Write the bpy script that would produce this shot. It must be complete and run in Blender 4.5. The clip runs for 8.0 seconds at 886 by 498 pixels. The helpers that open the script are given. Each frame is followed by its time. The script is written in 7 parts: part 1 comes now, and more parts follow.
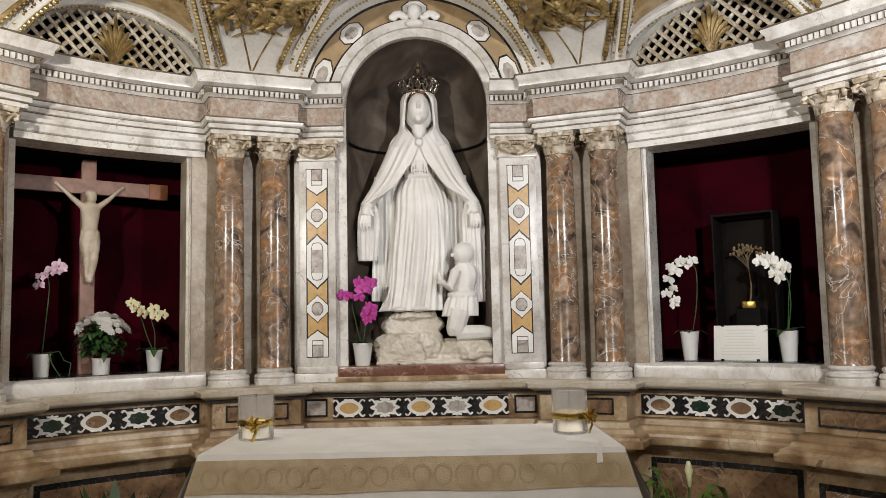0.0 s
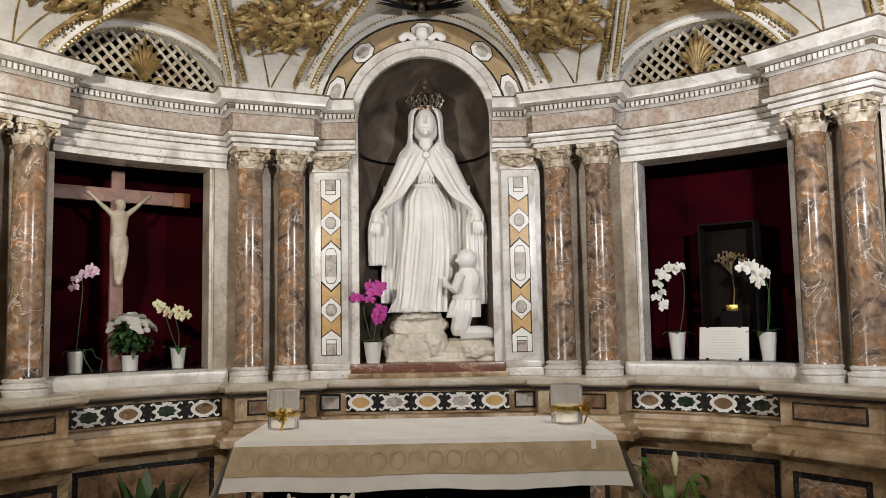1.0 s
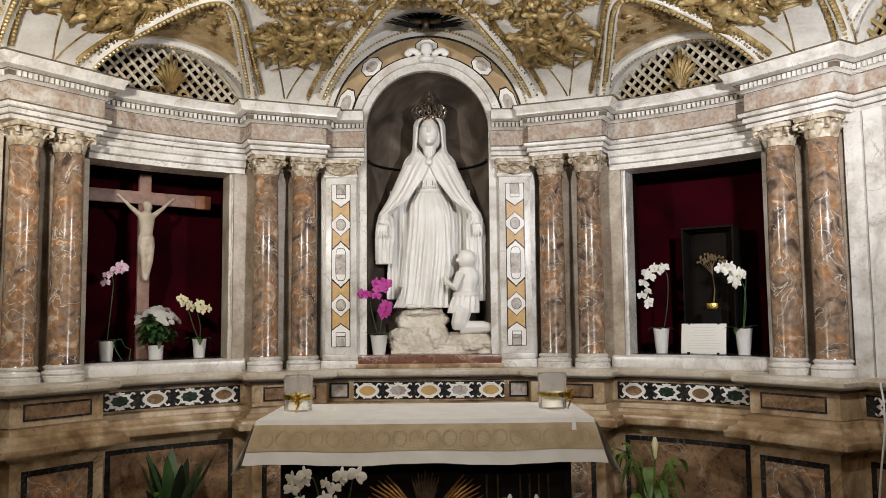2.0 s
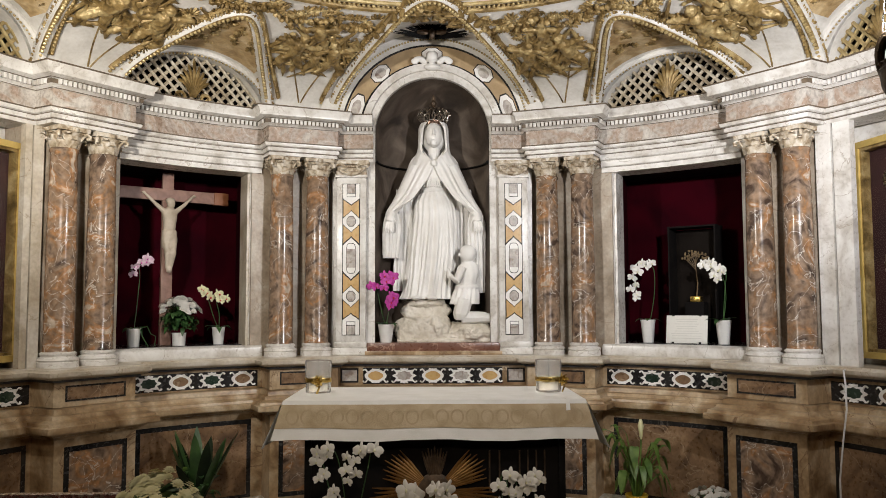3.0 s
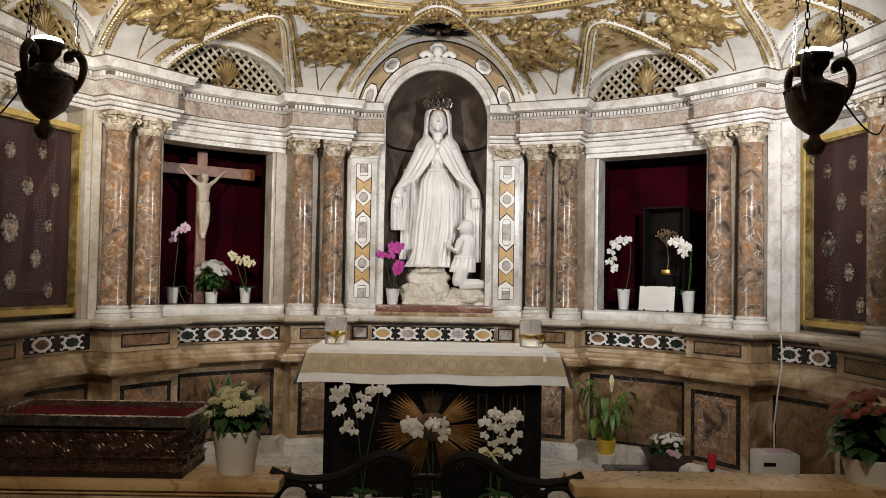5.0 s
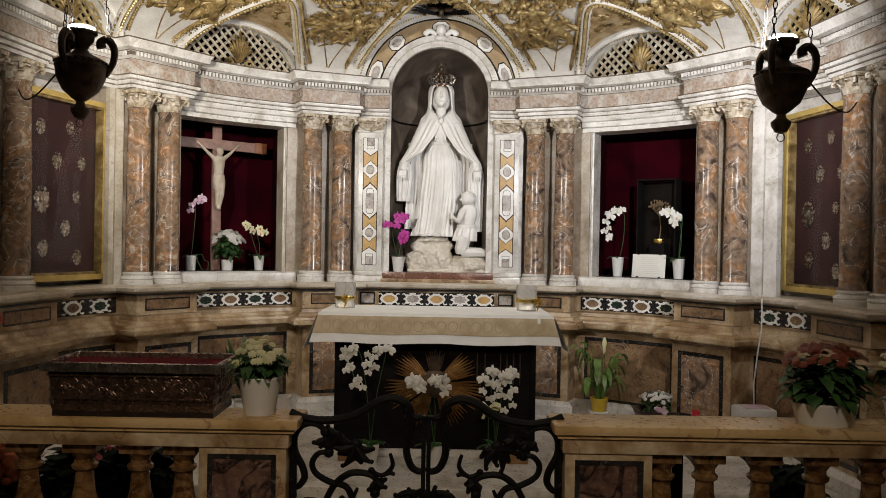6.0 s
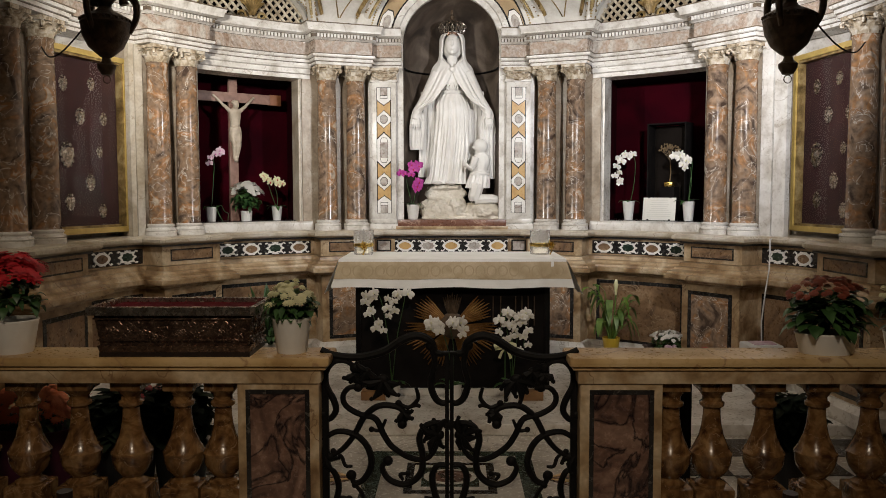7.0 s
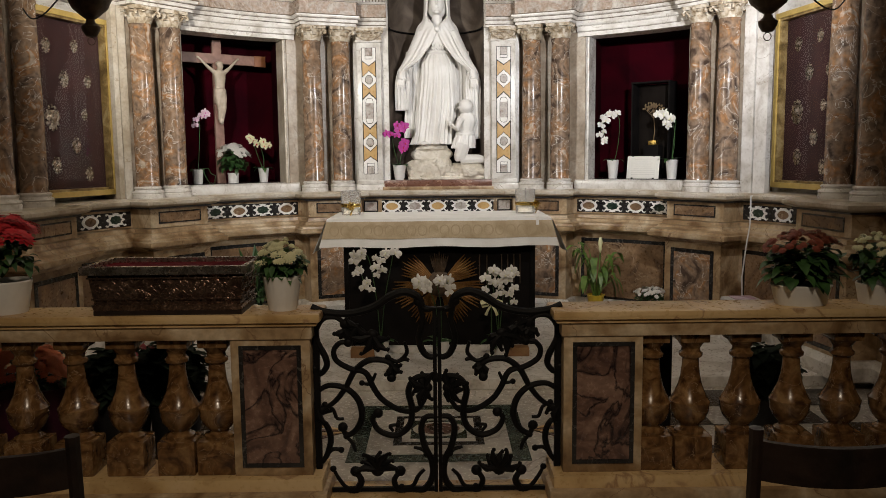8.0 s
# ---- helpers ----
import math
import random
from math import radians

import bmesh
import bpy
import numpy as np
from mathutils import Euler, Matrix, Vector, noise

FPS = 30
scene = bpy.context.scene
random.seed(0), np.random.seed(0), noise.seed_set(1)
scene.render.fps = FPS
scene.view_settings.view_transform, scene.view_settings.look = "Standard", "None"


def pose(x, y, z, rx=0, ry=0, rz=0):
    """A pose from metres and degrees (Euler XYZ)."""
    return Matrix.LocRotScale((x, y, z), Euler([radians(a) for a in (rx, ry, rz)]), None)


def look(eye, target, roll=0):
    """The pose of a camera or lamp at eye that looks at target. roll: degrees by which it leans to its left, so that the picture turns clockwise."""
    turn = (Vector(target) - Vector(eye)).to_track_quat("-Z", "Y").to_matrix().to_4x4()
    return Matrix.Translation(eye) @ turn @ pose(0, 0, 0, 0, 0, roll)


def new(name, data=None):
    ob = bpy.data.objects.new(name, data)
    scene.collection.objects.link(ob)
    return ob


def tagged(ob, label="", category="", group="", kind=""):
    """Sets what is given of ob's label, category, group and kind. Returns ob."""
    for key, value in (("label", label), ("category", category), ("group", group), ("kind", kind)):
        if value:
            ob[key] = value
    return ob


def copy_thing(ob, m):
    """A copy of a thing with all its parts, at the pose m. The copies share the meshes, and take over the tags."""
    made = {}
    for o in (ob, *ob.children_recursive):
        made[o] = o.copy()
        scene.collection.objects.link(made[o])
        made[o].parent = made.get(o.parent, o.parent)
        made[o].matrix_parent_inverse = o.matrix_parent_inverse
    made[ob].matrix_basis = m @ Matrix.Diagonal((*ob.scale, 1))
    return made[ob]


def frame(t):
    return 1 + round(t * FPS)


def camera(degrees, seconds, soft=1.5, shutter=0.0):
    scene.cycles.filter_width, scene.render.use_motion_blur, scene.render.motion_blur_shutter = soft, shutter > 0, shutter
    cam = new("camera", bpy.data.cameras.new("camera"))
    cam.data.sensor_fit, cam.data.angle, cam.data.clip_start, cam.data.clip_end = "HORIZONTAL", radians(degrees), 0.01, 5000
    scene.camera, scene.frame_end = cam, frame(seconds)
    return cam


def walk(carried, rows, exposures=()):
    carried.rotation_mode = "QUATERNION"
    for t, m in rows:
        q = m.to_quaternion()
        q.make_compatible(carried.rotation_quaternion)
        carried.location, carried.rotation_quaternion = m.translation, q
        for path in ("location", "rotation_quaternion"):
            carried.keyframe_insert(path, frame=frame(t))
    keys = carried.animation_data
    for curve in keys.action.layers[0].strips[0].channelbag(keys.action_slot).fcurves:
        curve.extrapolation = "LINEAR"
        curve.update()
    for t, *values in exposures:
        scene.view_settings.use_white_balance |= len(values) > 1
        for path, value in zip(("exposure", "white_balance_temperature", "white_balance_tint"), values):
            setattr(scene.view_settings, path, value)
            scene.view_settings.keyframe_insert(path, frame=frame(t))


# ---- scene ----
cam = camera(58.1, 8.0, soft=0.85)
PATH = [
    (0, (0.158, -0.431, 1.585), (0.162, 1.561, 1.766), -1.2),
    (0.5, (0.081, -0.653, 1.588), (0.1, 1.339, 1.766), -1.2),
    (1, (0.074, -0.84, 1.595), (0.093, 1.152, 1.775), -1.0),
    (1.5, (0.122, -1.08, 1.58), (0.12, 0.912, 1.761), -0.6),
    (2.8, (0.048, -1.694, 1.588), (0.065, 0.3, 1.736), -0.3),
    (3, (0.008, -1.794, 1.596), (0.032, 0.201, 1.741), -0.2),
    (3.5, (-0.005, -1.993, 1.602), (0.03, 0.002, 1.738), -0.0),
    (4, (0.047, -2.264, 1.586), (0.071, -0.267, 1.696), 0.3),
    (4.5, (0.021, -2.492, 1.599), (0.038, -0.494, 1.681), 0.9),
    (5.8, (0.039, -3.045, 1.572), (0.053, -1.045, 1.588), 1.1),
    (6, (0.062, -3.122, 1.572), (0.061, -1.122, 1.563), 1.0),
    (6.5, (0.065, -3.235, 1.56), (0.038, -1.236, 1.482), 0.6),
    (7, (0.018, -3.305, 1.552), (-0.007, -1.31, 1.416), -0.1),
    (7.5, (0.003, -3.358, 1.541), (0.001, -1.367, 1.353), -0.5),
    (7.7, (0.004, -3.368, 1.541), (0.009, -1.379, 1.332), -0.7),
    (8, (0.021, -3.391, 1.538), (0.028, -1.405, 1.307), -0.6),
]
walk(cam, [(t, look(eye, target, roll)) for t, eye, target, roll in PATH],
     exposures=[(0.0, -0.20), (1.5, -0.18), (3.0, -0.13), (4.5, -0.10), (6.0, -0.18), (7.0, -0.12), (8.0, -0.10)])

# ---------------------------------------------------------------- light
world = bpy.data.worlds.new("dim_church")
scene.world = world
world.use_nodes = True
world.node_tree.nodes["Background"].inputs[0].default_value = (1.0, 0.86, 0.7, 1)
world.node_tree.nodes["Background"].inputs[1].default_value = 0.018


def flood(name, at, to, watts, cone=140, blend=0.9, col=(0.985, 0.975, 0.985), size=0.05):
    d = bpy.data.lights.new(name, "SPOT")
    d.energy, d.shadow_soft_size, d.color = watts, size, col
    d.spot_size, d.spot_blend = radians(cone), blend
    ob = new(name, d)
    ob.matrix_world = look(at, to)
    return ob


# a floodlight in the dish on top of each hanging urn, turned to the apse
LAMP_L, LAMP_R = (-1.99, 1.36, 2.74), (1.86, 1.16, 2.70)
flood("lamp_light", (LAMP_L[0], LAMP_L[1], LAMP_L[2] + 0.075), (-0.85, 5.2, 2.75), 375, 130, 0.9, (1.0, 0.945, 0.865))
flood("lamp_light", (LAMP_R[0], LAMP_R[1], LAMP_R[2] + 0.075), (1.05, 5.2, 2.8), 490, 124, 0.9, (0.99, 0.98, 1.0))

# weak warm fill added behind the walk for the nave's inferred, unseen ceiling light
flood("nave_fill", (0.0, -4.6, 4.9), (-0.35, 1.1, 0.7), 520, 64, 1.0, (1, 0.82, 0.62), 0.35)


# ---------------------------------------------------------------- materials
def mat(name, cols, scale=4.0, rough=0.4, metal=0.0, bump=0.1, fine=40.0, vein=None, vscale=2.0, vwidth=0.03, detail=6.0, distort=0.6, per_object=0.0, sheen=0.0, coat=0.0, mottles=0.12, spec=0.5):
    """Two-scale procedural surface: cloudy colours, thin veins, fine grain and relief."""
    m = bpy.data.materials.new(name)
    m.use_nodes = True
    nt = m.node_tree
    N, L = nt.nodes, nt.links
    b = N["Principled BSDF"]
    co = N.new("ShaderNodeTexCoord")
    src = co.outputs["Object"]
    if per_object:
        info = N.new("ShaderNodeObjectInfo")
        add = N.new("ShaderNodeVectorMath")
        add.operation = "MULTIPLY_ADD"
        comb = N.new("ShaderNodeCombineXYZ")
        L.new(info.outputs["Random"], comb.inputs[0])
        L.new(info.outputs["Random"], comb.inputs[2])
        add.inputs[1].default_value = (7.0, 3.0, 5.0)
        L.new(comb.outputs[0], add.inputs[0])
        L.new(src, add.inputs[2])
        src = add.outputs[0]
    n1 = N.new("ShaderNodeTexNoise")
    n1.inputs["Scale"].default_value, n1.inputs["Detail"].default_value, n1.inputs["Distortion"].default_value = scale, detail, distort
    L.new(src, n1.inputs["Vector"])
    ramp = N.new("ShaderNodeValToRGB")
    L.new(n1.outputs["Fac"], ramp.inputs[0])
    e = ramp.color_ramp.elements
    lo, hi = 0.32, 0.68
    for i, c in enumerate(cols):
        p = lo + (hi - lo) * i / max(1, len(cols) - 1)
        if i < 2:
            e[i].position, e[i].color = p, (*c, 1)
        else:
            q = e.new(p)
            q.color = (*c, 1)
    if len(cols) == 1:
        e[1].color = (*[v * 0.9 for v in cols[0]], 1)
    out = ramp.outputs[0]
    n2 = N.new("ShaderNodeTexNoise")
    n2.inputs["Scale"].default_value, n2.inputs["Detail"].default_value = fine, 4
    L.new(src, n2.inputs["Vector"])
    mx = N.new("ShaderNodeMix")
    mx.data_type, mx.blend_type = "RGBA", "OVERLAY"
    mx.inputs["Factor"].default_value = mottles
    L.new(out, mx.inputs["A"])
    L.new(n2.outputs["Fac"], mx.inputs["B"])
    out = mx.outputs["Result"]
    if vein:
        n3 = N.new("ShaderNodeTexNoise")
        n3.inputs["Scale"].default_value, n3.inputs["Detail"].default_value, n3.inputs["Distortion"].default_value = vscale, 7, 1.2
        L.new(src, n3.inputs["Vector"])
        s = N.new("ShaderNodeMath")
        s.operation = "SUBTRACT"
        s.inputs[1].default_value = 0.5
        L.new(n3.outputs["Fac"], s.inputs[0])
        a = N.new("ShaderNodeMath")
        a.operation = "ABSOLUTE"
        L.new(s.outputs[0], a.inputs[0])
        r2 = N.new("ShaderNodeMapRange")
        r2.inputs["From Max"].default_value = vwidth
        r2.inputs["To Min"].default_value, r2.inputs["To Max"].default_value = 1, 0
        L.new(a.outputs[0], r2.inputs["Value"])
        mv = N.new("ShaderNodeMix")
        mv.data_type = "RGBA"
        L.new(r2.outputs[0], mv.inputs["Factor"])
        L.new(out, mv.inputs["A"])
        mv.inputs["B"].default_value = (*vein, 1)
        out = mv.outputs["Result"]
    L.new(out, b.inputs["Base Color"])
    rr = N.new("ShaderNodeMapRange")
    rr.inputs["To Min"].default_value, rr.inputs["To Max"].default_value = max(0.03, rough - 0.12), min(1, rough + 0.12)
    L.new(n2.outputs["Fac"], rr.inputs["Value"])
    L.new(rr.outputs[0], b.inputs["Roughness"])
    b.inputs["Metallic"].default_value = metal
    b.inputs["Specular IOR Level"].default_value = spec
    if sheen:
        b.inputs["Sheen Weight"].default_value = sheen
    if coat:
        b.inputs["Coat Weight"].default_value = coat
    if bump:
        bp = N.new("ShaderNodeBump")
        bp.inputs["Strength"].default_value, bp.inputs["Distance"].default_value = bump, 0.01
        L.new(n2.outputs["Fac"], bp.inputs["Height"])
        L.new(bp.outputs[0], b.inputs["Normal"])
    return m


WHITE = mat("white_veined_marble", [(0.46, 0.42, 0.365), (0.66, 0.63, 0.585), (0.77, 0.75, 0.71)], 4, 0.3, vein=(0.40, 0.35, 0.29), vscale=2.0, vwidth=0.004, per_object=1, mottles=0.22, distort=1.2)
# patina brown, deepened to carry the warm light on the low courses
CREAM = mat("worn_cream_marble_warm_tint", [(0.16, 0.088, 0.036), (0.37, 0.255, 0.14), (0.54, 0.43, 0.29)], 4, 0.36, vein=(0.19, 0.11, 0.055), vscale=1.4, vwidth=0.006, per_object=1, mottles=0.4, distort=1.0)
CAPITAL = mat("stained_carved_marble", [(0.20, 0.135, 0.07), (0.48, 0.40, 0.29), (0.66, 0.61, 0.53)], 22, 0.45, bump=0.3, per_object=1, mottles=0.3)
# brown for aged gilt and dirt lines, and for shade in moulding gaps
AGED_SHADE = mat("aged_gilt_shade", [(0.075, 0.055, 0.036), (0.17, 0.125, 0.08)], 14, 0.5, metal=0.05, bump=0.2)
BALUSTER = mat("brown_turned_marble", [(0.05, 0.022, 0.009), (0.145, 0.072, 0.026), (0.25, 0.145, 0.06)], 9, 0.22, vein=(0.30, 0.20, 0.11), vscale=5, vwidth=0.005, per_object=1, mottles=0.6, distort=2.0)
GREY = mat("grey_purple_marble", [(0.25, 0.185, 0.15), (0.40, 0.35, 0.315), (0.43, 0.385, 0.345), (0.52, 0.48, 0.43)], 9, 0.32, vein=(0.58, 0.53, 0.47), vscale=9, vwidth=0.012, per_object=1, mottles=0.45, distort=2.2)
BRECCIA = mat("red_brown_breccia", [(0.07, 0.045, 0.032), (0.175, 0.122, 0.086), (0.26, 0.178, 0.12), (0.235, 0.148, 0.09), (0.33, 0.165, 0.072), (0.47, 0.38, 0.29)], 4.6, 0.2, vein=(0.60, 0.53, 0.45), vscale=5.0, vwidth=0.009, distort=1.7, per_object=1, fine=26, bump=0.03, mottles=0.85)
FRIEZE = mat("pink_brown_breccia_frieze", [(0.25, 0.175, 0.125), (0.40, 0.34, 0.29), (0.36, 0.265, 0.20), (0.45, 0.405, 0.355), (0.54, 0.50, 0.45)], 3.2, 0.28, vein=(0.60, 0.56, 0.51), vscale=4.5, vwidth=0.005, distort=1.6, per_object=1, mottles=0.35)
PIERWALL = mat("beige_pier_stone", [(0.21, 0.155, 0.10), (0.36, 0.29, 0.215), (0.46, 0.40, 0.32)], 4, 0.4, vein=(0.26, 0.19, 0.13), vscale=2, vwidth=0.006, per_object=1, mottles=0.35)
# ivory whose yellow carries the warm reflected light of the west jambs
JAMB = mat("ivory_warm_tint_marble", [(0.37, 0.30, 0.21), (0.52, 0.455, 0.36), (0.63, 0.58, 0.50)], 3.5, 0.36, vein=(0.36, 0.29, 0.2), vscale=1.8, vwidth=0.005, per_object=1, mottles=0.3, distort=0.8)
BRECCIA2 = mat("ochre_breccia_panel", [(0.10, 0.058, 0.033), (0.21, 0.125, 0.066), (0.29, 0.185, 0.105)], 3.6, 0.3, vein=(0.36, 0.265, 0.17), vscale=2.6, vwidth=0.007, distort=2.0, per_object=1, bump=0.03, mottles=0.45)
PEACH = mat("violet_veined_panel", [(0.075, 0.042, 0.034), (0.16, 0.09, 0.066), (0.25, 0.155, 0.115)], 5, 0.25, vein=(0.015, 0.009, 0.010), vscale=3.6, vwidth=0.035, distort=2.2, per_object=1, bump=0.03, mottles=0.5)
SLATE = mat("dark_slate", [(0.03, 0.03, 0.032), (0.07, 0.068, 0.068)], 8, 0.4, bump=0.05)
BLACK = mat("black_marble", [(0.012, 0.011, 0.011), (0.03, 0.028, 0.027)], 6, 0.25, vein=(0.1, 0.09, 0.08), vscale=2, vwidth=0.006, bump=0.02)
YELLOW_PALE = mat("faded_yellow_marble", [(0.34, 0.235, 0.125), (0.47, 0.34, 0.19)], 8, 0.35, per_object=1)
YELLOW = mat("siena_yellow_marble", [(0.50, 0.30, 0.11), (0.62, 0.41, 0.17)], 8, 0.3, per_object=1)
# niche brown mixes stain with the niche's shadow, taken into the base colour
NICHE = mat("stained_shadowed_niche_plaster", [(0.022, 0.015, 0.010), (0.07, 0.05, 0.036), (0.16, 0.125, 0.095)], 2.6, 0.7, bump=0.3, distort=1.0)
STUCCO = mat("white_stucco", [(0.54, 0.51, 0.46), (0.76, 0.735, 0.69)], 4, 0.6, bump=0.25, mottles=0.25)
OCHRE = mat("ochre_vault_ground", [(0.30, 0.19, 0.08), (0.48, 0.34, 0.17), (0.60, 0.48, 0.30)], 7, 0.6, bump=0.3, mottles=0.4)
GOLD = mat("gilded_stucco", [(0.10, 0.062, 0.018), (0.27, 0.18, 0.065), (0.47, 0.36, 0.17)], 9, 0.46, metal=0.3, bump=0.5, fine=50, mottles=0.4)
GOLDLEAF = mat("bright_gilding", [(0.34, 0.25, 0.105), (0.58, 0.455, 0.23)], 16, 0.38, metal=0.4, bump=0.3, mottles=0.3)
VELVET = mat("dark_red_velvet", [(0.018, 0.0007, 0.003), (0.04, 0.001, 0.0045)], 2.5, 0.95, bump=0.2, fine=200, spec=0.05)
DARK = mat("matt_black", [(0.006, 0.005, 0.005), (0.012, 0.010, 0.009)], 4, 0.8, spec=0.08)
STATUE = mat("statue_marble", [(0.72, 0.695, 0.65), (0.87, 0.855, 0.825)], 4, 0.42, bump=0.06)
STATUE_WARM = mat("aged_statue_marble", [(0.56, 0.50, 0.40), (0.74, 0.69, 0.60)], 5, 0.5, bump=0.08)
IRON = mat("black_wrought_iron", [(0.003, 0.003, 0.003), (0.008, 0.007, 0.007)], 12, 0.55, metal=0.0, bump=0.3, spec=0.12)
BRONZE = mat("dark_bronze", [(0.04, 0.026, 0.016), (0.13, 0.085, 0.05)], 16, 0.48, metal=0.45, bump=0.5)
SILVER = mat("tarnished_silver", [(0.30, 0.25, 0.20), (0.58, 0.52, 0.45)], 20, 0.27, metal=0.95, bump=0.4, fine=45)
DARKSILVER = mat("dark_embossed_silver", [(0.09, 0.052, 0.036), (0.24, 0.155, 0.11)], 16, 0.26, metal=0.85, bump=0.6, fine=55, mottles=0.5)
CLOTH = mat("white_linen", [(0.72, 0.70, 0.65), (0.80, 0.78, 0.74)], 6, 0.85, bump=0.15, fine=250)
LACE = mat("ivory_lace", [(0.40, 0.30, 0.175), (0.55, 0.44, 0.29)], 9, 0.85, bump=0.5, fine=160)
LATTICE = mat("yellowed_lattice_stucco", [(0.26, 0.20, 0.125), (0.46, 0.39, 0.28), (0.60, 0.55, 0.45)], 9, 0.55, bump=0.2, mottles=0.4)
LEAF = mat("green_leaf", [(0.015, 0.045, 0.012), (0.05, 0.12, 0.03)], 10, 0.45, bump=0.1, per_object=1)
LEAF2 = mat("light_green_leaf", [(0.06, 0.13, 0.02), (0.16, 0.26, 0.05)], 10, 0.45, bump=0.1, per_object=1)
PETAL = mat("white_petal", [(0.74, 0.72, 0.66), (0.82, 0.80, 0.76)], 12, 0.55, bump=0.05)
PETAL_Y = mat("pale_yellow_petal", [(0.62, 0.60, 0.30), (0.78, 0.76, 0.55)], 12, 0.55, bump=0.05)
PETAL_M = mat("magenta_petal", [(0.35, 0.02, 0.22), (0.62, 0.08, 0.42)], 12, 0.5, bump=0.05)
PETAL_P = mat("pale_pink_petal", [(0.55, 0.34, 0.44), (0.74, 0.62, 0.68)], 12, 0.55, bump=0.05)
PETAL_R = mat("red_petal", [(0.35, 0.008, 0.012), (0.55, 0.02, 0.03)], 12, 0.5, bump=0.05)
PETAL_O = mat("orange_pink_petal", [(0.18, 0.03, 0.02), (0.34, 0.10, 0.05)], 12, 0.5, bump=0.05)
POT = mat("white_plastic_pot", [(0.72, 0.70, 0.66), (0.78, 0.77, 0.74)], 8, 0.4, bump=0.03)
WOOD = mat("dark_brown_wood", [(0.010, 0.006, 0.004), (0.026, 0.014, 0.009)], 12, 0.45, bump=0.2)
CROSSWOOD = mat("reddish_brown_wood", [(0.22, 0.125, 0.095), (0.34, 0.20, 0.155)], 12, 0.5, bump=0.15)
STONE_WARM = mat("warm_yellow_marble", [(0.38, 0.235, 0.095), (0.58, 0.40, 0.19), (0.64, 0.47, 0.26)], 2.5, 0.3, vein=(0.34, 0.20, 0.1), vscale=1.2, vwidth=0.015, per_object=1)
FLOORW = mat("white_floor_marble", [(0.42, 0.38, 0.33), (0.60, 0.56, 0.50)], 3, 0.25, per_object=1, vein=(0.36, 0.33, 0.3), vscale=1.5, vwidth=0.015)
GREEN_M = mat("dark_green_marble", [(0.015, 0.03, 0.02), (0.05, 0.07, 0.05)], 6, 0.25, per_object=1)
PAPER = mat("white_printed_card", [(0.74, 0.72, 0.66)], 5, 0.6)
BROWNGREY = mat("dim_brown_plaster", [(0.12, 0.09, 0.06), (0.2, 0.15, 0.1)], 2, 0.7)


PANE = bpy.data.materials.new("thin_glass_pane")
PANE.use_nodes = True
pn = PANE.node_tree
clear, gloss, both = pn.nodes.new("ShaderNodeBsdfTransparent"), pn.nodes.new("ShaderNodeBsdfGlossy"), pn.nodes.new("ShaderNodeMixShader")
gloss.inputs["Roughness"].default_value, both.inputs["Fac"].default_value = 0.03, 0.022
pn.links.new(clear.outputs[0], both.inputs[1])
pn.links.new(gloss.outputs[0], both.inputs[2])
pn.links.new(both.outputs[0], pn.nodes["Material Output"].inputs["Surface"])


# ---------------------------------------------------------------- mesh helpers
def link(name, bm, material, parent=None, label="", smooth=40, m=None):
    me = bpy.data.meshes.new(name)
    bmesh.ops.recalc_face_normals(bm, faces=bm.faces)
    bm.to_mesh(me)
    bm.free()
    for mm in (material if isinstance(material, (list, tuple)) else [material]):
        me.materials.append(mm)
    if smooth:
        me.polygons.foreach_set("use_smooth", [True] * len(me.polygons))
        me.set_sharp_from_angle(angle=radians(smooth))
    ob = new(name, me)
    if m is not None:
        ob.matrix_basis = m
    if parent:
        ob.parent = parent
    if label:
        ob["label"] = label
    return ob


part = link


def thing(name, label, category, m=None, group="", kind=""):
    ob = new(name)
    ob.empty_display_size = 0.1
    if m is not None:
        ob.matrix_basis = m
    return tagged(ob, label, category, group, kind)


def again(ob, name, m, parent, label=""):
    """Another object on the same mesh."""
    o = new(name, ob.data)
    o.matrix_basis = m
    o.parent = parent
    if label:
        o["label"] = label
    return o


def bm_box(x0, x1, y0, y1, z0, z1, bevel=0.0, bm=None):
    bm = bm or bmesh.new()
    r = bmesh.ops.create_cube(bm, size=1)
    for v in r["verts"]:
        v.co = Vector(((x0 + x1) / 2 + v.co.x * (x1 - x0), (y0 + y1) / 2 + v.co.y * (y1 - y0), (z0 + z1) / 2 + v.co.z * (z1 - z0)))
    if bevel:
        es = {e for v in r["verts"] for e in v.link_edges}
        bmesh.ops.bevel(bm, geom=list(es), offset=bevel, segments=2, affect="EDGES", profile=0.6)
    return bm


def bm_lathe(profile, n=24, bm=None, m=None, cap=True, fluted=None):
    """Turn (radius, height) pairs round z."""
    bm = bm or bmesh.new()
    rings = []
    for r, z in profile:
        ring = []
        for i in range(n):
            a = 2 * math.pi * i / n
            rr = r * (fluted(a, z) if fluted else 1)
            p = Vector((rr * math.cos(a), rr * math.sin(a), z))
            ring.append(bm.verts.new(m @ p if m else p))
        rings.append(ring)
    for a, b in zip(rings, rings[1:]):
        for i in range(n):
            bm.faces.new((a[i], a[(i + 1) % n], b[(i + 1) % n], b[i]))
    if cap:
        bm.faces.new(rings[0][::-1])
        bm.faces.new(rings[-1])
    return bm


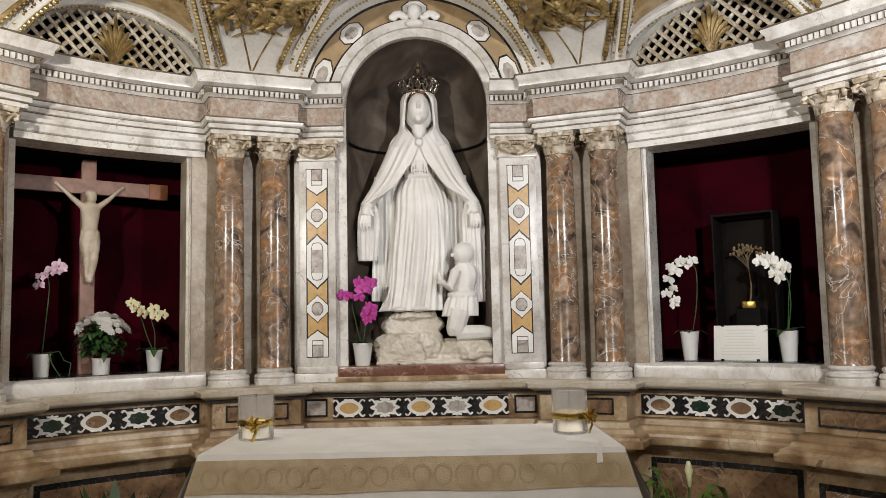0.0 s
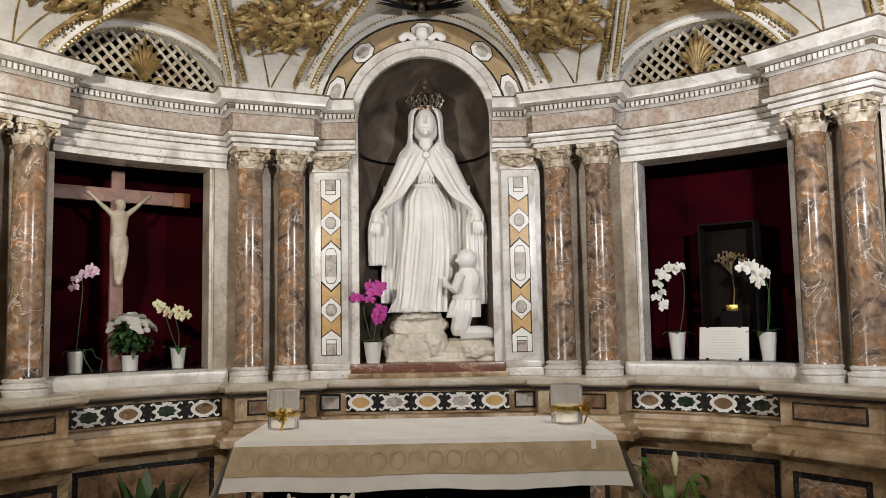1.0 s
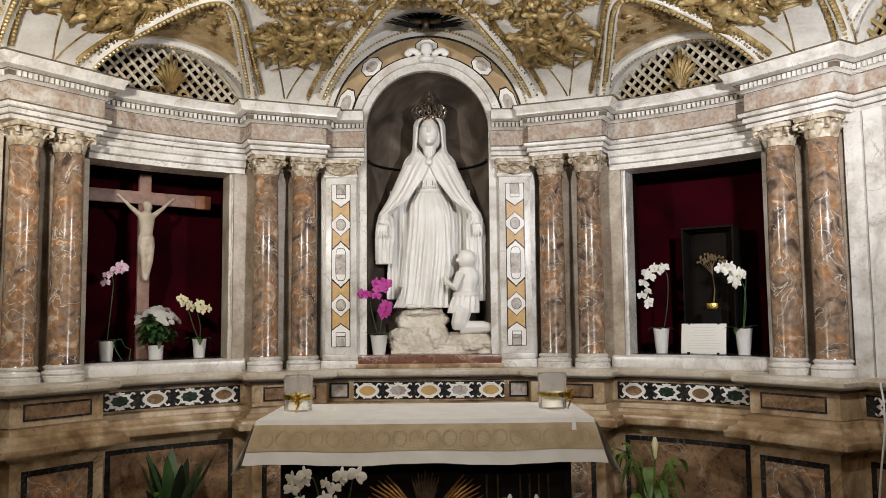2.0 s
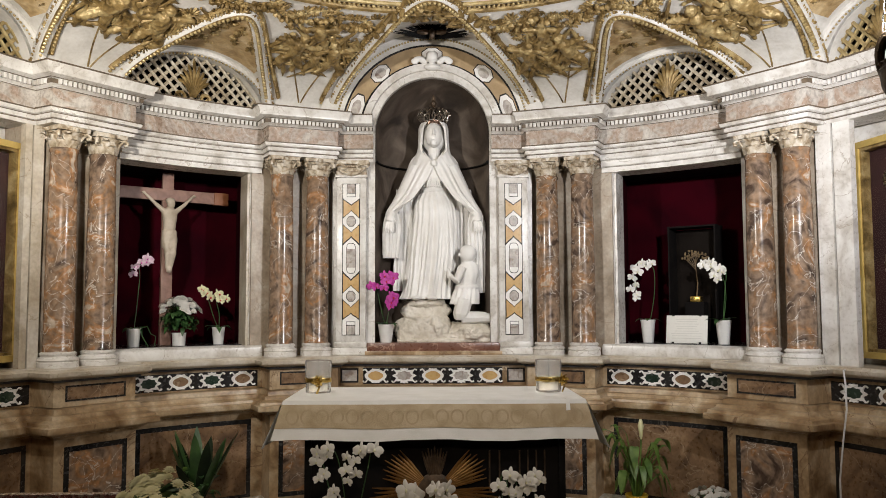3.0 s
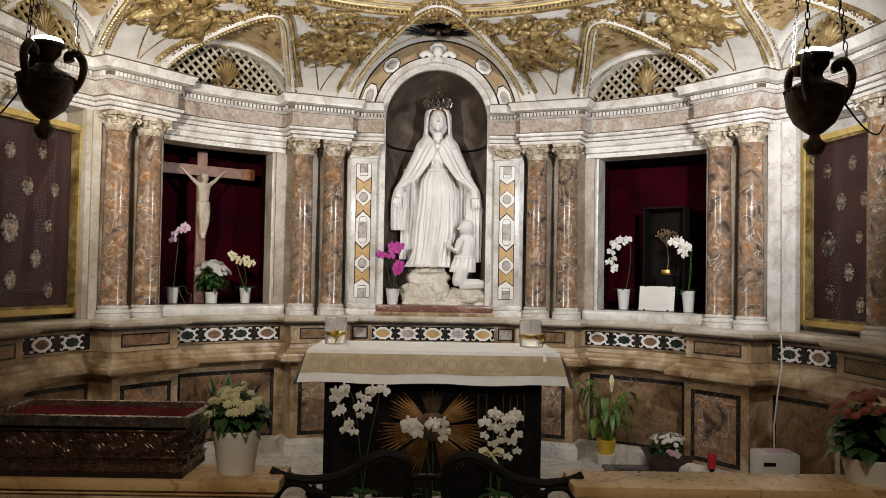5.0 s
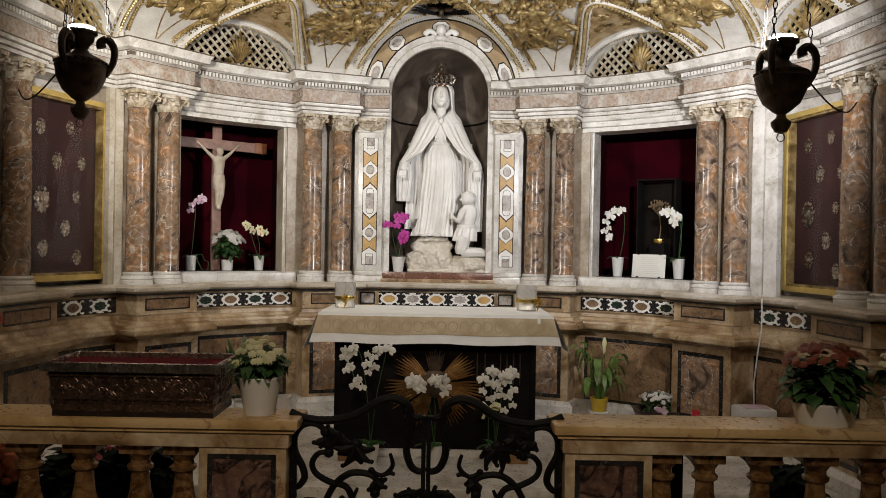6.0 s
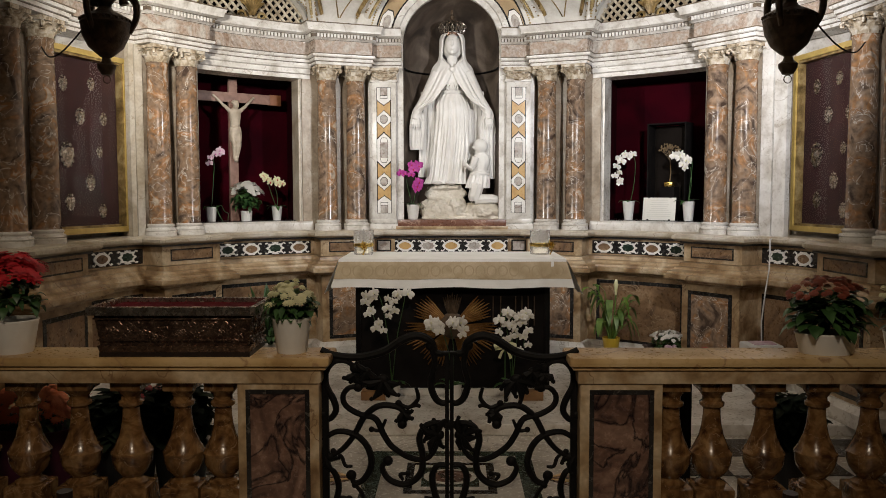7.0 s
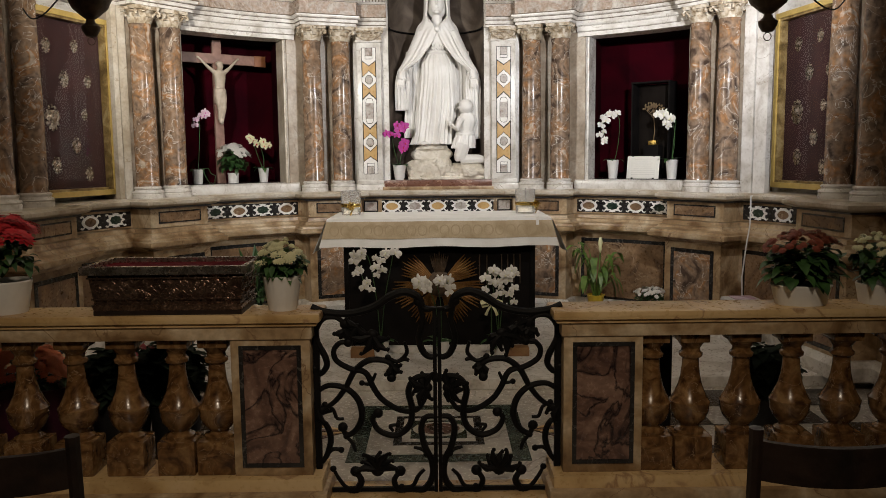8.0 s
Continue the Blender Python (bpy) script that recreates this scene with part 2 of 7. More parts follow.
def bm_tube(pts, rad, n=8, bm=None, flat=1.0):
    """A round bar along points; rad is a number or one per point."""
    bm = bm or bmesh.new()
    pts = [Vector(p) for p in pts]
    rings = []
    ref = Vector((0, 0, 1))
    prev = None
    for i, p in enumerate(pts):
        t = (pts[min(i + 1, len(pts) - 1)] - pts[max(i - 1, 0)])
        if t.length < 1e-9:
            t = Vector((0, 0, 1))
        t.normalize()
        if prev is None:
            u = t.orthogonal().normalized()
        else:
            u = (prev - t * prev.dot(t))
            u = u.normalized() if u.length > 1e-6 else t.orthogonal().normalized()
        prev = u
        w = t.cross(u)
        r = rad[i] if isinstance(rad, (list, tuple)) else rad
        rings.append([bm.verts.new(p + u * (r * math.cos(2 * math.pi * k / n)) + w * (r * flat * math.sin(2 * math.pi * k / n))) for k in range(n)])
    for a, b in zip(rings, rings[1:]):
        for k in range(n):
            bm.faces.new((a[k], a[(k + 1) % n], b[(k + 1) % n], b[k]))
    bm.faces.new(rings[0][::-1])
    bm.faces.new(rings[-1])
    return bm


def bm_plate(outline, y0, y1, bm=None, m=None):
    """A flat plate in the xz plane from its (x, z) outline, between depths y0 (front) and y1."""
    bm = bm or bmesh.new()
    T = (lambda p: m @ p) if m else (lambda p: p)
    f = [bm.verts.new(T(Vector((x, y0, z)))) for x, z in outline]
    b = [bm.verts.new(T(Vector((x, y1, z)))) for x, z in outline]
    bm.faces.new(f)
    bm.faces.new(b[::-1])
    n = len(f)
    for i in range(n):
        bm.faces.new((f[i], b[i], b[(i + 1) % n], f[(i + 1) % n]))
    return bm


def bm_ring(outer, inner, y0, y1, bm=None, m=None):
    """A flat frame between two outlines with the same number of points."""
    bm = bm or bmesh.new()
    T = (lambda p: m @ p) if m else (lambda p: p)
    loops = [[bm.verts.new(T(Vector((x, y, z)))) for x, z in o] for o, y in ((outer, y0), (inner, y0), (inner, y1), (outer, y1))]
    n = len(outer)
    for a, b in ((0, 1), (1, 2), (2, 3), (3, 0)):
        for i in range(n):
            bm.faces.new((loops[a][i], loops[a][(i + 1) % n], loops[b][(i + 1) % n], loops[b][i]))
    return bm


def ellipse(rx, rz, n=20, cx=0.0, cz=0.0, p=1.0):
    out = []
    for i in range(n):
        a = 2 * math.pi * i / n
        c, s = math.cos(a), math.sin(a)
        out.append((cx + rx * math.copysign(abs(c) ** p, c), cz + rz * math.copysign(abs(s) ** p, s)))
    return out


def bm_sweep(path, profile, bm=None, closed=True):
    """Carry a profile of (offset to the right of the way, height) along a plan of (x, y), mitred, ends capped."""
    bm = bm or bmesh.new()
    n = len(path)
    rows = []
    for i, (x, y) in enumerate(path):
        d0 = Vector((x - path[i - 1][0], y - path[i - 1][1])).normalized() if i else None
        d1 = Vector((path[i + 1][0] - x, path[i + 1][1] - y)).normalized() if i < n - 1 else None
        d0, d1 = d0 or d1, d1 or d0
        n0, n1 = Vector((d0.y, -d0.x)), Vector((d1.y, -d1.x))
        k = n0 + n1
        k = k / max(0.25, k.length_squared / 2)
        rows.append([bm.verts.new((x + k.x * d, y + k.y * d, z)) for d, z in profile])
    m = len(profile)
    for a, b in zip(rows, rows[1:]):
        for j in range(m if closed else m - 1):
            bm.faces.new((a[j], a[(j + 1) % m], b[(j + 1) % m], b[j]))
    if closed:
        bm.faces.new(rows[0])
        bm.faces.new(rows[-1][::-1])
    return bm


def remeshed(ob, voxel, smooth=2):
    r = ob.modifiers.new("merge", "REMESH")
    r.mode, r.voxel_size, r.use_smooth_shade = "VOXEL", voxel, True
    s = ob.modifiers.new("soften", "SMOOTH")
    s.factor, s.iterations = 0.5, smooth
    return ob


CRINKLE = bpy.data.textures.new("crinkle", "CLOUDS")
CRINKLE.noise_scale, CRINKLE.noise_depth = 0.035, 2


def carved(ob, strength):
    """Rough, folded relief over a merged shape."""
    d = ob.modifiers.new("carving", "DISPLACE")
    d.texture, d.strength, d.mid_level = CRINKLE, strength, 0.5
    return ob


# ---------------------------------------------------------------- plan of the rotunda
CX, CY = 0.0, 2.09
FLOOR, LOW = -0.07, -0.15
Z_SILL, Z_BASE, Z_CAP, Z_TOP = 1.285, 1.19, 2.86, 3.25
PIERS = [(15.8, 26.9), (47.9, 59.9), (76.0, 89.5)]
BAYS = [(28.8, 47.3), (60.5, 75.0)]
R_WALL, R_COL = 3.22, 3.10
Y_NICHE = 5.12


def polar(r, a):
    return (CX + r * math.sin(radians(a)), CY + r * math.cos(radians(a)))


def arc(r, a0, a1, n):
    return [polar(r, a0 + (a1 - a0) * i / n) for i in range(n + 1)]


def ring_path(side, rw, rp, yc, x0, last=98.0, first_pier=0):
    """The plan of a course from the middle bay outwards, stepping forward at each pier."""
    pts = []
    if x0 is not None:
        pts = [(x0, yc), (polar(rp, PIERS[0][0])[0], yc)]
    for i, (a, b) in enumerate(PIERS):
        if i < first_pier:
            continue
        pts += arc(rp, a, b, 1)
        nxt = PIERS[i + 1][0] if i + 1 < len(PIERS) else last
        pts += arc(rw, b, nxt, 8)
    if side < 0:
        pts = [(-x, y) for x, y in pts][::-1]
    return pts


def at_arc(r, a, z):
    """Local x along the wall, y away from the middle, z up."""
    x, y = polar(r, a)
    return Matrix.Translation((x, y, z)) @ Matrix.Rotation(radians(-a), 4, "Z")


# ---------------------------------------------------------------- structure
def structure(ob, label, category):
    return tagged(ob, label, category, kind="structure")


bm = bm_box(-4.6, 4.6, -8, 7, LOW - 0.3, LOW)
floor = structure(link("floor", bm, FLOORW, smooth=0), "white marble chapel floor with dark inlay", "floor")

for side in (-1, 1):
    tag = "west" if side < 0 else "east"
    wall = thing("wall_" + tag, "curved marble-clad chapel wall with stepped piers", "wall", kind="structure")
    low = ring_path(side, 3.10, 2.86, 4.96, 0.0)
    part("dado", bm_sweep(low, [(0, FLOOR), (0, 0.74), (-0.4, 0.74), (-0.4, FLOOR)]), CREAM, wall)
    part("plinth", bm_sweep(low, [(0.07, FLOOR), (0.07, 0.03), (0.05, 0.05), (0.03, 0.07), (-0.1, 0.07), (-0.1, FLOOR)]), WHITE, wall)
    part("dado_moulding", bm_sweep(low, [(-0.1, 0.735), (0.015, 0.735), (0.02, 0.752), (0.045, 0.758), (0.055, 0.775), (0.12, 0.785), (0.125, 0.795), (0.125, 0.825), (0.105, 0.832), (0.10, 0.85), (0.06, 0.868), (0.05, 0.89), (0.025, 0.898), (0.018, 0.93), (0.0, 0.935), (-0.1, 0.94)]), CREAM, wall)
    fr = ring_path(side, 3.12, 2.88, 4.98, 0.0)
    part("frieze_course", bm_sweep(fr, [(0, 0.94), (0, 1.11), (-0.4, 1.11), (-0.4, 0.94)]), CREAM, wall)
    part("sill_moulding", bm_sweep(fr, [(-0.3, 1.105), (0.012, 1.105), (0.022, 1.122), (0.055, 1.128), (0.08, 1.142), (0.085, 1.15), (0.085, 1.172), (0.07, 1.178), (0.06, 1.19), (-0.35, 1.19)]), JAMB, wall)
    part("slate_fillet", bm_sweep(fr, [(0.01, 1.106), (0.026, 1.106), (0.030, 1.121), (0.01, 1.121)]), SLATE, wall, "thin dark slate line")
    # upper wall behind the columns, and the middle bay
    for a, b in ((13.5, 28.3), (48.2, 60.5), (75.2, 98)):
        p = arc(R_WALL, a, b, 5)
        if side < 0:
            p = [(-x, y) for x, y in p][::-1]
        part("pier_wall", bm_sweep(p, [(0, 1.19), (0, 2.9), (-0.25, 2.9), (-0.25, 1.19)]), PIERWALL, wall)
    x0, x1 = sorted((side * 0.5, side * 0.87))
    part("niche_pier", bm_box(x0, x1, Y_NICHE, 5.42, 1.19, 3.2), WHITE, wall)
    # entablature
    en = ring_path(side, 3.17, 2.985, 5.085, 0.515)
    part("architrave", bm_sweep(en, [(-0.25, 2.86), (0, 2.86), (0, 2.89), (0.016, 2.894), (0.016, 2.925), (0.036, 2.934), (0.042, 2.948), (0.042, 2.965), (-0.25, 2.965)]), WHITE, wall)
    part("entablature_frieze", bm_sweep(en, [(-0.25, 2.965), (0.004, 2.965), (0.004, 3.095), (-0.25, 3.095)]), FRIEZE, wall)
    part("cornice", bm_sweep(en, [(-0.25, 3.095), (0.012, 3.095), (0.03, 3.115), (0.04, 3.12), (0.04, 3.155), (0.055, 3.16), (0.10, 3.175), (0.105, 3.205), (0.125, 3.235), (0.13, 3.25), (-0.25, 3.25)]), WHITE, wall)
    # gilt edges and dirt lines; the tall strip paints shade behind the dentils
    for z, d, h, mt in ((2.958, 0.043, 0.009, AGED_SHADE), (3.242, 0.131, 0.010, AGED_SHADE), (2.886, 0.002, 0.007, AGED_SHADE), (2.924, 0.019, 0.006, AGED_SHADE), (3.096, 0.014, 0.007, AGED_SHADE), (3.121, 0.041, 0.032, AGED_SHADE), (3.158, 0.056, 0.006, AGED_SHADE)):
        part("gilt_shade_fillet", bm_sweep(en, [(d - 0.004, z), (d + 0.003, z), (d + 0.003, z + h), (d - 0.004, z + h)]), mt, wall)
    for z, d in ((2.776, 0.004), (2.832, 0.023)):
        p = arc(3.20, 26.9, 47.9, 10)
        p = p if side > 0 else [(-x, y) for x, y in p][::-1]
        part("lintel_line", bm_sweep(p, [(d - 0.006, z), (d + 0.002, z), (d + 0.002, z + 0.006), (d - 0.006, z + 0.006)]), AGED_SHADE, wall)
    # window surround, its deep recess lined with velvet, and the sill
    a0, a1 = BAYS[0]
    ps = lambda r, a, b, n: arc(r, a, b, n) if side > 0 else [(-x, y) for x, y in arc(r, a, b, n)][::-1]
    part("window_lintel", bm_sweep(ps(3.20, 26.9, 47.9, 10), [(0, 2.735), (0.0, 2.775), (0.02, 2.785), (0.02, 2.83), (0.04, 2.84), (0.045, 2.86), (-0.25, 2.86), (-0.25, 2.735)]), WHITE, wall)
    # west jambs tinted for the warm light there, east ones left white
    for ja, jb in ((26.6, a0), (a1, 48.6)):
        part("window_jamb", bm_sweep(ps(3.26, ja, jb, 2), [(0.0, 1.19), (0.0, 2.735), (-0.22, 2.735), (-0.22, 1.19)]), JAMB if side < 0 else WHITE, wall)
    for b0_, b1_ in ((27.35, 27.6), (28.1, 28.45)):
        part("jamb_fillet", bm_sweep(ps(3.248, b0_, b1_, 1), [(0.0, 1.19), (0.0, 2.735), (-0.05, 2.735), (-0.05, 1.19)]), WHITE, wall)
    part("window_sill", bm_sweep(ps(3.19, 26.6, 48.4, 10), [(0.0, 1.19), (0.01, 1.215), (0.0, 1.265), (-0.02, Z_SILL - 0.004), (-0.25, Z_SILL - 0.004), (-0.25, 1.19)]), WHITE, wall)
    q = [polar(3.42, a0 - 0.2)] + arc(4.0, a0 - 1.5, a1 + 1.5, 14) + [polar(3.42, a1 + 0.2)]
    q = q if side > 0 else [(-x, y) for x, y in q][::-1]
    part("velvet_lining", bm_sweep(q, [(0, 1.2), (0, 2.8), (-0.04, 2.8), (-0.04, 1.2)]), VELVET, wall, "dark red velvet lining")
    part("recess_floor", bm_sweep(ps(3.4, a0 - 1.5, a1 + 1.5, 6), [(0.02, 1.2), (0.02, Z_SILL), (-0.7, Z_SILL), (-0.7, 1.2)]), BLACK, wall)
    # near-black sheet gives the recess top its shadow by colour
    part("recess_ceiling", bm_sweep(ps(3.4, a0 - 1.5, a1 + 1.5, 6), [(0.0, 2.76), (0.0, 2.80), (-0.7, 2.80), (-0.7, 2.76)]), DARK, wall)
    # same warm-light tint on the west side only
    for ja, jb in (((58.6, 60.0), (60.2, 61.1)) if side < 0 else ((58.6, 60.7), (61.0, 63.3))):
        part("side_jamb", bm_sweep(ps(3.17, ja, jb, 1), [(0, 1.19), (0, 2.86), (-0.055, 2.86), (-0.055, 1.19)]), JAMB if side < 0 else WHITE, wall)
    # picture bay: plain marble backing
    b0, b1 = BAYS[1]
    part("bay_wall", bm_sweep(ps(3.50, 58.0, 77.5, 1), [(0, 1.19), (0, 2.9), (-0.2, 2.9), (-0.2, 1.19)]), WHITE, wall)

# vault: a shallow dome cut by a small vault over each bay
H_DOME, R_DOME = 0.68, 3.26
WEBS = [(0.0, 16.3, 0.80, 0.14), (37.3, 11.5, 0.45, -0.045), (-37.3, 11.5, 0.45, -0.045), (67.8, 8.8, 0.44, -0.03), (-67.8, 8.8, 0.44, -0.03)]
WEBS += [(98.0, 8.6, 0.45, 0.05), (-98.0, 8.6, 0.45, 0.05)]


def z_dome(r):
    return 3.25 + H_DOME * math.sqrt(max(0, 1 - (r / R_DOME) ** 2))


def z_web(a, r, w):
    c, half, rise, slope = w
    u = (a - c) / half
    return 3.25 + rise * math.sqrt(1 - u * u) - slope * (R_DOME - r) if abs(u) < 1 else 0


def groin(a, w):
    """The radius at which a bay's own vault meets the dome."""
    lo, hi = 0.6, R_DOME
    for _ in range(40):
        mid = (lo + hi) / 2
        if z_web(a, mid, w) > z_dome(mid):
            hi = mid
        else:
            lo = mid
    return hi


bm = bmesh.new()
grid = []
NA, NR = 440, 60
for i in range(NA + 1):
    a = -180 + 360 * i / NA
    row = []
    for j in range(NR + 1):
        r = 0.02 + (R_DOME - 0.02) * (j / NR) ** 0.7
        z = max([z_dome(r)] + [z_web(a, r, w) for w in WEBS])
        x, y = polar(r, a)
        row.append(bm.verts.new((x, y, z)))
    grid.append(row)
for a, b in zip(grid, grid[1:]):
    for j in range(NR):
        bm.faces.new((a[j], a[j + 1], b[j + 1], b[j]))
ceiling = structure(link("ceiling", bm, STUCCO, smooth=50), "white stucco chapel vault with lunettes", "ceiling")

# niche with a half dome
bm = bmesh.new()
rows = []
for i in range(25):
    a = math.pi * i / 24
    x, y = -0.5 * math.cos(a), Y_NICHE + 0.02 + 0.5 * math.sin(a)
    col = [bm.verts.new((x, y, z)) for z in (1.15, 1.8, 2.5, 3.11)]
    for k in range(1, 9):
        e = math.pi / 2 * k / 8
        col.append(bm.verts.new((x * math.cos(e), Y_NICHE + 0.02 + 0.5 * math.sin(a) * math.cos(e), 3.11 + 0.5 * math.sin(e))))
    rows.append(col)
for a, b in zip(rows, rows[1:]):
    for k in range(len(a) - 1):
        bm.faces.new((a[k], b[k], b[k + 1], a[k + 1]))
niche = structure(link("niche", bm, NICHE), "round-headed wall niche with stained plaster darkened for shadow", "niche")


def half_ring(r0, r1, y0, y1, z, n=40, a0=0.0, a1=180.0):
    bm = bmesh.new()
    prev = None
    for i in range(n + 1):
        t = radians(a0 + (a1 - a0) * i / n)
        q = [bm.verts.new((r * math.cos(t), y, z + r * math.sin(t))) for r, y in ((r0, y0), (r1, y0), (r1, y1), (r0, y1))]
        if prev:
            for k in range(4):
                bm.faces.new((prev[k], prev[(k + 1) % 4], q[(k + 1) % 4], q[k]))
        else:
            bm.faces.new(q)
        prev = q
    bm.faces.new(prev[::-1])
    return bm


arch = thing("arch_trim", "white moulded marble arch with inlaid band over the niche", "arch", kind="structure")
part("arch_moulding", half_ring(0.5, 0.56, Y_NICHE - 0.03, 5.42, 3.11), WHITE, arch)
part("arch_fillet", half_ring(0.56, 0.62, Y_NICHE - 0.06, 5.3, 3.11), WHITE, arch)
part("arch_face", half_ring(0.62, 0.80, Y_NICHE - 0.005, 5.3, 3.11), YELLOW_PALE, arch)


# columns
def make_column():
    col = thing("column", "polished red-brown breccia column with white marble base and capital", "column", group="paired columns")
    part("base", bm_lathe([(0.135, 0), (0.135, 0.035), (0.13, 0.04), (0.138, 0.052), (0.13, 0.068), (0.115, 0.072), (0.112, 0.08), (0.12, 0.086), (0.122, 0.096), (0.112, 0.104), (0.105, 0.108)], 28), WHITE, col)
    part("shaft", bm_lathe([(0.104, 0.108), (0.100, 0.12), (0.100, 0.6), (0.097, 1.0), (0.090, 1.49), (0.096, 1.50), (0.098, 1.515), (0.09, 1.525)], 28), BRECCIA, col)
    return col


def make_capital():
    bm = bm_lathe([(0.088, 1.52), (0.09, 1.56), (0.10, 1.60), (0.125, 1.635)], 20)
    for row, (z0, h, r0, out, n, ph) in enumerate(((1.522, 0.062, 0.09, 0.042, 8, 0.0), (1.545, 0.078, 0.094, 0.055, 8, 0.5))):
        for i in range(n):
            a = 2 * math.pi * (i + ph) / n
            c, s = math.cos(a), math.sin(a)
            prof = [(0.0, 0.0, 0.030), (0.008, 0.4, 0.032), (0.016, 0.8, 0.026), (out, 1.0, 0.018), (out + 0.008, 0.86, 0.008)]
            prev = None
            for d, u, w in prof:
                rr = r0 + d
                q = [bm.verts.new((rr * c - k * s, rr * s + k * c, z0 + u * h)) for k in (-w, 0, w)]
                q[1].co += Vector((c, s, 0)) * 0.007
                if prev:
                    for k in range(2):
                        bm.faces.new((prev[k], prev[k + 1], q[k + 1], q[k]))
                prev = q
    for i in range(4):
        a = math.pi / 4 + math.pi / 2 * i
        c, s = math.cos(a), math.sin(a)
        pts = [(0.10, 1.58), (0.125, 1.615), (0.15, 1.628), (0.168, 1.615), (0.165, 1.597), (0.152, 1.595), (0.15, 1.606)]
        bm_tube([(r * c, r * s, z) for r, z in pts], [0.012, 0.013, 0.014, 0.014, 0.013, 0.012, 0.01], 6, bm)
        bm_tube([(0.125 * math.cos(a + 0.785), 0.125 * math.sin(a + 0.785), 1.64), (0.135 * math.cos(a + 0.785), 0.135 * math.sin(a + 0.785), 1.66)], 0.022, 8, bm)
    out = []
    for i in range(4):
        a0 = math.pi / 4 + math.pi / 2 * i
        for k in range(5):
            t = k / 5
            a = a0 + math.pi / 2 * t
            r = 0.168 - 0.05 * math.sin(math.pi * t)
            out.append((r * math.cos(a), r * math.sin(a)))
    lo = [bm.verts.new((x, y, 1.638)) for x, y in out]
    hi = [bm.verts.new((x * 1.04, y * 1.04, 1.668)) for x, y in out]
    bm.faces.new(lo[::-1])
    bm.faces.new(hi)
    for i in range(len(lo)):
        bm.faces.new((lo[i], lo[(i + 1) % len(lo)], hi[(i + 1) % len(lo)], hi[i]))
    return bm


column = make_column()
part("capital", make_capital(), CAPITAL, column)
spots = [18.6, 24.2, 51.2, 56.7, 79.2, 86.3]
first = True
for side in (-1, 1):
    for a in spots:
        m = at_arc(R_COL, side * a, Z_BASE)
        if first:
            column.matrix_basis, first = m, False
        else:
            copy_thing(column, m)


# ---------------------------------------------------------------- dais, nave shell, floor inlay
structure(link("step", bm_box(-3.3, 3.3, 2.24, 5.4, LOW, FLOOR, 0.008), WHITE, smooth=0), "white marble step across the apse", "step")
structure(link("gate_threshold", bm_box(-0.56, 0.56, 0.34, 0.60, LOW, LOW + 0.012, 0.004), STONE_WARM, smooth=0), "worn marble gate threshold", "step")
# walls and ceiling out of view, added to shut out the world light
shell = thing("wall_nave", "unseen plastered nave walls that keep out the world light", "wall", kind="structure")
for nm, b in (("left_wall", (-4.75, -4.6, -8, 7)), ("right_wall", (4.6, 4.75, -8, 7)), ("back_wall", (-4.75, 4.75, -8.15, -8)), ("end_wall", (-4.75, 4.75, 7, 7.15))):
    part("wall", bm_box(*b, LOW - 0.3, 5.2), BROWNGREY, shell)
structure(link("ceiling", bm_box(-4.75, 4.75, -8.15, 7.15, 5.2, 5.35), BROWNGREY, smooth=0), "unseen plastered nave ceiling that keeps out the world light", "ceiling")


def tile(parent, pts, z, material, name="tile", up=0.004):
    bm = bmesh.new()
    lo = [bm.verts.new((x, y, z)) for x, y in pts]
    hi = [bm.verts.new((x, y, z + up)) for x, y in pts]
    bm.faces.new(hi)
    for i in range(len(pts)):
        bm.faces.new((lo[i], lo[(i + 1) % len(pts)], hi[(i + 1) % len(pts)], hi[i]))
    return part(name, bm, material, parent, smooth=0)


def rect(x0, x1, y0, y1):
    return [(x0, y0), (x1, y0), (x1, y1), (x0, y1)]


tile(floor, rect(-0.52, 0.52, 0.88, 1.88), LOW, GREEN_M)
tile(floor, rect(-0.42, 0.42, 0.98, 1.78), LOW, FLOORW, up=0.007)
tile(floor, rect(-0.27, 0.27, 1.12, 1.64), LOW, BLACK, up=0.009)
tile(floor, rect(-0.22, 0.22, 1.17, 1.59), LOW, FLOORW, up=0.011)
tile(floor, rect(-0.17, 0.17, 1.22, 1.54), LOW, GREEN_M, up=0.013)
tile(floor, [(0.16 * math.cos(i * math.pi / 12), 1.38 + 0.13 * math.sin(i * math.pi / 12)) for i in range(24)], LOW, FLOORW, up=0.015)
tile(floor, [(0.13 * math.cos(i * math.pi / 12), 1.38 + 0.10 * math.sin(i * math.pi / 12)) for i in range(24)], LOW, PEACH, up=0.017)
for sx in (-1, 1):
    for k in range(4):
        y = 1.12 + 0.17 * k
        tile(floor, [(sx * 0.56, 1.38), (sx * 0.95, y - 0.06), (sx * 0.95, y + 0.06)], LOW, YELLOW if k % 2 else PEACH)
    for i in range(5):
        for j in range(6):
            if (i + j) % 2:
                tile(floor, rect(*sorted((sx * (1.0 + 0.36 * i), sx * (1.36 + 0.36 * i))), 0.0 + 0.36 * j, 0.36 + 0.36 * j), LOW, BLACK)

# ---------------------------------------------------------------- dado panels and inlaid friezes


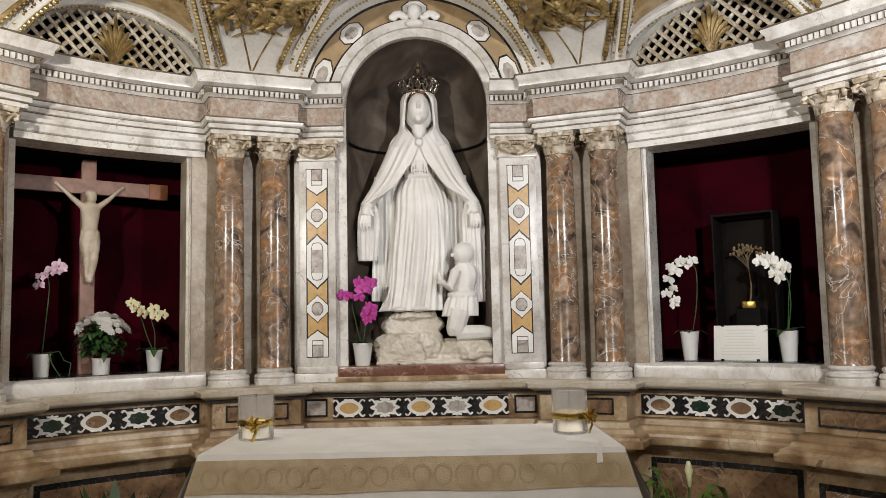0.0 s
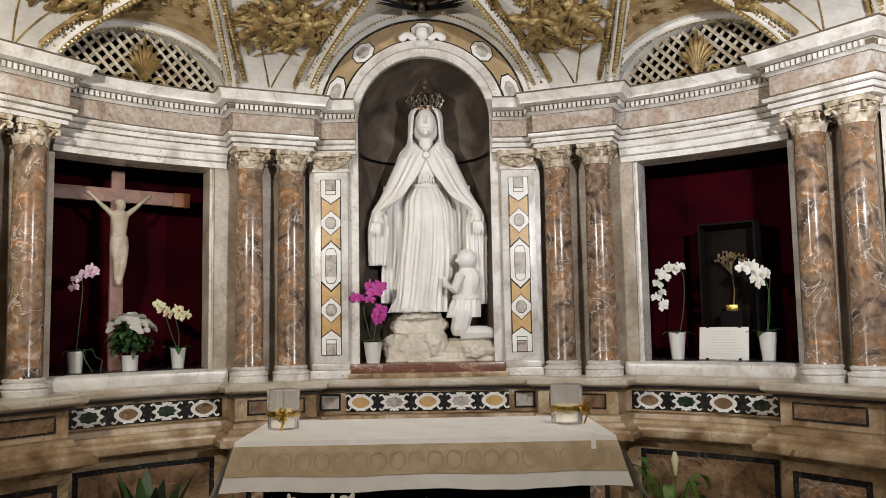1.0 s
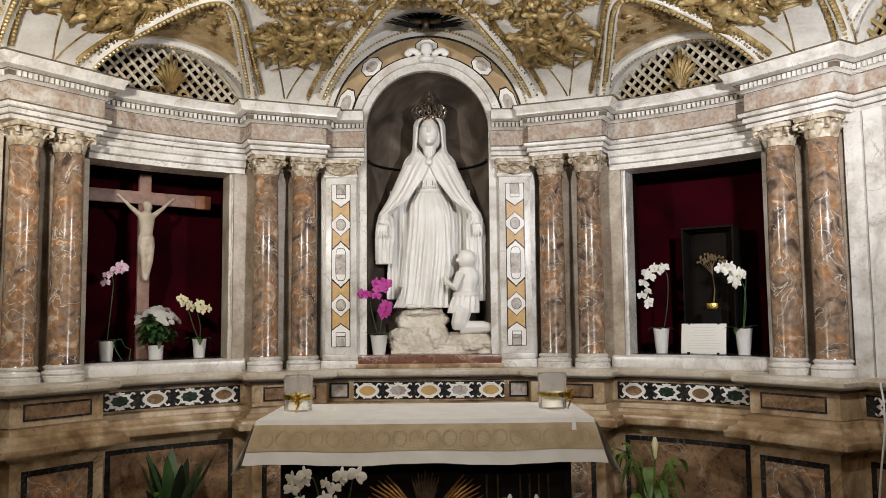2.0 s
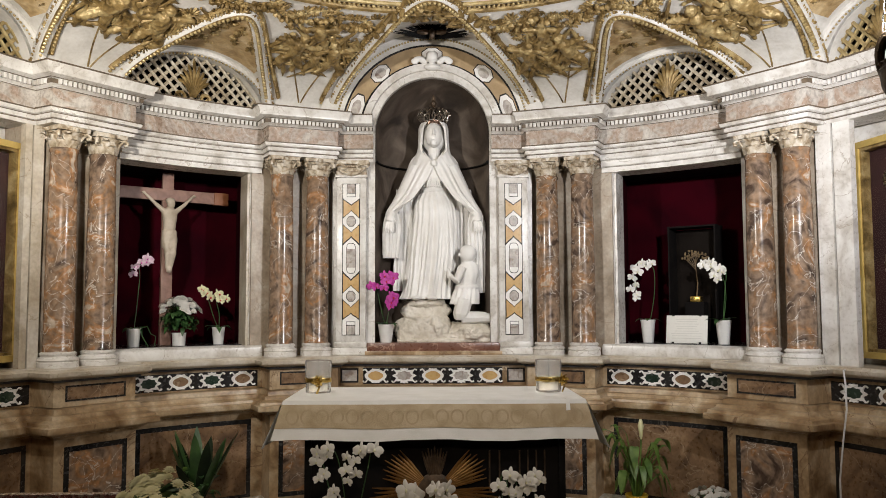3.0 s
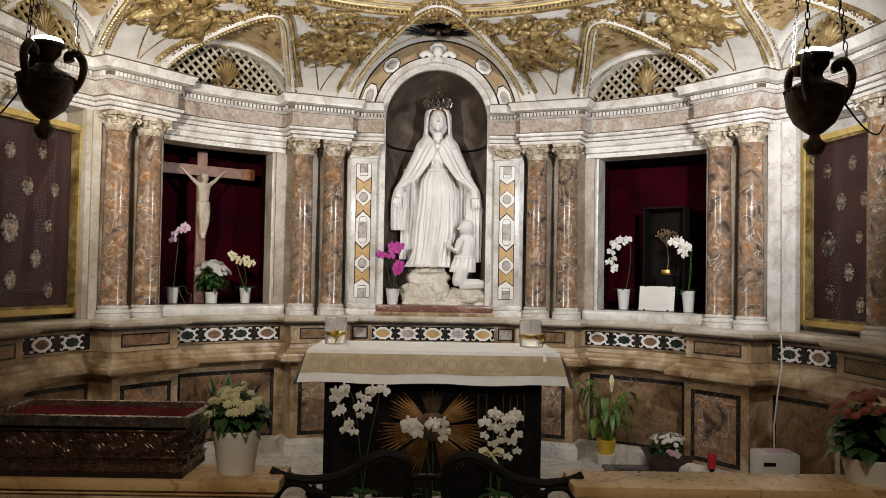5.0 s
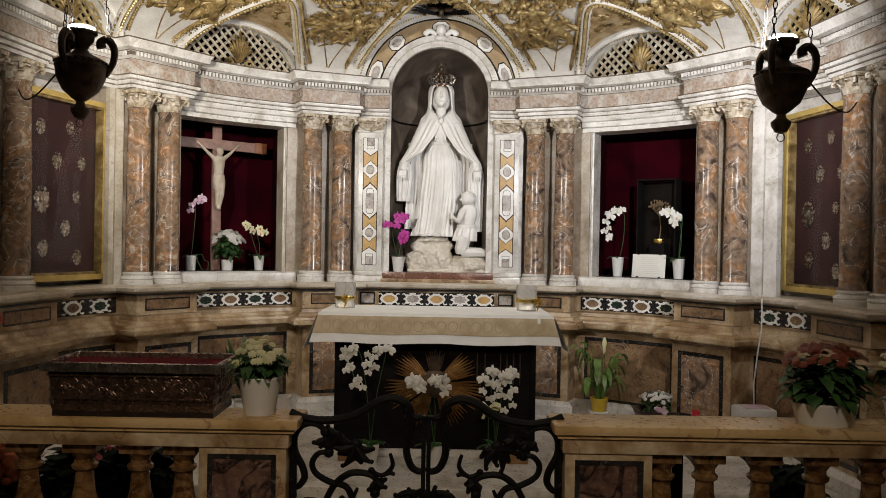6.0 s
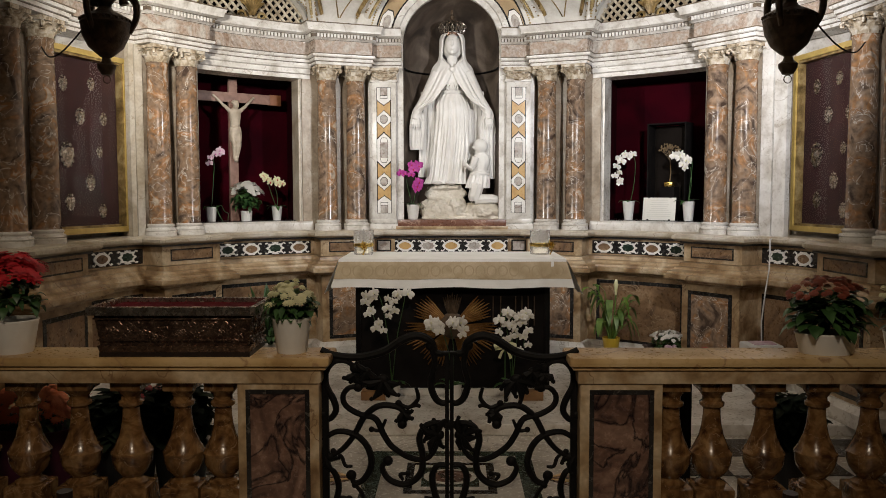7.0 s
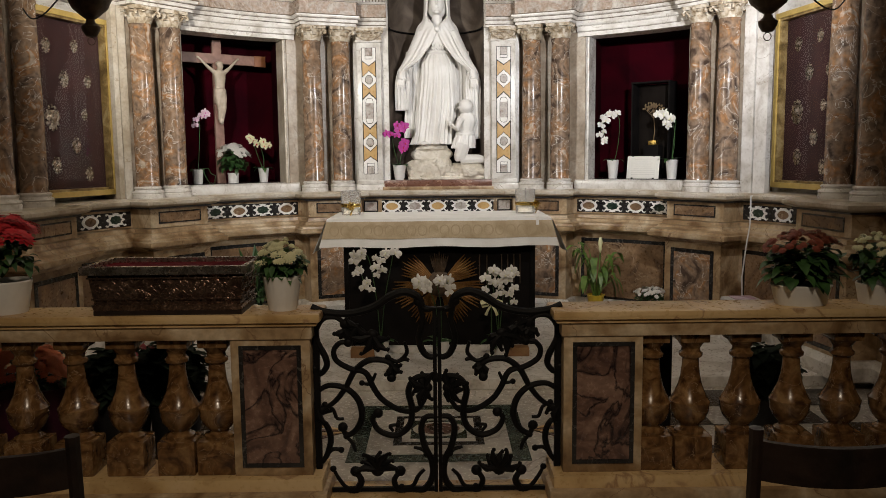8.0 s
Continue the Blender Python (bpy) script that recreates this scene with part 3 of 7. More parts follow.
def panel_arc(parent, a0, a1, r, z0, z1, fill, edge, w=0.035, n=6):
    """A dark-bordered marble panel lying on a curved or straight face."""
    def strip(b0, b1, y0, y1, rr, material, name):
        p = arc(rr, b0, b1, n)
        part(name, bm_sweep(p, [(0.0, y0), (0.0, y1), (-0.02, y1), (-0.02, y0)]), material, parent)
    d = math.degrees(w / r)
    strip(a0 + d, a1 - d, z0 + w, z1 - w, r - 0.006, fill, "panel")
    strip(a0, a1, z1 - w, z1, r - 0.004, edge, "panel_border")
    strip(a0, a1, z0, z0 + w, r - 0.004, edge, "panel_border")
    strip(a0, a0 + d, z0 + w, z1 - w, r - 0.004, edge, "panel_border")
    strip(a1 - d, a1, z0 + w, z1 - w, r - 0.004, edge, "panel_border")


def pier_frame(rp, i, side):
    """Pose on the flat front of a pier's pedestal, and its half width."""
    a, b = PIERS[i]
    p, q = Vector(polar(rp, side * a)), Vector(polar(rp, side * b))
    if side < 0:
        p, q = q, p
    mid = (p + q) / 2
    d = q - p
    return Matrix.Translation((mid.x, mid.y, 0)) @ Matrix.Rotation(math.atan2(d.y, d.x), 4, "Z"), d.length / 2


def rect_o(hw, z0, z1):
    return [(-hw, z0), (hw, z0), (hw, z1), (-hw, z1)]


def cartouche(parent, m, hw, hh, fill, jag):
    """One strapwork motif of the frieze: curled white frame round a coloured stone."""
    n = 32
    outer, inner = [], []
    for i in range(n):
        t = 2 * math.pi * i / n
        k = 1 + (0.16 * math.cos(8 * t) if jag else 0.05 * math.cos(4 * t))
        outer.append((hw * 0.80 * k * math.cos(t), hh * k * math.sin(t)))
        kk = 0.66 + (0.06 * math.cos(8 * t) if jag else 0.02 * math.cos(4 * t))
        inner.append((hw * 0.86 * kk * math.cos(t), hh * kk * math.sin(t)))
    bm = bm_ring(outer, inner, -0.007, 0.004)
    for sx in (-1, 1):
        for sz in (-1, 1):
            pts = [(sx * hw * (0.62 + 0.34 * u), -0.006, sz * hh * (0.55 + 0.42 * math.sin(2.6 * u))) for u in (0, 0.25, 0.5, 0.75, 1.0)]
            bm_tube(pts, [0.007, 0.008, 0.008, 0.009, 0.010], 5, bm, 0.6)
            bm_tube([(sx * hw * 0.3 * u, -0.006, sz * hh * (0.9 + 0.08 * u)) for u in (0.3, 1.0)], 0.008, 5, bm, 0.6)
    part("strapwork", bm, STATUE, parent, "white curled strapwork", m=m)
    part("inlay_stone", bm_plate([(x * 0.995, z * 0.995) for x, z in inner], -0.005, 0.004), fill, parent, m=m)


for side in (-1, 1):
    fz = thing("inlaid_frieze", "black marble frieze with white strapwork and coloured inlays", "frieze", kind="structure")
    for bay, (a0, a1, lo, hi) in enumerate(((27.6, 46.6, 0.955, 1.085), (60.2, 75.6, 0.955, 1.085))):
        A0, A1 = sorted((side * a0, side * a1))
        part("ground", bm_sweep(arc(3.115, A0, A1, 10), [(0, lo), (0, hi), (-0.02, hi), (-0.02, lo)]), BLACK, fz)
        n = 4 if bay == 0 else 3
        for k in range(n):
            a = side * (a0 + (a1 - a0) * (k + (0.62 if bay else 0.5)) / (n + 0.1))
            cartouche(fz, at_arc(3.112, a, (lo + hi) / 2), 0.108, 0.055, (BRECCIA2 if (k + bay) % 2 == 0 else GREEN_M), (k + bay) % 2 == 1)
    wallp = thing("pedestal_panels", "coloured marble panels with black borders on the pedestals", "wall panel", kind="structure")
    a0, a1 = sorted((side * 28.6, side * 45.6))
    panel_arc(wallp, a0, a1, 3.10, 0.06, 0.69, BRECCIA2, BLACK)
    a0, a1 = sorted((side * 60.6, side * 74.8))
    panel_arc(wallp, a0, a1, 3.10, 0.06, 0.69, BRECCIA2, BLACK)
    for i in range(3):
        m, hw = pier_frame(2.86, i, side)
        w = hw - 0.07
        part("panel_border", bm_ring(rect_o(w, 0.10, 0.68), rect_o(w - 0.035, 0.135, 0.645), -0.006, 0.02), BLACK, wallp, m=m, smooth=0)
        part("panel", bm_plate(rect_o(w - 0.034, 0.134, 0.646), -0.004, 0.02), BRECCIA if i < 2 else BRECCIA2, wallp, m=m, smooth=0)
        m, hw = pier_frame(2.88, i, side)
        w = hw - 0.08
        part("panel_border", bm_ring(rect_o(w, 0.975, 1.08), rect_o(w - 0.012, 0.987, 1.068), -0.006, 0.02), BLACK, wallp, m=m, smooth=0)
        part("panel", bm_plate(rect_o(w - 0.011, 0.986, 1.069), -0.004, 0.02), BRECCIA2, wallp, m=m, smooth=0)
    # shallow return panel beside the middle frieze
    x = side * 0.70
    part("panel_border", bm_ring([(p[0] + x, p[1]) for p in rect_o(0.075, 0.965, 1.085)], [(p[0] + x, p[1]) for p in rect_o(0.062, 0.978, 1.072)], 4.974, 4.99), BLACK, wallp, smooth=0)
    part("panel", bm_plate([(p[0] + x, p[1]) for p in rect_o(0.061, 0.979, 1.071)], 4.976, 4.99), GREY, wallp, smooth=0)

mid = thing("inlaid_frieze", "black marble frieze with white strapwork under the niche", "frieze", kind="structure")
part("ground", bm_plate(rect_o(0.585, 0.955, 1.09), 4.974, 4.99), BLACK, mid, smooth=0)
for k in range(5):
    cartouche(mid, Matrix.Translation((-0.48 + 0.24 * k, 4.971, 1.022)), 0.110, 0.056, YELLOW if k % 2 == 0 else GREY, k % 2 == 1)

# dentils under the cornice
for side in (-1, 1):
    path = ring_path(side, 3.17, 2.985, 5.085, 0.515)
    bm = bmesh.new()
    for (x0, y0), (x1, y1) in zip(path, path[1:]):
        d = Vector((x1 - x0, y1 - y0))
        L = d.length
        if L < 0.05:
            continue
        n = max(1, round(L / 0.034))
        ang = math.atan2(d.y, d.x)
        for k in range(n):
            c = Vector((x0, y0)) + d * ((k + 0.5) / n)
            mm = Matrix.Translation((c.x, c.y, 0)) @ Matrix.Rotation(ang, 4, "Z")
            vs = [bm.verts.new(mm @ Vector((sx * 0.0105, -0.062 if f else -0.036, z))) for f in (0, 1) for z in (3.118, 3.153) for sx in (-1, 1)]
            for q in ((0, 1, 3, 2), (4, 6, 7, 5), (4, 5, 1, 0), (6, 2, 3, 7), (0, 2, 6, 4), (1, 5, 7, 3)):
                bm.faces.new([vs[i] for i in q])
    tagged(link("dentil_course", bm, WHITE, smooth=0), "row of small white marble dentils under the cornice", "moulding", kind="stuff")


# ---------------------------------------------------------------- inlaid pilasters beside the niche
def octagon(hw, hh, cz, c=0.42):
    return [(-hw, cz - hh * c), (-hw * c, cz - hh), (hw * c, cz - hh), (hw, cz - hh * c), (hw, cz + hh * c), (hw * c, cz + hh), (-hw * c, cz + hh), (-hw, cz + hh * c)]


def lozenge(hw, hh, cz, straight):
    """Ogee-ended shield outline."""
    pts = []
    for sz in (1, -1):
        run = [(hw, straight), (hw, straight + 0.25 * (hh - straight)), (hw * 0.55, straight + 0.6 * (hh - straight)), (hw * 0.22, straight + 0.8 * (hh - straight)), (0, hh)]
        run = run + [(-x, z) for x, z in run[::-1][1:]]
        pts += [(x * sz, cz + z * sz) for x, z in run]
    return pts


NARROW = Matrix.Diagonal((0.86, 1, 1, 1))
for side in (-1, 1):
    pil = thing("pilaster", "white marble pilaster inlaid with yellow and grey stones", "pilaster", m=Matrix.Translation((side * 0.70, 5.06, 0)), kind="structure")
    part("shaft", bm_box(-0.125, 0.125, 0, 0.12, 1.30, 2.73, 0.004), WHITE, pil)
    part("foot", bm_box(-0.155, 0.155, -0.035, 0.12, 1.19, 1.25, 0.008), WHITE, pil)
    part("foot_moulding", bm_box(-0.14, 0.14, -0.02, 0.12, 1.25, 1.30, 0.012), WHITE, pil)
    part("neck", bm_box(-0.14, 0.14, -0.018, 0.12, 2.715, 2.74, 0.008), WHITE, pil)
    part("yellow_inlay", bm_plate(rect_o(0.078, 1.36, 2.66), -0.003, 0.02), YELLOW, pil, m=NARROW, smooth=0)
    for sx in (-1, 1):
        part("black_line", bm_box(sx * 0.083 - 0.005, sx * 0.083 + 0.005, -0.005, 0.02, 1.36, 2.66), BLACK, pil, m=NARROW, smooth=0)
    for cz, hh, st, kind in ((2.60, 0.125, 0.05, "end"), (2.335, 0.095, 0.0, "oct"), (2.015, 0.188, 0.09, "long"), (1.69, 0.095, 0.0, "oct"), (1.42, 0.125, 0.05, "end")):
        o = lozenge(0.086, hh, cz, st)
        o = [(x, min(2.66, max(1.36, z))) for x, z in o]
        part("dark_outline", bm_plate([(x * 1.03, cz + (z - cz) * 1.04) for x, z in o], -0.0045, 0.01), BLACK, pil, m=NARROW, smooth=0)
        part("shield", bm_plate([(x * 0.96, cz + (z - cz) * 0.96) for x, z in o], -0.007, 0.01), STATUE, pil, m=NARROW, smooth=0)
        if kind == "oct":
            part("stone_border", bm_plate(octagon(0.046, 0.046, cz), -0.009, 0.01), BLACK, pil, m=NARROW, smooth=0)
            part("stone", bm_plate(octagon(0.041, 0.041, cz), -0.011, 0.01), GREY, pil, m=NARROW, smooth=0)
        elif kind == "long":
            part("stone_border", bm_plate(ellipse(0.05, 0.132, 20, 0, cz, 0.5), -0.009, 0.01), BLACK, pil, m=NARROW, smooth=0)
            part("stone_end", bm_plate(ellipse(0.045, 0.127, 20, 0, cz, 0.5), -0.011, 0.01), STATUE, pil, m=NARROW, smooth=0)
            part("stone", bm_plate(rect_o(0.045, cz - 0.08, cz + 0.08), -0.013, 0.01), GREY, pil, m=NARROW, smooth=0)
        else:
            s = 1 if cz > 2 else -1
            part("stone_border", bm_plate(rect_o(0.045, *sorted((cz + s * 0.058, cz - s * 0.055))), -0.009, 0.01), BLACK, pil, m=NARROW, smooth=0)
            part("stone", bm_plate(rect_o(0.040, *sorted((cz + s * 0.056, cz - s * 0.02))), -0.011, 0.01), GREY, pil, m=NARROW, smooth=0)
            part("stone_end", bm_plate(rect_o(0.040, *sorted((cz - s * 0.025, cz - s * 0.05))), -0.012, 0.01), STATUE, pil, m=NARROW, smooth=0)
    bm = bm_box(-0.13, 0.13, -0.01, 0.12, 2.74, 2.83)
    bm_box(-0.155, 0.155, -0.05, 0.12, 2.828, 2.86, 0.005, bm)
    for sx in (-1, 1):
        pts = [(sx * (0.09 + 0.055 * math.cos(t) * (1 - t / 12)), -0.035, 2.80 + 0.03 * math.sin(t) * (1 - t / 12)) for t in [i * 0.6 for i in range(12)]]
        bm_tube(pts, 0.012, 6, bm)
    for i in range(13):
        t = -1 + i / 6
        bmesh.ops.create_icosphere(bm, subdivisions=1, radius=0.017 + 0.006 * (1 - abs(t)), matrix=Matrix.Translation((0.105 * t, -0.03, 2.745 + 0.035 * t * t)))
    for i in range(9):
        bmesh.ops.create_icosphere(bm, subdivisions=1, radius=0.012, matrix=Matrix.Translation((-0.07 + 0.0175 * i, -0.02, 2.81)))
    part("capital", bm, CAPITAL, pil, "white capital with carved garland")

def blob(bm, c, r, m=None, sub=2):
    """An ellipsoid; c centre, r three radii."""
    mm = Matrix.Translation(c) @ Matrix.Diagonal((*r, 1))
    if m is not None:
        mm = m @ mm
    return bmesh.ops.create_icosphere(bm, subdivisions=sub, radius=1, matrix=mm)


def beads(bm, pts, radius, gap):
    """A row of small round beads along a line of points."""
    acc = 0
    for p, q in zip(pts, pts[1:]):
        d = (q - p).length
        while acc < d:
            bmesh.ops.create_icosphere(bm, subdivisions=1, radius=radius, matrix=Matrix.Translation(p.lerp(q, acc / d)))
            acc += gap
        acc -= d


# inlays of the arch band
for t, long in ((19, True), (50, False), (90, False), (130, False), (161, True)):
    m = Matrix.Translation((0, Y_NICHE - 0.008, 3.11)) @ Matrix.Rotation(radians(90 - t), 4, "Y") @ Matrix.Translation((0, 0, 0.705)) @ Matrix.Rotation(radians(90 if long else 0), 4, "Y")
    hw, hh = (0.085, 0.062) if not long else (0.062, 0.12)
    part("arch_shield", bm_plate(octagon(hw * 1.1, hh * 1.12, 0), -0.002, 0.01), BLACK, arch, m=m, smooth=0)
    part("arch_shield", bm_plate(octagon(hw, hh, 0), -0.004, 0.01), STATUE, arch, m=m, smooth=0)
    part("arch_stone", bm_plate(octagon(hw * 0.62, hh * 0.62, 0), -0.007, 0.01), GREY, arch, m=m, smooth=0)
part("arch_edge", half_ring(0.625, 0.645, Y_NICHE - 0.012, 5.2, 3.11), BLACK, arch)
part("arch_edge", half_ring(0.785, 0.80, Y_NICHE - 0.012, 5.2, 3.11), BLACK, arch)
bm = bmesh.new()
beads(bm, [Vector((0.845 * math.cos(math.pi * i / 60), Y_NICHE - 0.025, 3.11 + 0.845 * math.sin(math.pi * i / 60))) for i in range(61)], 0.011, 0.027)
tagged(part("arch_beads", bm, GOLDLEAF, arch, "row of gilded beads"), kind="stuff")
part("arch_border", half_ring(0.80, 1.0, Y_NICHE - 0.02, 5.2, 3.11), STUCCO, arch)


# carved keystone: a plain winged head
bm = bmesh.new()
blob(bm, (0, 5.03, 3.77), (0.05, 0.05, 0.06))
blob(bm, (0, 5.05, 3.69), (0.07, 0.04, 0.03))
for sx in (-1, 1):
    for k in range(5):
        blob(bm, (sx * (0.07 + 0.02 * k), 5.06, 3.74 + 0.025 * k - 0.006 * k * k), (0.035, 0.02, 0.022 + 0.002 * k))
tagged(remeshed(link("keystone_carving", bm, STATUE), 0.006, 1), "white carved keystone over the niche arch", "carving")

# dark radiant burst with a dove shape, hung at the top of the arch
burst = thing("ray_burst", "blackened metal ray burst with a plain dove shape", "ornament")
random.seed(5)
for i in range(44):
    t = radians(-12 + 204 * i / 43)
    L = random.uniform(0.18, 0.34)
    part("ray", bm_tube([(0.03 * math.cos(t), 4.82, 3.875 + 0.03 * math.sin(t)), (L * math.cos(t), 4.72, 3.875 + 0.52 * L * math.sin(t))], [0.013, 0.003], 5), IRON, burst)
bm = bmesh.new()
blob(bm, (0, 4.75, 3.88), (0.03, 0.03, 0.05))
for sx in (-1, 1):
    blob(bm, (sx * 0.07, 4.76, 3.90), (0.06, 0.015, 0.025))
part("dove", bm, BRONZE, burst)


# ---------------------------------------------------------------- vault ornament
def vault(a, r, h=0.0):
    x, y = polar(r, a)
    return Vector((x, y, max([z_dome(r)] + [z_web(a, r, w) for w in WEBS]) - h))


def leaf_spray(bm, a, r, size, n):
    """A fan of small stucco leaves lying on the vault."""
    m = on_dome(a, r)
    t0 = random.uniform(0, 6.28)
    for k in range(n):
        t = t0 + 2.6 * (k / (n - 1) - 0.5)
        L = size * (1 - 0.35 * abs(k / (n - 1) - 0.5) * 2)
        blob(bm, (0, 0, 0), (1, 1, 1), m @ Matrix.Rotation(t, 4, "Z") @ Matrix.Translation((L * 0.6, 0, 0.012)) @ Matrix.Diagonal((L * 0.5, L * 0.13, L * 0.16, 1)), 1)


def on_dome(a, r):
    """Pose on the vault: x along the wall, y up the curve, z off the surface."""
    p = vault(a, r)
    e = vault(a, r - 0.05)
    up = (e - p).normalized()
    x = Vector((math.cos(radians(a)), -math.sin(radians(a)), 0))
    n = x.cross(up).normalized()
    if n.z > 0:
        n = -n
    return Matrix(((x.x, up.x, n.x, p.x), (x.y, up.y, n.y, p.y), (x.z, up.z, n.z, p.z), (0, 0, 0, 1)))


for w in WEBS[:5]:
    rib = thing("vault_rib", "gilded beaded stucco rib on the vault", "vault rib", kind="structure")
    c, half = w[0], w[1]
    line = []
    for i in range(61):
        a = c + half * 0.999 * math.sin(math.pi / 2 * (-1 + i / 30))
        r = groin(a, w)
        p = vault(a, r)
        line.append(Vector((p.x, p.y, z_dome(r))))
    part("white_roll", bm_tube([p + Vector((0, 0, -0.004)) for p in line], 0.052, 8), STUCCO, rib)
    part("gold_roll", bm_tube([p + Vector((0, 0, -0.030)) for p in line], 0.030, 8), GOLD, rib)
    bm = bmesh.new()
    beads(bm, [p + Vector((0, 0, -0.060)) for p in line], 0.0165, 0.036)
    part("beads", bm, GOLDLEAF, rib)
    bm = bmesh.new()
    random.seed(int(abs(c)) + 7)
    for i in range(2, len(line) - 2):
        t_ = (line[i + 1] - line[i - 1]).normalized()
        s_ = t_.cross(Vector((0, 0, 1))).normalized()
        for k in (-1, 1):
            for f in (0.0, 0.5):
                p = line[i].lerp(line[i + 1], f) + s_ * (k * random.uniform(0.028, 0.05)) + Vector((0, 0, -0.028))
                blob(bm, p, [random.uniform(0.008, 0.016) for _ in range(3)], sub=1)
    tagged(part("leaf_band", bm, GOLD, rib, "small gilded leaves along the rib"), kind="stuff")
    # second, outer line of beads on the dome side
    out = []
    for i in range(61):
        a = c + half * 1.10 * math.sin(math.pi / 2 * (-1 + i / 30))
        k = max(-0.999, min(0.999, (a - c) / (half * 1.10)))
        r = max(1.0, groin(c + half * 0.999 * k, w) - 0.09)
        x, y = polar(r, a)
        out.append(Vector((x, y, z_dome(r) - 0.012)))
    bm = bm_tube(out, 0.02, 6)
    beads(bm, [p + Vector((0, 0, -0.022)) for p in out], 0.0145, 0.036)
    part("outer_beads", bm, GOLD, rib)
    if c == 0:
        continue
    # arch round the lunette and the pierced screen
    lun = thing("lunette_screen", "white stucco lattice lunette with gilded palmette", "lunette", kind="structure")
    pts = []
    for i in range(41):
        a = c + half * 0.99 * math.sin(math.pi / 2 * (-1 + i / 20))
        x, y = polar(3.17, a)
        pts.append(Vector((x, y, z_web(a, 3.17, w) - 0.02)))
    part("arch_roll", bm_tube(pts, 0.024, 8), STUCCO, lun)
    bm = bmesh.new()
    beads(bm, [p + Vector((0, 0, -0.03)) for p in pts], 0.010, 0.03)
    part("arch_beads", bm, GOLDLEAF, lun)
    hw = radians(half) * 3.2
    m = at_arc(3.31, c, 3.25)
    mb = at_arc(3.25, c, 3.25)
    arch_o = lambda k: [(k * hw * 1.02 * math.cos(math.pi * i / 32), k * (w[2] + 0.01) * math.sin(math.pi * i / 32)) for i in range(33)]
    part("arch_band", bm_ring(arch_o(1.0) + arch_o(0.98)[::-1], arch_o(0.935) + arch_o(0.93)[::-1], -0.02, 0.14), STUCCO, lun, m=mb, smooth=30)
    top = lambda u: (w[2] - 0.02) * math.sqrt(max(0, 1 - (u / hw) ** 2))
    bm = bmesh.new()
    s = 0.088
    for fam in (-1, 1):
        for k in range(-16, 17):
            run = []
            for i in range(81):
                u = -hw + 2 * hw * i / 80
                z = fam * (u - k * s) * 1.05
                if 0 <= z <= top(u):
                    run.append((u, 0.008 * fam, z))
            if len(run) > 2:
                bm_tube(run[::2] + [run[-1]], 0.0145, 5, bm)
    part("lattice", bm, LATTICE if abs(c) < 50 else GOLDLEAF, lun, m=m)
    # black sheet standing for the unlit space behind the lattice
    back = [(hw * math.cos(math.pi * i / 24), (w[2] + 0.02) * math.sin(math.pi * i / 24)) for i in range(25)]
    part("lattice_shade_sheet", bm_plate(back, 0.16, 0.18), DARK, lun, m=m, smooth=0)
    bm = bmesh.new()
    for k in range(9):
        t = (k - 4) / 4
        L = 0.30 - 0.13 * abs(t)
        pts2 = [(0.02 * t + L * t * (0.22 * u + 0.42 * u * u), -0.03 - 0.03 * math.sin(2.6 * u), 0.07 + L * (1.05 * u - 0.30 * abs(t) * u * u)) for u in (0, 0.25, 0.5, 0.75, 0.92, 1.0)]
        bm_tube(pts2, [0.010, 0.015, 0.019, 0.019, 0.016, 0.008], 7, bm, 0.7)
    for sx in (-1, 1):
        pts2 = [(sx * (0.10 + 0.045 * math.cos(t) * (1 - t / 10)), -0.04, 0.06 + 0.045 * math.sin(t) * (1 - t / 10)) for t in [i * 0.55 for i in range(13)]]
        bm_tube(pts2, 0.014, 6, bm)
    part("palmette", bm, GOLD, lun, "gilded palmette", m=at_arc(3.27, c, 3.25))
    # ochre ground of the small vault, its shade painted in, and gilded leaves
    bm = bmesh.new()
    prev = None
    for i in range(25):
        a = c + half * 0.80 * (-1 + i / 12)
        r0 = groin(a, w) + 0.10
        row = [bm.verts.new((*polar(r, a), z_web(a, r, w) - 0.006)) for r in [r0 + (3.10 - r0) * j / 8 for j in range(9)]] if r0 < 3.0 else None
        if row and prev:
            for j in range(8):
                bm.faces.new((prev[j], prev[j + 1], row[j + 1], row[j]))
        prev = row
    part("ochre_ground", bm, OCHRE, lun, "ochre painted ground with the vault's shade mixed in")
    rel = bmesh.new()
    random.seed(int(abs(c)) + (c > 0))
    for i in range(30):
        leaf_spray(rel, c + random.uniform(-0.55, 0.45) * half * (1 if c > 0 else -1), random.uniform(2.5, 3.0), random.uniform(0.05, 0.085), 7)
    part("gilded_leaves", rel, GOLD, lun)

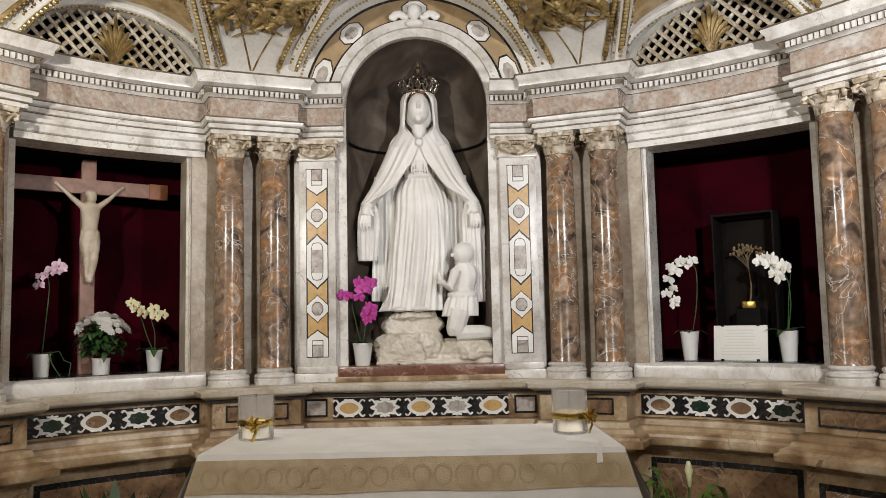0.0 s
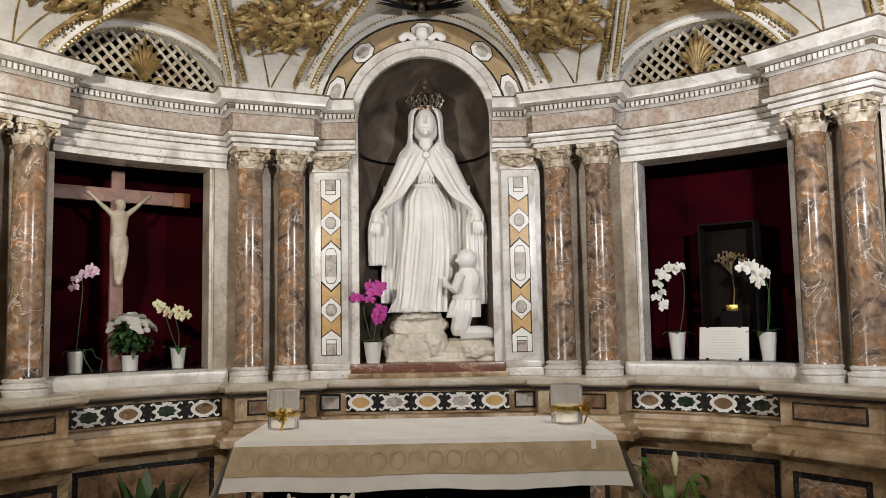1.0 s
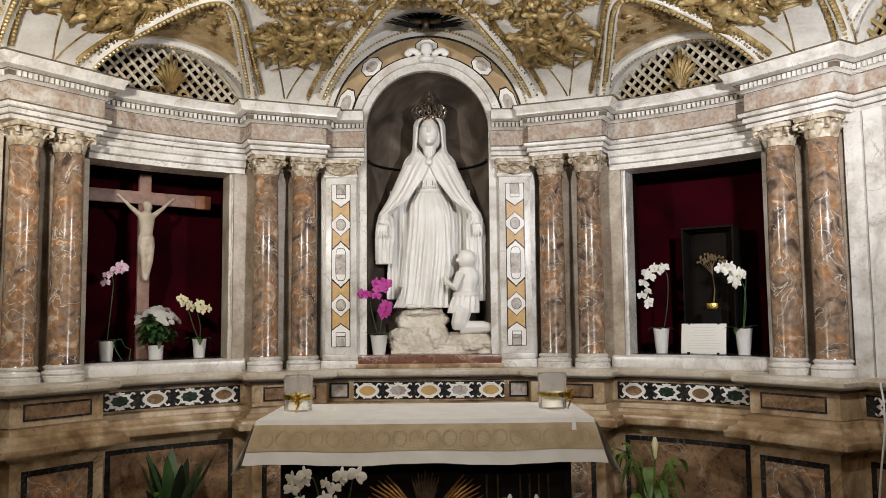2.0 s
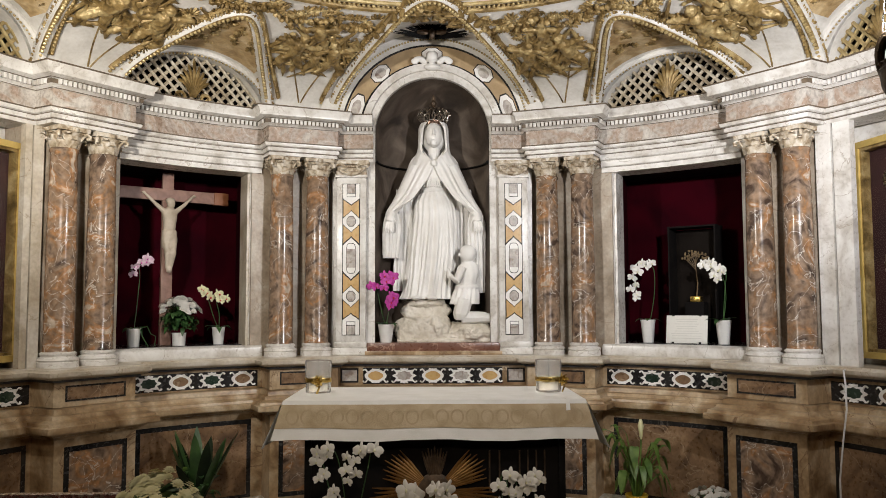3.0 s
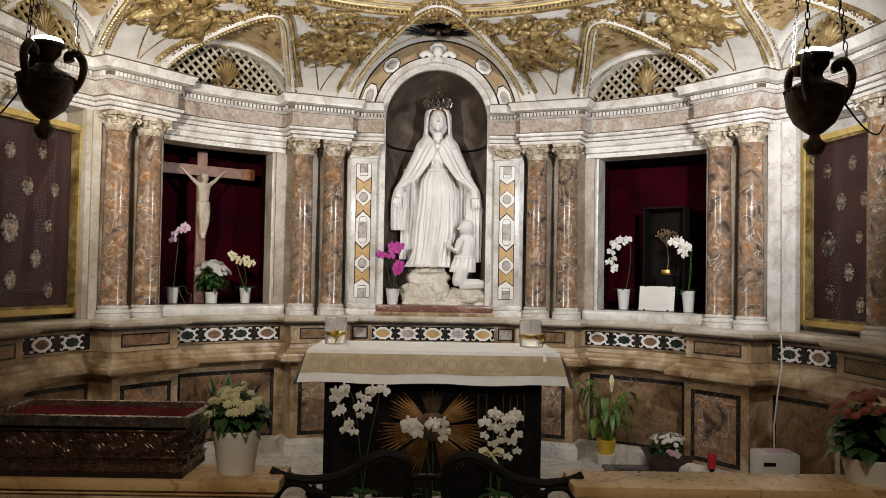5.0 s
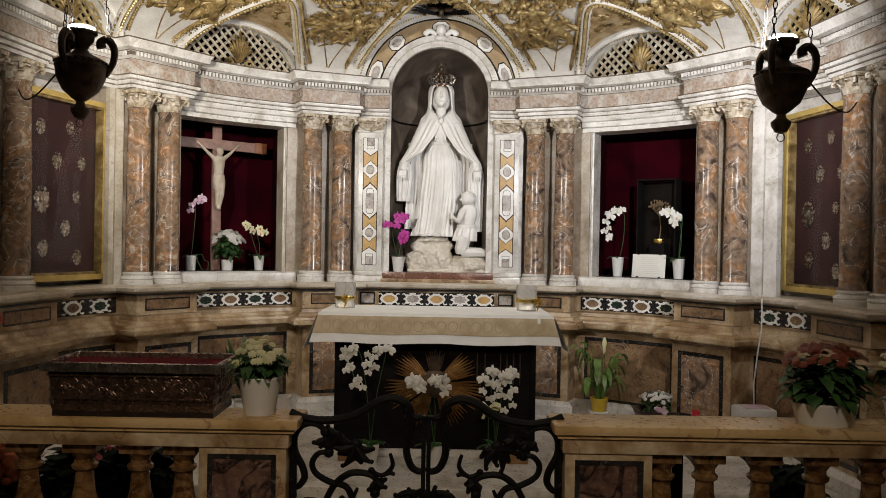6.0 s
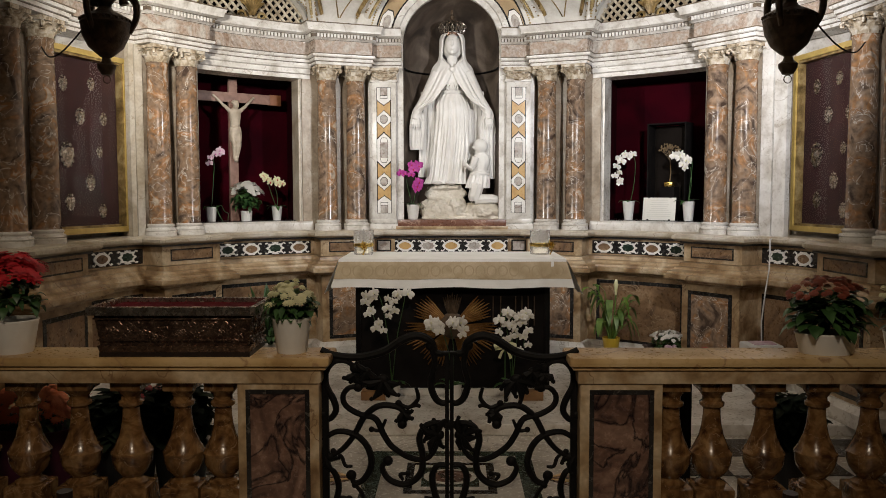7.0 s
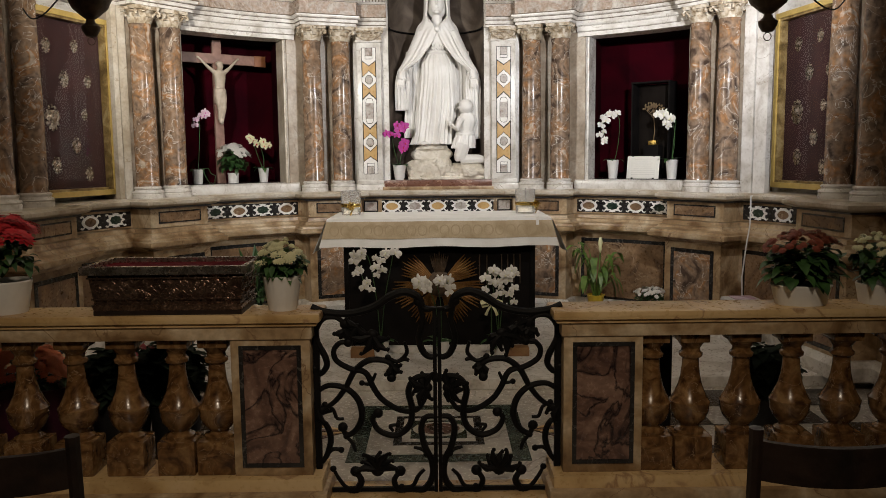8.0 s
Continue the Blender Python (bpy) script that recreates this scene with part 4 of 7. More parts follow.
# white pendentive panels with thin gold fillets, and gilded stucco figures kept to plain shapes
def relief_figure(bm, m, s, flip):
    """A plain rounded stucco figure in relief: body, limbs, drapery and wing."""
    T = lambda x, y, z: m @ Vector((flip * x * s, y * s, z * s * 0.7))
    def cap(p, q, r0, r1):
        a_, b_ = Vector(T(*p)), Vector(T(*q))
        bm_tube([a_, a_.lerp(b_, 0.5), b_], [r0 * s * 0.8, (r0 + r1) * 0.46 * s, r1 * s * 0.8], 8, bm)
        for c_, r_ in ((a_, r0), (b_, r1)):
            bmesh.ops.create_icosphere(bm, subdivisions=2, radius=r_ * s * 0.8, matrix=Matrix.Translation(c_))
    cap((0, -0.10, 0.04), (0.03, 0.13, 0.06), 0.092, 0.10)
    cap((0.05, 0.27, 0.08), (0.055, 0.285, 0.085), 0.072, 0.068)
    cap((-0.03, -0.12, 0.05), (-0.13, -0.26, 0.08), 0.075, 0.055)
    cap((-0.13, -0.26, 0.08), (-0.07, -0.44, 0.05), 0.055, 0.036)
    cap((0.05, -0.12, 0.05), (0.12, -0.29, 0.07), 0.075, 0.055)
    cap((0.12, -0.29, 0.07), (0.21, -0.42, 0.04), 0.055, 0.034)
    cap((0.10, 0.15, 0.06), (0.24, 0.08, 0.09), 0.052, 0.042)
    cap((0.24, 0.08, 0.09), (0.34, 0.19, 0.06), 0.042, 0.032)
    cap((-0.05, 0.15, 0.06), (-0.22, 0.22, 0.08), 0.052, 0.036)
    for k in range(4):
        cap((-0.05, 0.10 - 0.02 * k, 0.02), (-0.18 - 0.03 * k, 0.26 - 0.09 * k, 0.03), 0.035, 0.022)


for side in (-1, 1):
    for pa, wide, sc in ((21.2, 6.5, 0.66), (52.6, 7.8, 0.76)):
        pen = thing("gilded_relief", "gilded stucco relief of plain winged figures and drapery", "relief")
        for fa, fr_, fl, fs in ((pa - wide * 0.55, 2.62, side, 1.0), (pa + wide * 0.60, 2.58, -side, 1.0), (pa + wide * 0.05, 2.34, side, 0.85), (pa - wide * 0.02, 2.72, -side, 0.7)):
            bm = bmesh.new()
            relief_figure(bm, on_dome(side * fa, fr_), sc * fs, fl)
            carved(remeshed(part("gilded_figure", bm, GOLD, pen), 0.007, 1), 0.022)
        random.seed(int(pa) + side)
        for i in range(34):
            a = side * (pa + random.uniform(-wide, wide))
            r = random.uniform(2.25, 2.72)
            p0 = vault(a, r, 0.02)
            p1 = vault(a + random.uniform(-4, 4), r + random.uniform(0.05, 0.2), 0.03)
            p2 = vault(a + random.uniform(-5, 5), r + random.uniform(0.12, 0.28), 0.015)
            part("drapery_fold", bm_tube([p0, p1, p2], [0.010, random.uniform(0.014, 0.026), 0.005], 6), GOLD, pen)
        bm = bmesh.new()
        for i in range(26):
            leaf_spray(bm, side * (pa + random.uniform(-wide * 1.4, wide * 1.4)), random.uniform(2.0, 2.6), random.uniform(0.06, 0.10), 7)
        tagged(part("gilded_foliage", bm, GOLD, pen), kind="stuff")
        bm = bmesh.new()
        for k in (-1, 1):
            for s0, s1, rad in ((0.15, 4.3, 0.007),):
                bm_tube([vault(side * pa + k * (s0 + (s1 - s0) * u), 3.20 - 0.62 * u, -0.001) for u in [i / 10 for i in range(11)]], rad, 6, bm)
        part("fillet", bm, GOLD, pen)

ring = thing("vault_ring", "gilded moulded ring with white panels at the crown of the vault", "vault moulding", kind="structure")
for r, t, mt in ((1.90, 0.03, GOLD), (1.82, 0.016, GOLDLEAF), (1.74, 0.014, GOLD), (1.50, 0.02, GOLDLEAF)):
    part("ring_roll", bm_tube([vault(a, r, 0.01) for a in range(-112, 113, 4)], t, 8), mt, ring)
bm = bmesh.new()
beads(bm, [vault(a, 1.855, 0.02) for a in range(-110, 111, 2)], 0.013, 0.036)
part("ring_beads", bm, GOLDLEAF, ring)
garland = thing("gilded_garland", "gilded stucco garland of leaves and fruit below the vault ring", "ornament")
random.seed(17)
for k in range(9):
    bm = bmesh.new()
    a0 = -63 + 14 * k
    for i in range(22):
        leaf_spray(bm, a0 + 14 * (i + random.random()) / 22, 2.06 + 0.10 * math.sin(math.pi * i / 21) + random.uniform(-0.10, 0.10), random.uniform(0.06, 0.105), 6)
    for i in range(16):
        a = a0 + 14 * i / 15
        blob(bm, vault(a, 2.08 + 0.12 * math.sin(math.pi * i / 15) + random.uniform(-0.03, 0.03), 0.03), [random.uniform(0.018, 0.032) for _ in range(3)], sub=1)
    tagged(part("garland_swag", bm, GOLD, garland), kind="stuff")
swag = thing("gilded_swag", "gilded stucco drapery swag at the head of the arch", "ornament")
random.seed(9)
for i in range(70):
    a = random.gauss(0, 5.0)
    r = random.uniform(1.72, 2.10) + 0.004 * a * a * 0.6
    p = vault(a, r, 0.03)
    part("fold", bm_tube([p, p + Vector((random.uniform(-0.06, 0.06), 0.04, -0.03)), p + Vector((random.uniform(-0.1, 0.1), 0.09, -0.02))], [0.018, 0.026, 0.01], 6), GOLD, swag)


# ---------------------------------------------------------------- altar
BODY_X0, BODY_X1 = -0.76, 0.79
COPPER = mat("coppery_gilding", [(0.15, 0.07, 0.02), (0.30, 0.155, 0.05)], 9, 0.42, metal=0.85, bump=0.1)
altar = thing("altar", "dark glass-fronted altar with gilded sunburst", "altar")
part("body", bm_box(BODY_X0 + 0.02, BODY_X1 - 0.02, 3.09, 3.72, FLOOR, 0.985), BLACK, altar)
part("base", bm_box(BODY_X0 - 0.02, BODY_X1 + 0.02, 3.04, 3.74, FLOOR, -0.01, 0.008), WHITE, altar)
part("table_slab", bm_box(-0.86, 0.885, 3.02, 3.77, 0.985, 1.035, 0.008), WHITE, altar)
front = part("front_panel", bm_box(BODY_X0, BODY_X1, 3.065, 3.09, -0.01, 0.985), DARK, altar, "black front panel")
for x in (BODY_X0 + 0.015, BODY_X1 - 0.015):
    part("corner_post", bm_box(x - 0.02, x + 0.02, 3.05, 3.10, -0.01, 0.985, 0.004), IRON, altar)
for mid_, reach, metal_ in ((194, 0.41, COPPER), (-14, 0.41, COPPER), (148, 0.35, COPPER), (32, 0.35, COPPER), (90, 0.27, BRONZE), (238, 0.37, COPPER), (302, 0.37, COPPER)):
    for k in range(9):
        t = radians(mid_ + 4.4 * (k - 4))
        L = reach * (1 - 0.022 * abs(k - 4)) * (1.0 if k % 2 == 0 else 0.94)
        c_, s_ = math.cos(t), math.sin(t)
        part("sun_ray", bm_tube([(0.012 + 0.07 * c_, 3.05, 0.50 + 0.07 * s_), (0.012 + 0.7 * L * c_, 3.046, 0.50 + 0.7 * L * s_), (0.012 + L * c_, 3.044, 0.50 + L * s_)], [0.004, 0.0105, 0.003], 6), metal_, front)
part("sun_disc", bm_lathe([(0.10, -0.012), (0.11, 0.0), (0.09, 0.012)], 24), BRONZE, altar, m=Matrix.Translation((0.012, 3.05, 0.50)) @ Matrix.Rotation(radians(90), 4, "X"))
for x in (0.34, 0.40, 0.52, 0.57, 0.62, 0.67):
    part("front_bar", bm_tube([(x, 3.05, 0.50), (x, 3.05, 0.74)], 0.005, 6), BRONZE, altar)

cloth = thing("altar_cloth", "white linen altar cloth with a wide ivory lace border", "tablecloth")


def drop(p, q, out, z0, z1, nx=60, nz=10, flare=0.06, amp=0.006, waves=9, h0=0.0):
    """A hanging sheet from the edge p-q, flaring towards out, with soft folds."""
    bm = bmesh.new()
    rows = []
    for j in range(nz + 1):
        v = j / nz
        row = []
        for i in range(nx + 1):
            u = i / nx
            x, y = p[0] + (q[0] - p[0]) * u, p[1] + (q[1] - p[1]) * u
            k = flare * v + amp * v * math.sin(waves * 2 * math.pi * u + 2.1 * math.sin(7 * u)) + h0
            ex = (u - 0.5) * 2 * flare * v
            tx, ty = (q[0] - p[0]), (q[1] - p[1])
            L = math.hypot(tx, ty)
            row.append(bm.verts.new((x + out[0] * k + tx / L * ex, y + out[1] * k + ty / L * ex, z0 + (z1 - z0) * v + 0.006 * v * math.sin(5 * math.pi * u))))
        rows.append(row)
    for a, b in zip(rows, rows[1:]):
        for i in range(nx):
            bm.faces.new((a[i], a[i + 1], b[i + 1], b[i]))
    return bm


X0, X1, Y0, Y1, ZT = -0.885, 0.912, 2.99, 3.79, 1.045
bm = bmesh.new()
n = 40
g = [[bm.verts.new((X0 + (X1 - X0) * i / n, Y0 + (Y1 - Y0) * j / 12, ZT + 0.003 * math.sin(i * 0.9) * math.sin(j * 0.8) * (1 if 0 < i < n and 0 < j < 12 else 0))) for j in range(13)] for i in range(n + 1)]
for i in range(n):
    for j in range(12):
        bm.faces.new((g[i][j], g[i + 1][j], g[i + 1][j + 1], g[i][j + 1]))
part("top_sheet", bm, CLOTH, cloth)
fdrop = part("front_drop", drop((X0, Y0), (X1, Y0), (0, -1), ZT, 0.82), CLOTH, cloth)
part("side_drop", drop((X0, Y1), (X0, Y0), (-1, 0), ZT, 0.78, 30, flare=0.10), CLOTH, cloth)
part("side_drop", drop((X1, Y0), (X1, Y1), (1, 0), ZT, 0.77, 30, flare=0.12), CLOTH, cloth)
full = drop((X0, Y0), (X1, Y0), (0, -1), ZT, 0.82, h0=0.004)
keep = [f for f in full.faces if not 0.885 < f.calc_center_median().z < 1.02]
bmesh.ops.delete(full, geom=keep, context="FACES")
part("lace_border", full, LACE, fdrop, "wide ivory lace band")
for X, o, fl in ((X0, -1, 0.10), (X1, 1, 0.12)):
    p, q = ((X, Y1), (X, Y0)) if o < 0 else ((X, Y0), (X, Y1))
    full = drop(p, q, (o, 0), ZT, 0.775, 30, flare=fl, h0=0.004)
    bmesh.ops.delete(full, geom=[f for f in full.faces if not 0.87 < f.calc_center_median().z < 1.02], context="FACES")
    part("lace_border", full, LACE, cloth, "wide ivory lace band")
med = None
LACE2 = mat("ivory_lace_thread", [(0.38, 0.285, 0.17), (0.48, 0.375, 0.235)], 9, 0.85, bump=0.4, fine=160)
for k in range(20):
    x = X0 + 0.06 + (X1 - X0 - 0.12) * k / 19
    m = Matrix.Translation((x, Y0 - 0.0315, 0.952)) @ Matrix.Rotation(radians(-13), 4, "X")
    if med is None:
        b = bm_ring(ellipse(0.040, 0.046, 20), ellipse(0.030, 0.036, 20), -0.0006, 0.003)
        med = part("lace_medallion", b, LACE2, fdrop, m=m)
    else:
        again(med, "lace_medallion", m, fdrop)

GLASS = bpy.data.materials.new("clear_ribbed_glass")
GLASS.use_nodes = True
gb = GLASS.node_tree.nodes["Principled BSDF"]
gb.inputs["Base Color"].default_value, gb.inputs["Roughness"].default_value = (0.93, 0.93, 0.91, 1), 0.2
gb.inputs["Transmission Weight"].default_value, gb.inputs["IOR"].default_value = 0.93, 1.3
WAX = mat("cream_wax", [(0.66, 0.60, 0.48), (0.74, 0.69, 0.58)], 6, 0.5, bump=0.03)
FOIL = mat("gold_foil_ribbon", [(0.42, 0.27, 0.06), (0.62, 0.44, 0.13)], 10, 0.25, metal=0.95, bump=0.2)


def candle_glass(m, bow_side, label):
    c = thing("candle_holder", label, "candle holder", m=m, group="candles on the altar")
    g = part("glass", bm_lathe([(0.001, 0.004), (0.078, 0.004), (0.080, 0.01), (0.084, 0.205), (0.081, 0.207), (0.079, 0.20), (0.075, 0.014), (0.001, 0.014)], 72, cap=False, fluted=lambda a, z: 1 + 0.012 * math.cos(24 * a)), GLASS, c, "ribbed clear glass")
    g.visible_shadow = False
    wax = part("candle", bm_lathe([(0.060, 0.015), (0.060, 0.065), (0.055, 0.07)], 24), WAX, c)
    part("wick", bm_tube([(0, 0, 0.07), (0.001, 0, 0.215)], 0.002, 5), IRON, wax)
    rb = part("ribbon", bm_lathe([(0.0865, 0.072), (0.0875, 0.075), (0.0875, 0.098), (0.0865, 0.10)], 40, cap=False), FOIL, c, "gold ribbon")
    bx, by = bow_side
    for k in range(7):
        t = k * 0.9
        pts = [(bx, by, 0.085), (bx + 0.038 * math.cos(t), by - 0.012, 0.085 + 0.038 * math.sin(t)), (bx + 0.022 * math.cos(t + 0.5), by - 0.025, 0.085 + 0.024 * math.sin(t + 0.5)), (bx, by, 0.085)]
        part("bow_loop", bm_tube(pts, 0.007, 5, None, 0.25), FOIL, rb, "crumpled gold foil loop")
    part("bow_tail", bm_tube([(bx, by - 0.004, 0.08), (bx + 0.01, by - 0.01, 0.045), (bx - 0.005, by - 0.012, 0.004)], 0.009, 5, None, 0.2), FOIL, rb)


candle_glass(Matrix.Translation((-0.735, 3.40, ZT + 0.002)), (0.01, -0.088), "ribbed glass candle holder with gold bow on the altar")
candle_glass(Matrix.Translation((0.750, 3.41, ZT + 0.002)), (0.085, -0.045), "ribbed glass candle holder with gold bow at its side")
bm = bmesh.new()
bm_tube([(0.70, 3.20, ZT + 0.004), (0.82, 3.10, ZT + 0.004), (0.80, 2.985, ZT + 0.003), (0.80, 2.965, 0.985)], 0.016, 5, bm, 0.15)
tagged(link("ribbon_tail", bm, CLOTH), "pale satin ribbon lying over the altar edge", "ribbon")


# ---------------------------------------------------------------- plants
def bm_leaf(bm, base, az, length, width, rise, droop, n=6):
    """One strap leaf bending over."""
    b = Vector(base)
    d = Vector((math.cos(az), math.sin(az), 0))
    s = Vector((-math.sin(az), math.cos(az), 0))
    prev = None
    for i in range(n + 1):
        u = i / n
        p = b + d * (length * u * (1 - 0.25 * u)) + Vector((0, 0, rise * u - droop * u * u))
        w = width * (math.sin(math.pi * min(1, 0.12 + 0.88 * u)) ** 0.8) * 0.5 + 0.001
        q = [bm.verts.new(p - s * w + Vector((0, 0, 0.25 * w))), bm.verts.new(p), bm.verts.new(p + s * w + Vector((0, 0, 0.25 * w)))]
        if prev:
            bm.faces.new((prev[0], prev[1], q[1], q[0]))
            bm.faces.new((prev[1], prev[2], q[2], q[1]))
        prev = q
    return bm


def bloom_mesh(r, centre):
    """An orchid flower facing -y: two broad petals, three sepals and a small lip."""
    bm = bmesh.new()
    for ang, L, W, off in ((90, 1.0, 0.50, 0.0), (215, 0.95, 0.48, 0.0), (325, 0.95, 0.48, 0.0), (12, 1.0, 0.95, -0.06), (168, 1.0, 0.95, -0.06)):
        t = radians(ang)
        d, s = Vector((math.cos(t), 0, math.sin(t))), Vector((-math.sin(t), 0, math.cos(t)))
        prev = None
        for i in range(6):
            u = i / 5
            w = W * r * 0.5 * (math.sin(math.pi * (0.08 + 0.84 * u)) ** 0.7)
            p = d * (r * L * u) + Vector((0, off * r - 0.12 * r * math.sin(2.4 * u), 0))
            q = [bm.verts.new(p + s * (w * k) + Vector((0, 0.10 * r * k * k, 0))) for k in (-1, -0.4, 0.4, 1)]
            if prev:
                for k in range(3):
                    bm.faces.new((prev[k], prev[k + 1], q[k + 1], q[k]))
            prev = q
    for f in bm.faces:
        f.material_index = 0
    k0 = len(bm.faces)
    blob(bm, (0, -0.16 * r, -0.10 * r), (0.14 * r, 0.16 * r, 0.20 * r), sub=1)
    bm.faces.ensure_lookup_table()
    for f in bm.faces[k0:]:
        f.material_index = 1
    return bm


BLOOMS = {}


def bloom(parent, kind, m):
    mats = {"white": (PETAL, PETAL_Y), "magenta": (PETAL_M, PETAL_R), "pink": (PETAL_P, PETAL_M), "yellow": (PETAL_Y, PETAL_R)}[kind]
    if kind not in BLOOMS:
        BLOOMS[kind] = part("bloom", bloom_mesh(0.05, mats), mats, parent, m=m)
    else:
        again(BLOOMS[kind], "bloom", m, parent)


def pot_profile(r0, r1, h):
    return [(r0 * 0.98, 0), (r0, 0.004), (r1, h - 0.012), (r1 + 0.003, h - 0.006), (r1 + 0.002, h), (r1 - 0.006, h), (r1 - 0.012, h - 0.03), (0.002, h - 0.03)]


SOIL = mat("dark_soil_bark", [(0.02, 0.014, 0.01), (0.05, 0.035, 0.022)], 30, 0.9, bump=0.5)


def orchid(label, m, pot, kind, stems, leaves=5, leaf_len=0.16, size=1.0, seed=1, facing=0.0, pot_mat=None):
    """stems: lists of (x, z) points; flowers sit along the last part of each."""
    random.seed(seed)
    o = thing("potted_orchid", label, "potted orchid", m=m, group="potted orchids")
    if pot:
        part("pot", bm_lathe(pot_profile(*pot), 28, cap=False), pot_mat or POT, o)
        part("soil", bm_lathe([(pot[1] - 0.012, pot[2] - 0.032), (0.01, pot[2] - 0.024)], 20), SOIL, o)
        h = pot[2]
    else:
        h = 0
    for k in range(leaves):
        az = 2 * math.pi * (k + random.uniform(-0.2, 0.2)) / leaves + 0.4
        part("leaf", bm_leaf(bmesh.new(), (0, 0, h - 0.02), az, leaf_len * random.uniform(0.8, 1.2), 0.05, 0.10, random.uniform(0.06, 0.14)), LEAF, o)
    for pts, first, count, pair in stems:
        line = [Vector((x, -0.01 - 0.02 * i / len(pts), z)) for i, (x, z) in enumerate(pts)]
        fine = []
        for i in range(len(line) - 1):
            p0, p1, p2, p3 = line[max(0, i - 1)], line[i], line[i + 1], line[min(len(line) - 1, i + 2)]
            for k in range(6):
                t = k / 6
                fine.append(0.5 * ((2 * p1) + (p2 - p0) * t + (2 * p0 - 5 * p1 + 4 * p2 - p3) * t * t + (3 * p1 - p0 - 3 * p2 + p3) * t ** 3))
        fine.append(line[-1])
        stem = part("stem", bm_tube(fine, 0.0035, 6), LEAF, o)
        n0 = int(first * (len(fine) - 1))
        for k in range(count):
            i = n0 + round((len(fine) - 1 - n0) * k / max(1, count - 1))
            p = fine[i] + Vector((random.uniform(-0.02, 0.02), -0.03 - 0.03 * random.random(), random.uniform(-0.02, 0.015)))
            if pair:
                p += Vector((0.022 * (-1) ** k, 0, 0))
            s = size * random.uniform(0.85, 1.1) * (1 - 0.25 * k / max(1, count))
            bloom(stem, kind, Matrix.Translation(p) @ Euler((radians(random.uniform(-25, 15)), radians(random.uniform(-25, 25)), radians(facing + random.uniform(-40, 40)))).to_matrix().to_4x4() @ Matrix.Scale(s, 4))
    return o


def rosette():
    """A small double flower of unit size, facing z."""
    bm = bmesh.new()
    for cnt, rad, lift in ((9, 1.0, 0.0), (8, 0.82, 0.28), (6, 0.55, 0.50)):
        c = bm.verts.new((0, 0, lift))
        for k in range(cnt):
            v = [bm.verts.new((rad * f * math.cos(t), rad * f * math.sin(t), lift + h)) for t, f, h in [(2 * math.pi * (k + q + 0.3 * lift) / cnt, w, g) for q, w, g in ((0.05, 0.7, 0.16), (0.5, 1.0, 0.10), (0.95, 0.7, 0.16))]]
            bm.faces.new((c, v[0], v[1], v[2]))
    return bm


def bush(name, label, m, pot, rx, rz, z0, leaf_mat, flower_mat, n_leaf=120, n_flower=60, fr=0.018, seed=1, dome=0.55, pot_mat=None, leaf_len=0.07, oval=1.0, category="potted plant"):
    """A potted plant with a leafy crown and flowers set over its upper face."""
    random.seed(seed)
    o = thing(name, label, category, m=m)
    if pot:
        part("pot", bm_lathe(pot_profile(*pot), 28, cap=False, m=Matrix.Diagonal((oval, 1, 1, 1))), pot_mat or POT, o)
        part("soil", bm_lathe([(pot[1] - 0.012, pot[2] - 0.032), (0.01, pot[2] - 0.024)], 20, m=Matrix.Diagonal((oval, 1, 1, 1))), SOIL, o)
    bm = bmesh.new()
    for i in range(n_leaf):
        az = random.uniform(0, 2 * math.pi)
        e = random.random() ** 0.6
        base = (rx * oval * 0.75 * e * math.cos(az), rx * 0.75 * e * math.sin(az), z0 + rz * (0.15 + 0.7 * random.random() * (1 - 0.4 * e * e)))
        bm_leaf(bm, base, az + random.uniform(-0.8, 0.8), leaf_len * random.uniform(0.7, 1.3), leaf_len * 0.55, random.uniform(-0.02, 0.055), random.uniform(0.0, 0.07), 4)
    tagged(part("foliage", bm, leaf_mat, o), kind="stuff")
    tmpl = None
    for i in range(n_flower):
        az = random.uniform(0, 2 * math.pi)
        e = math.sqrt(random.random())
        p = Vector((rx * oval * e * math.cos(az), rx * e * math.sin(az), z0 + rz * (dome + (1 - dome) * math.sqrt(max(0, 1 - 0.9 * e * e))) + random.uniform(-0.012, 0.012)))
        nrm = Vector((p.x, p.y - 0.02, rz * 0.7)).normalized()
        mm = Matrix.Translation(p) @ nrm.to_track_quat("Z", "Y").to_matrix().to_4x4() @ Matrix.Rotation(random.uniform(0, 6), 4, "Z") @ Matrix.Scale(fr * random.uniform(0.75, 1.2), 4)
        if tmpl is None:
            tmpl = part("flower", rosette(), flower_mat, o, m=mm)
        else:
            again(tmpl, "flower", mm, o)
    return o


# recess with the crucifix
def recess(a, r=3.62, z=Z_SILL):
    return at_arc(r, a, z)


m = recess(-37.9, 3.66, 0)
cross = thing("crucifix", "reddish wooden crucifix with a pale carved figure", "crucifix", m=m)
part("upright", bm_box(-0.047, 0.047, 0.0, 0.035, Z_SILL, 2.745, 0.004), CROSSWOOD, cross)
part("crossbeam", bm_box(-0.50, 0.53, -0.004, 0.03, 2.505, 2.605, 0.004), CROSSWOOD, cross)
part("beam_end", bm_box(0.405, 0.535, -0.009, 0.034, 2.50, 2.61, 0.003), mat("orange_brown_wood", [(0.16, 0.055, 0.02), (0.26, 0.10, 0.04)], 10, 0.5), cross, "darker orange wood end")


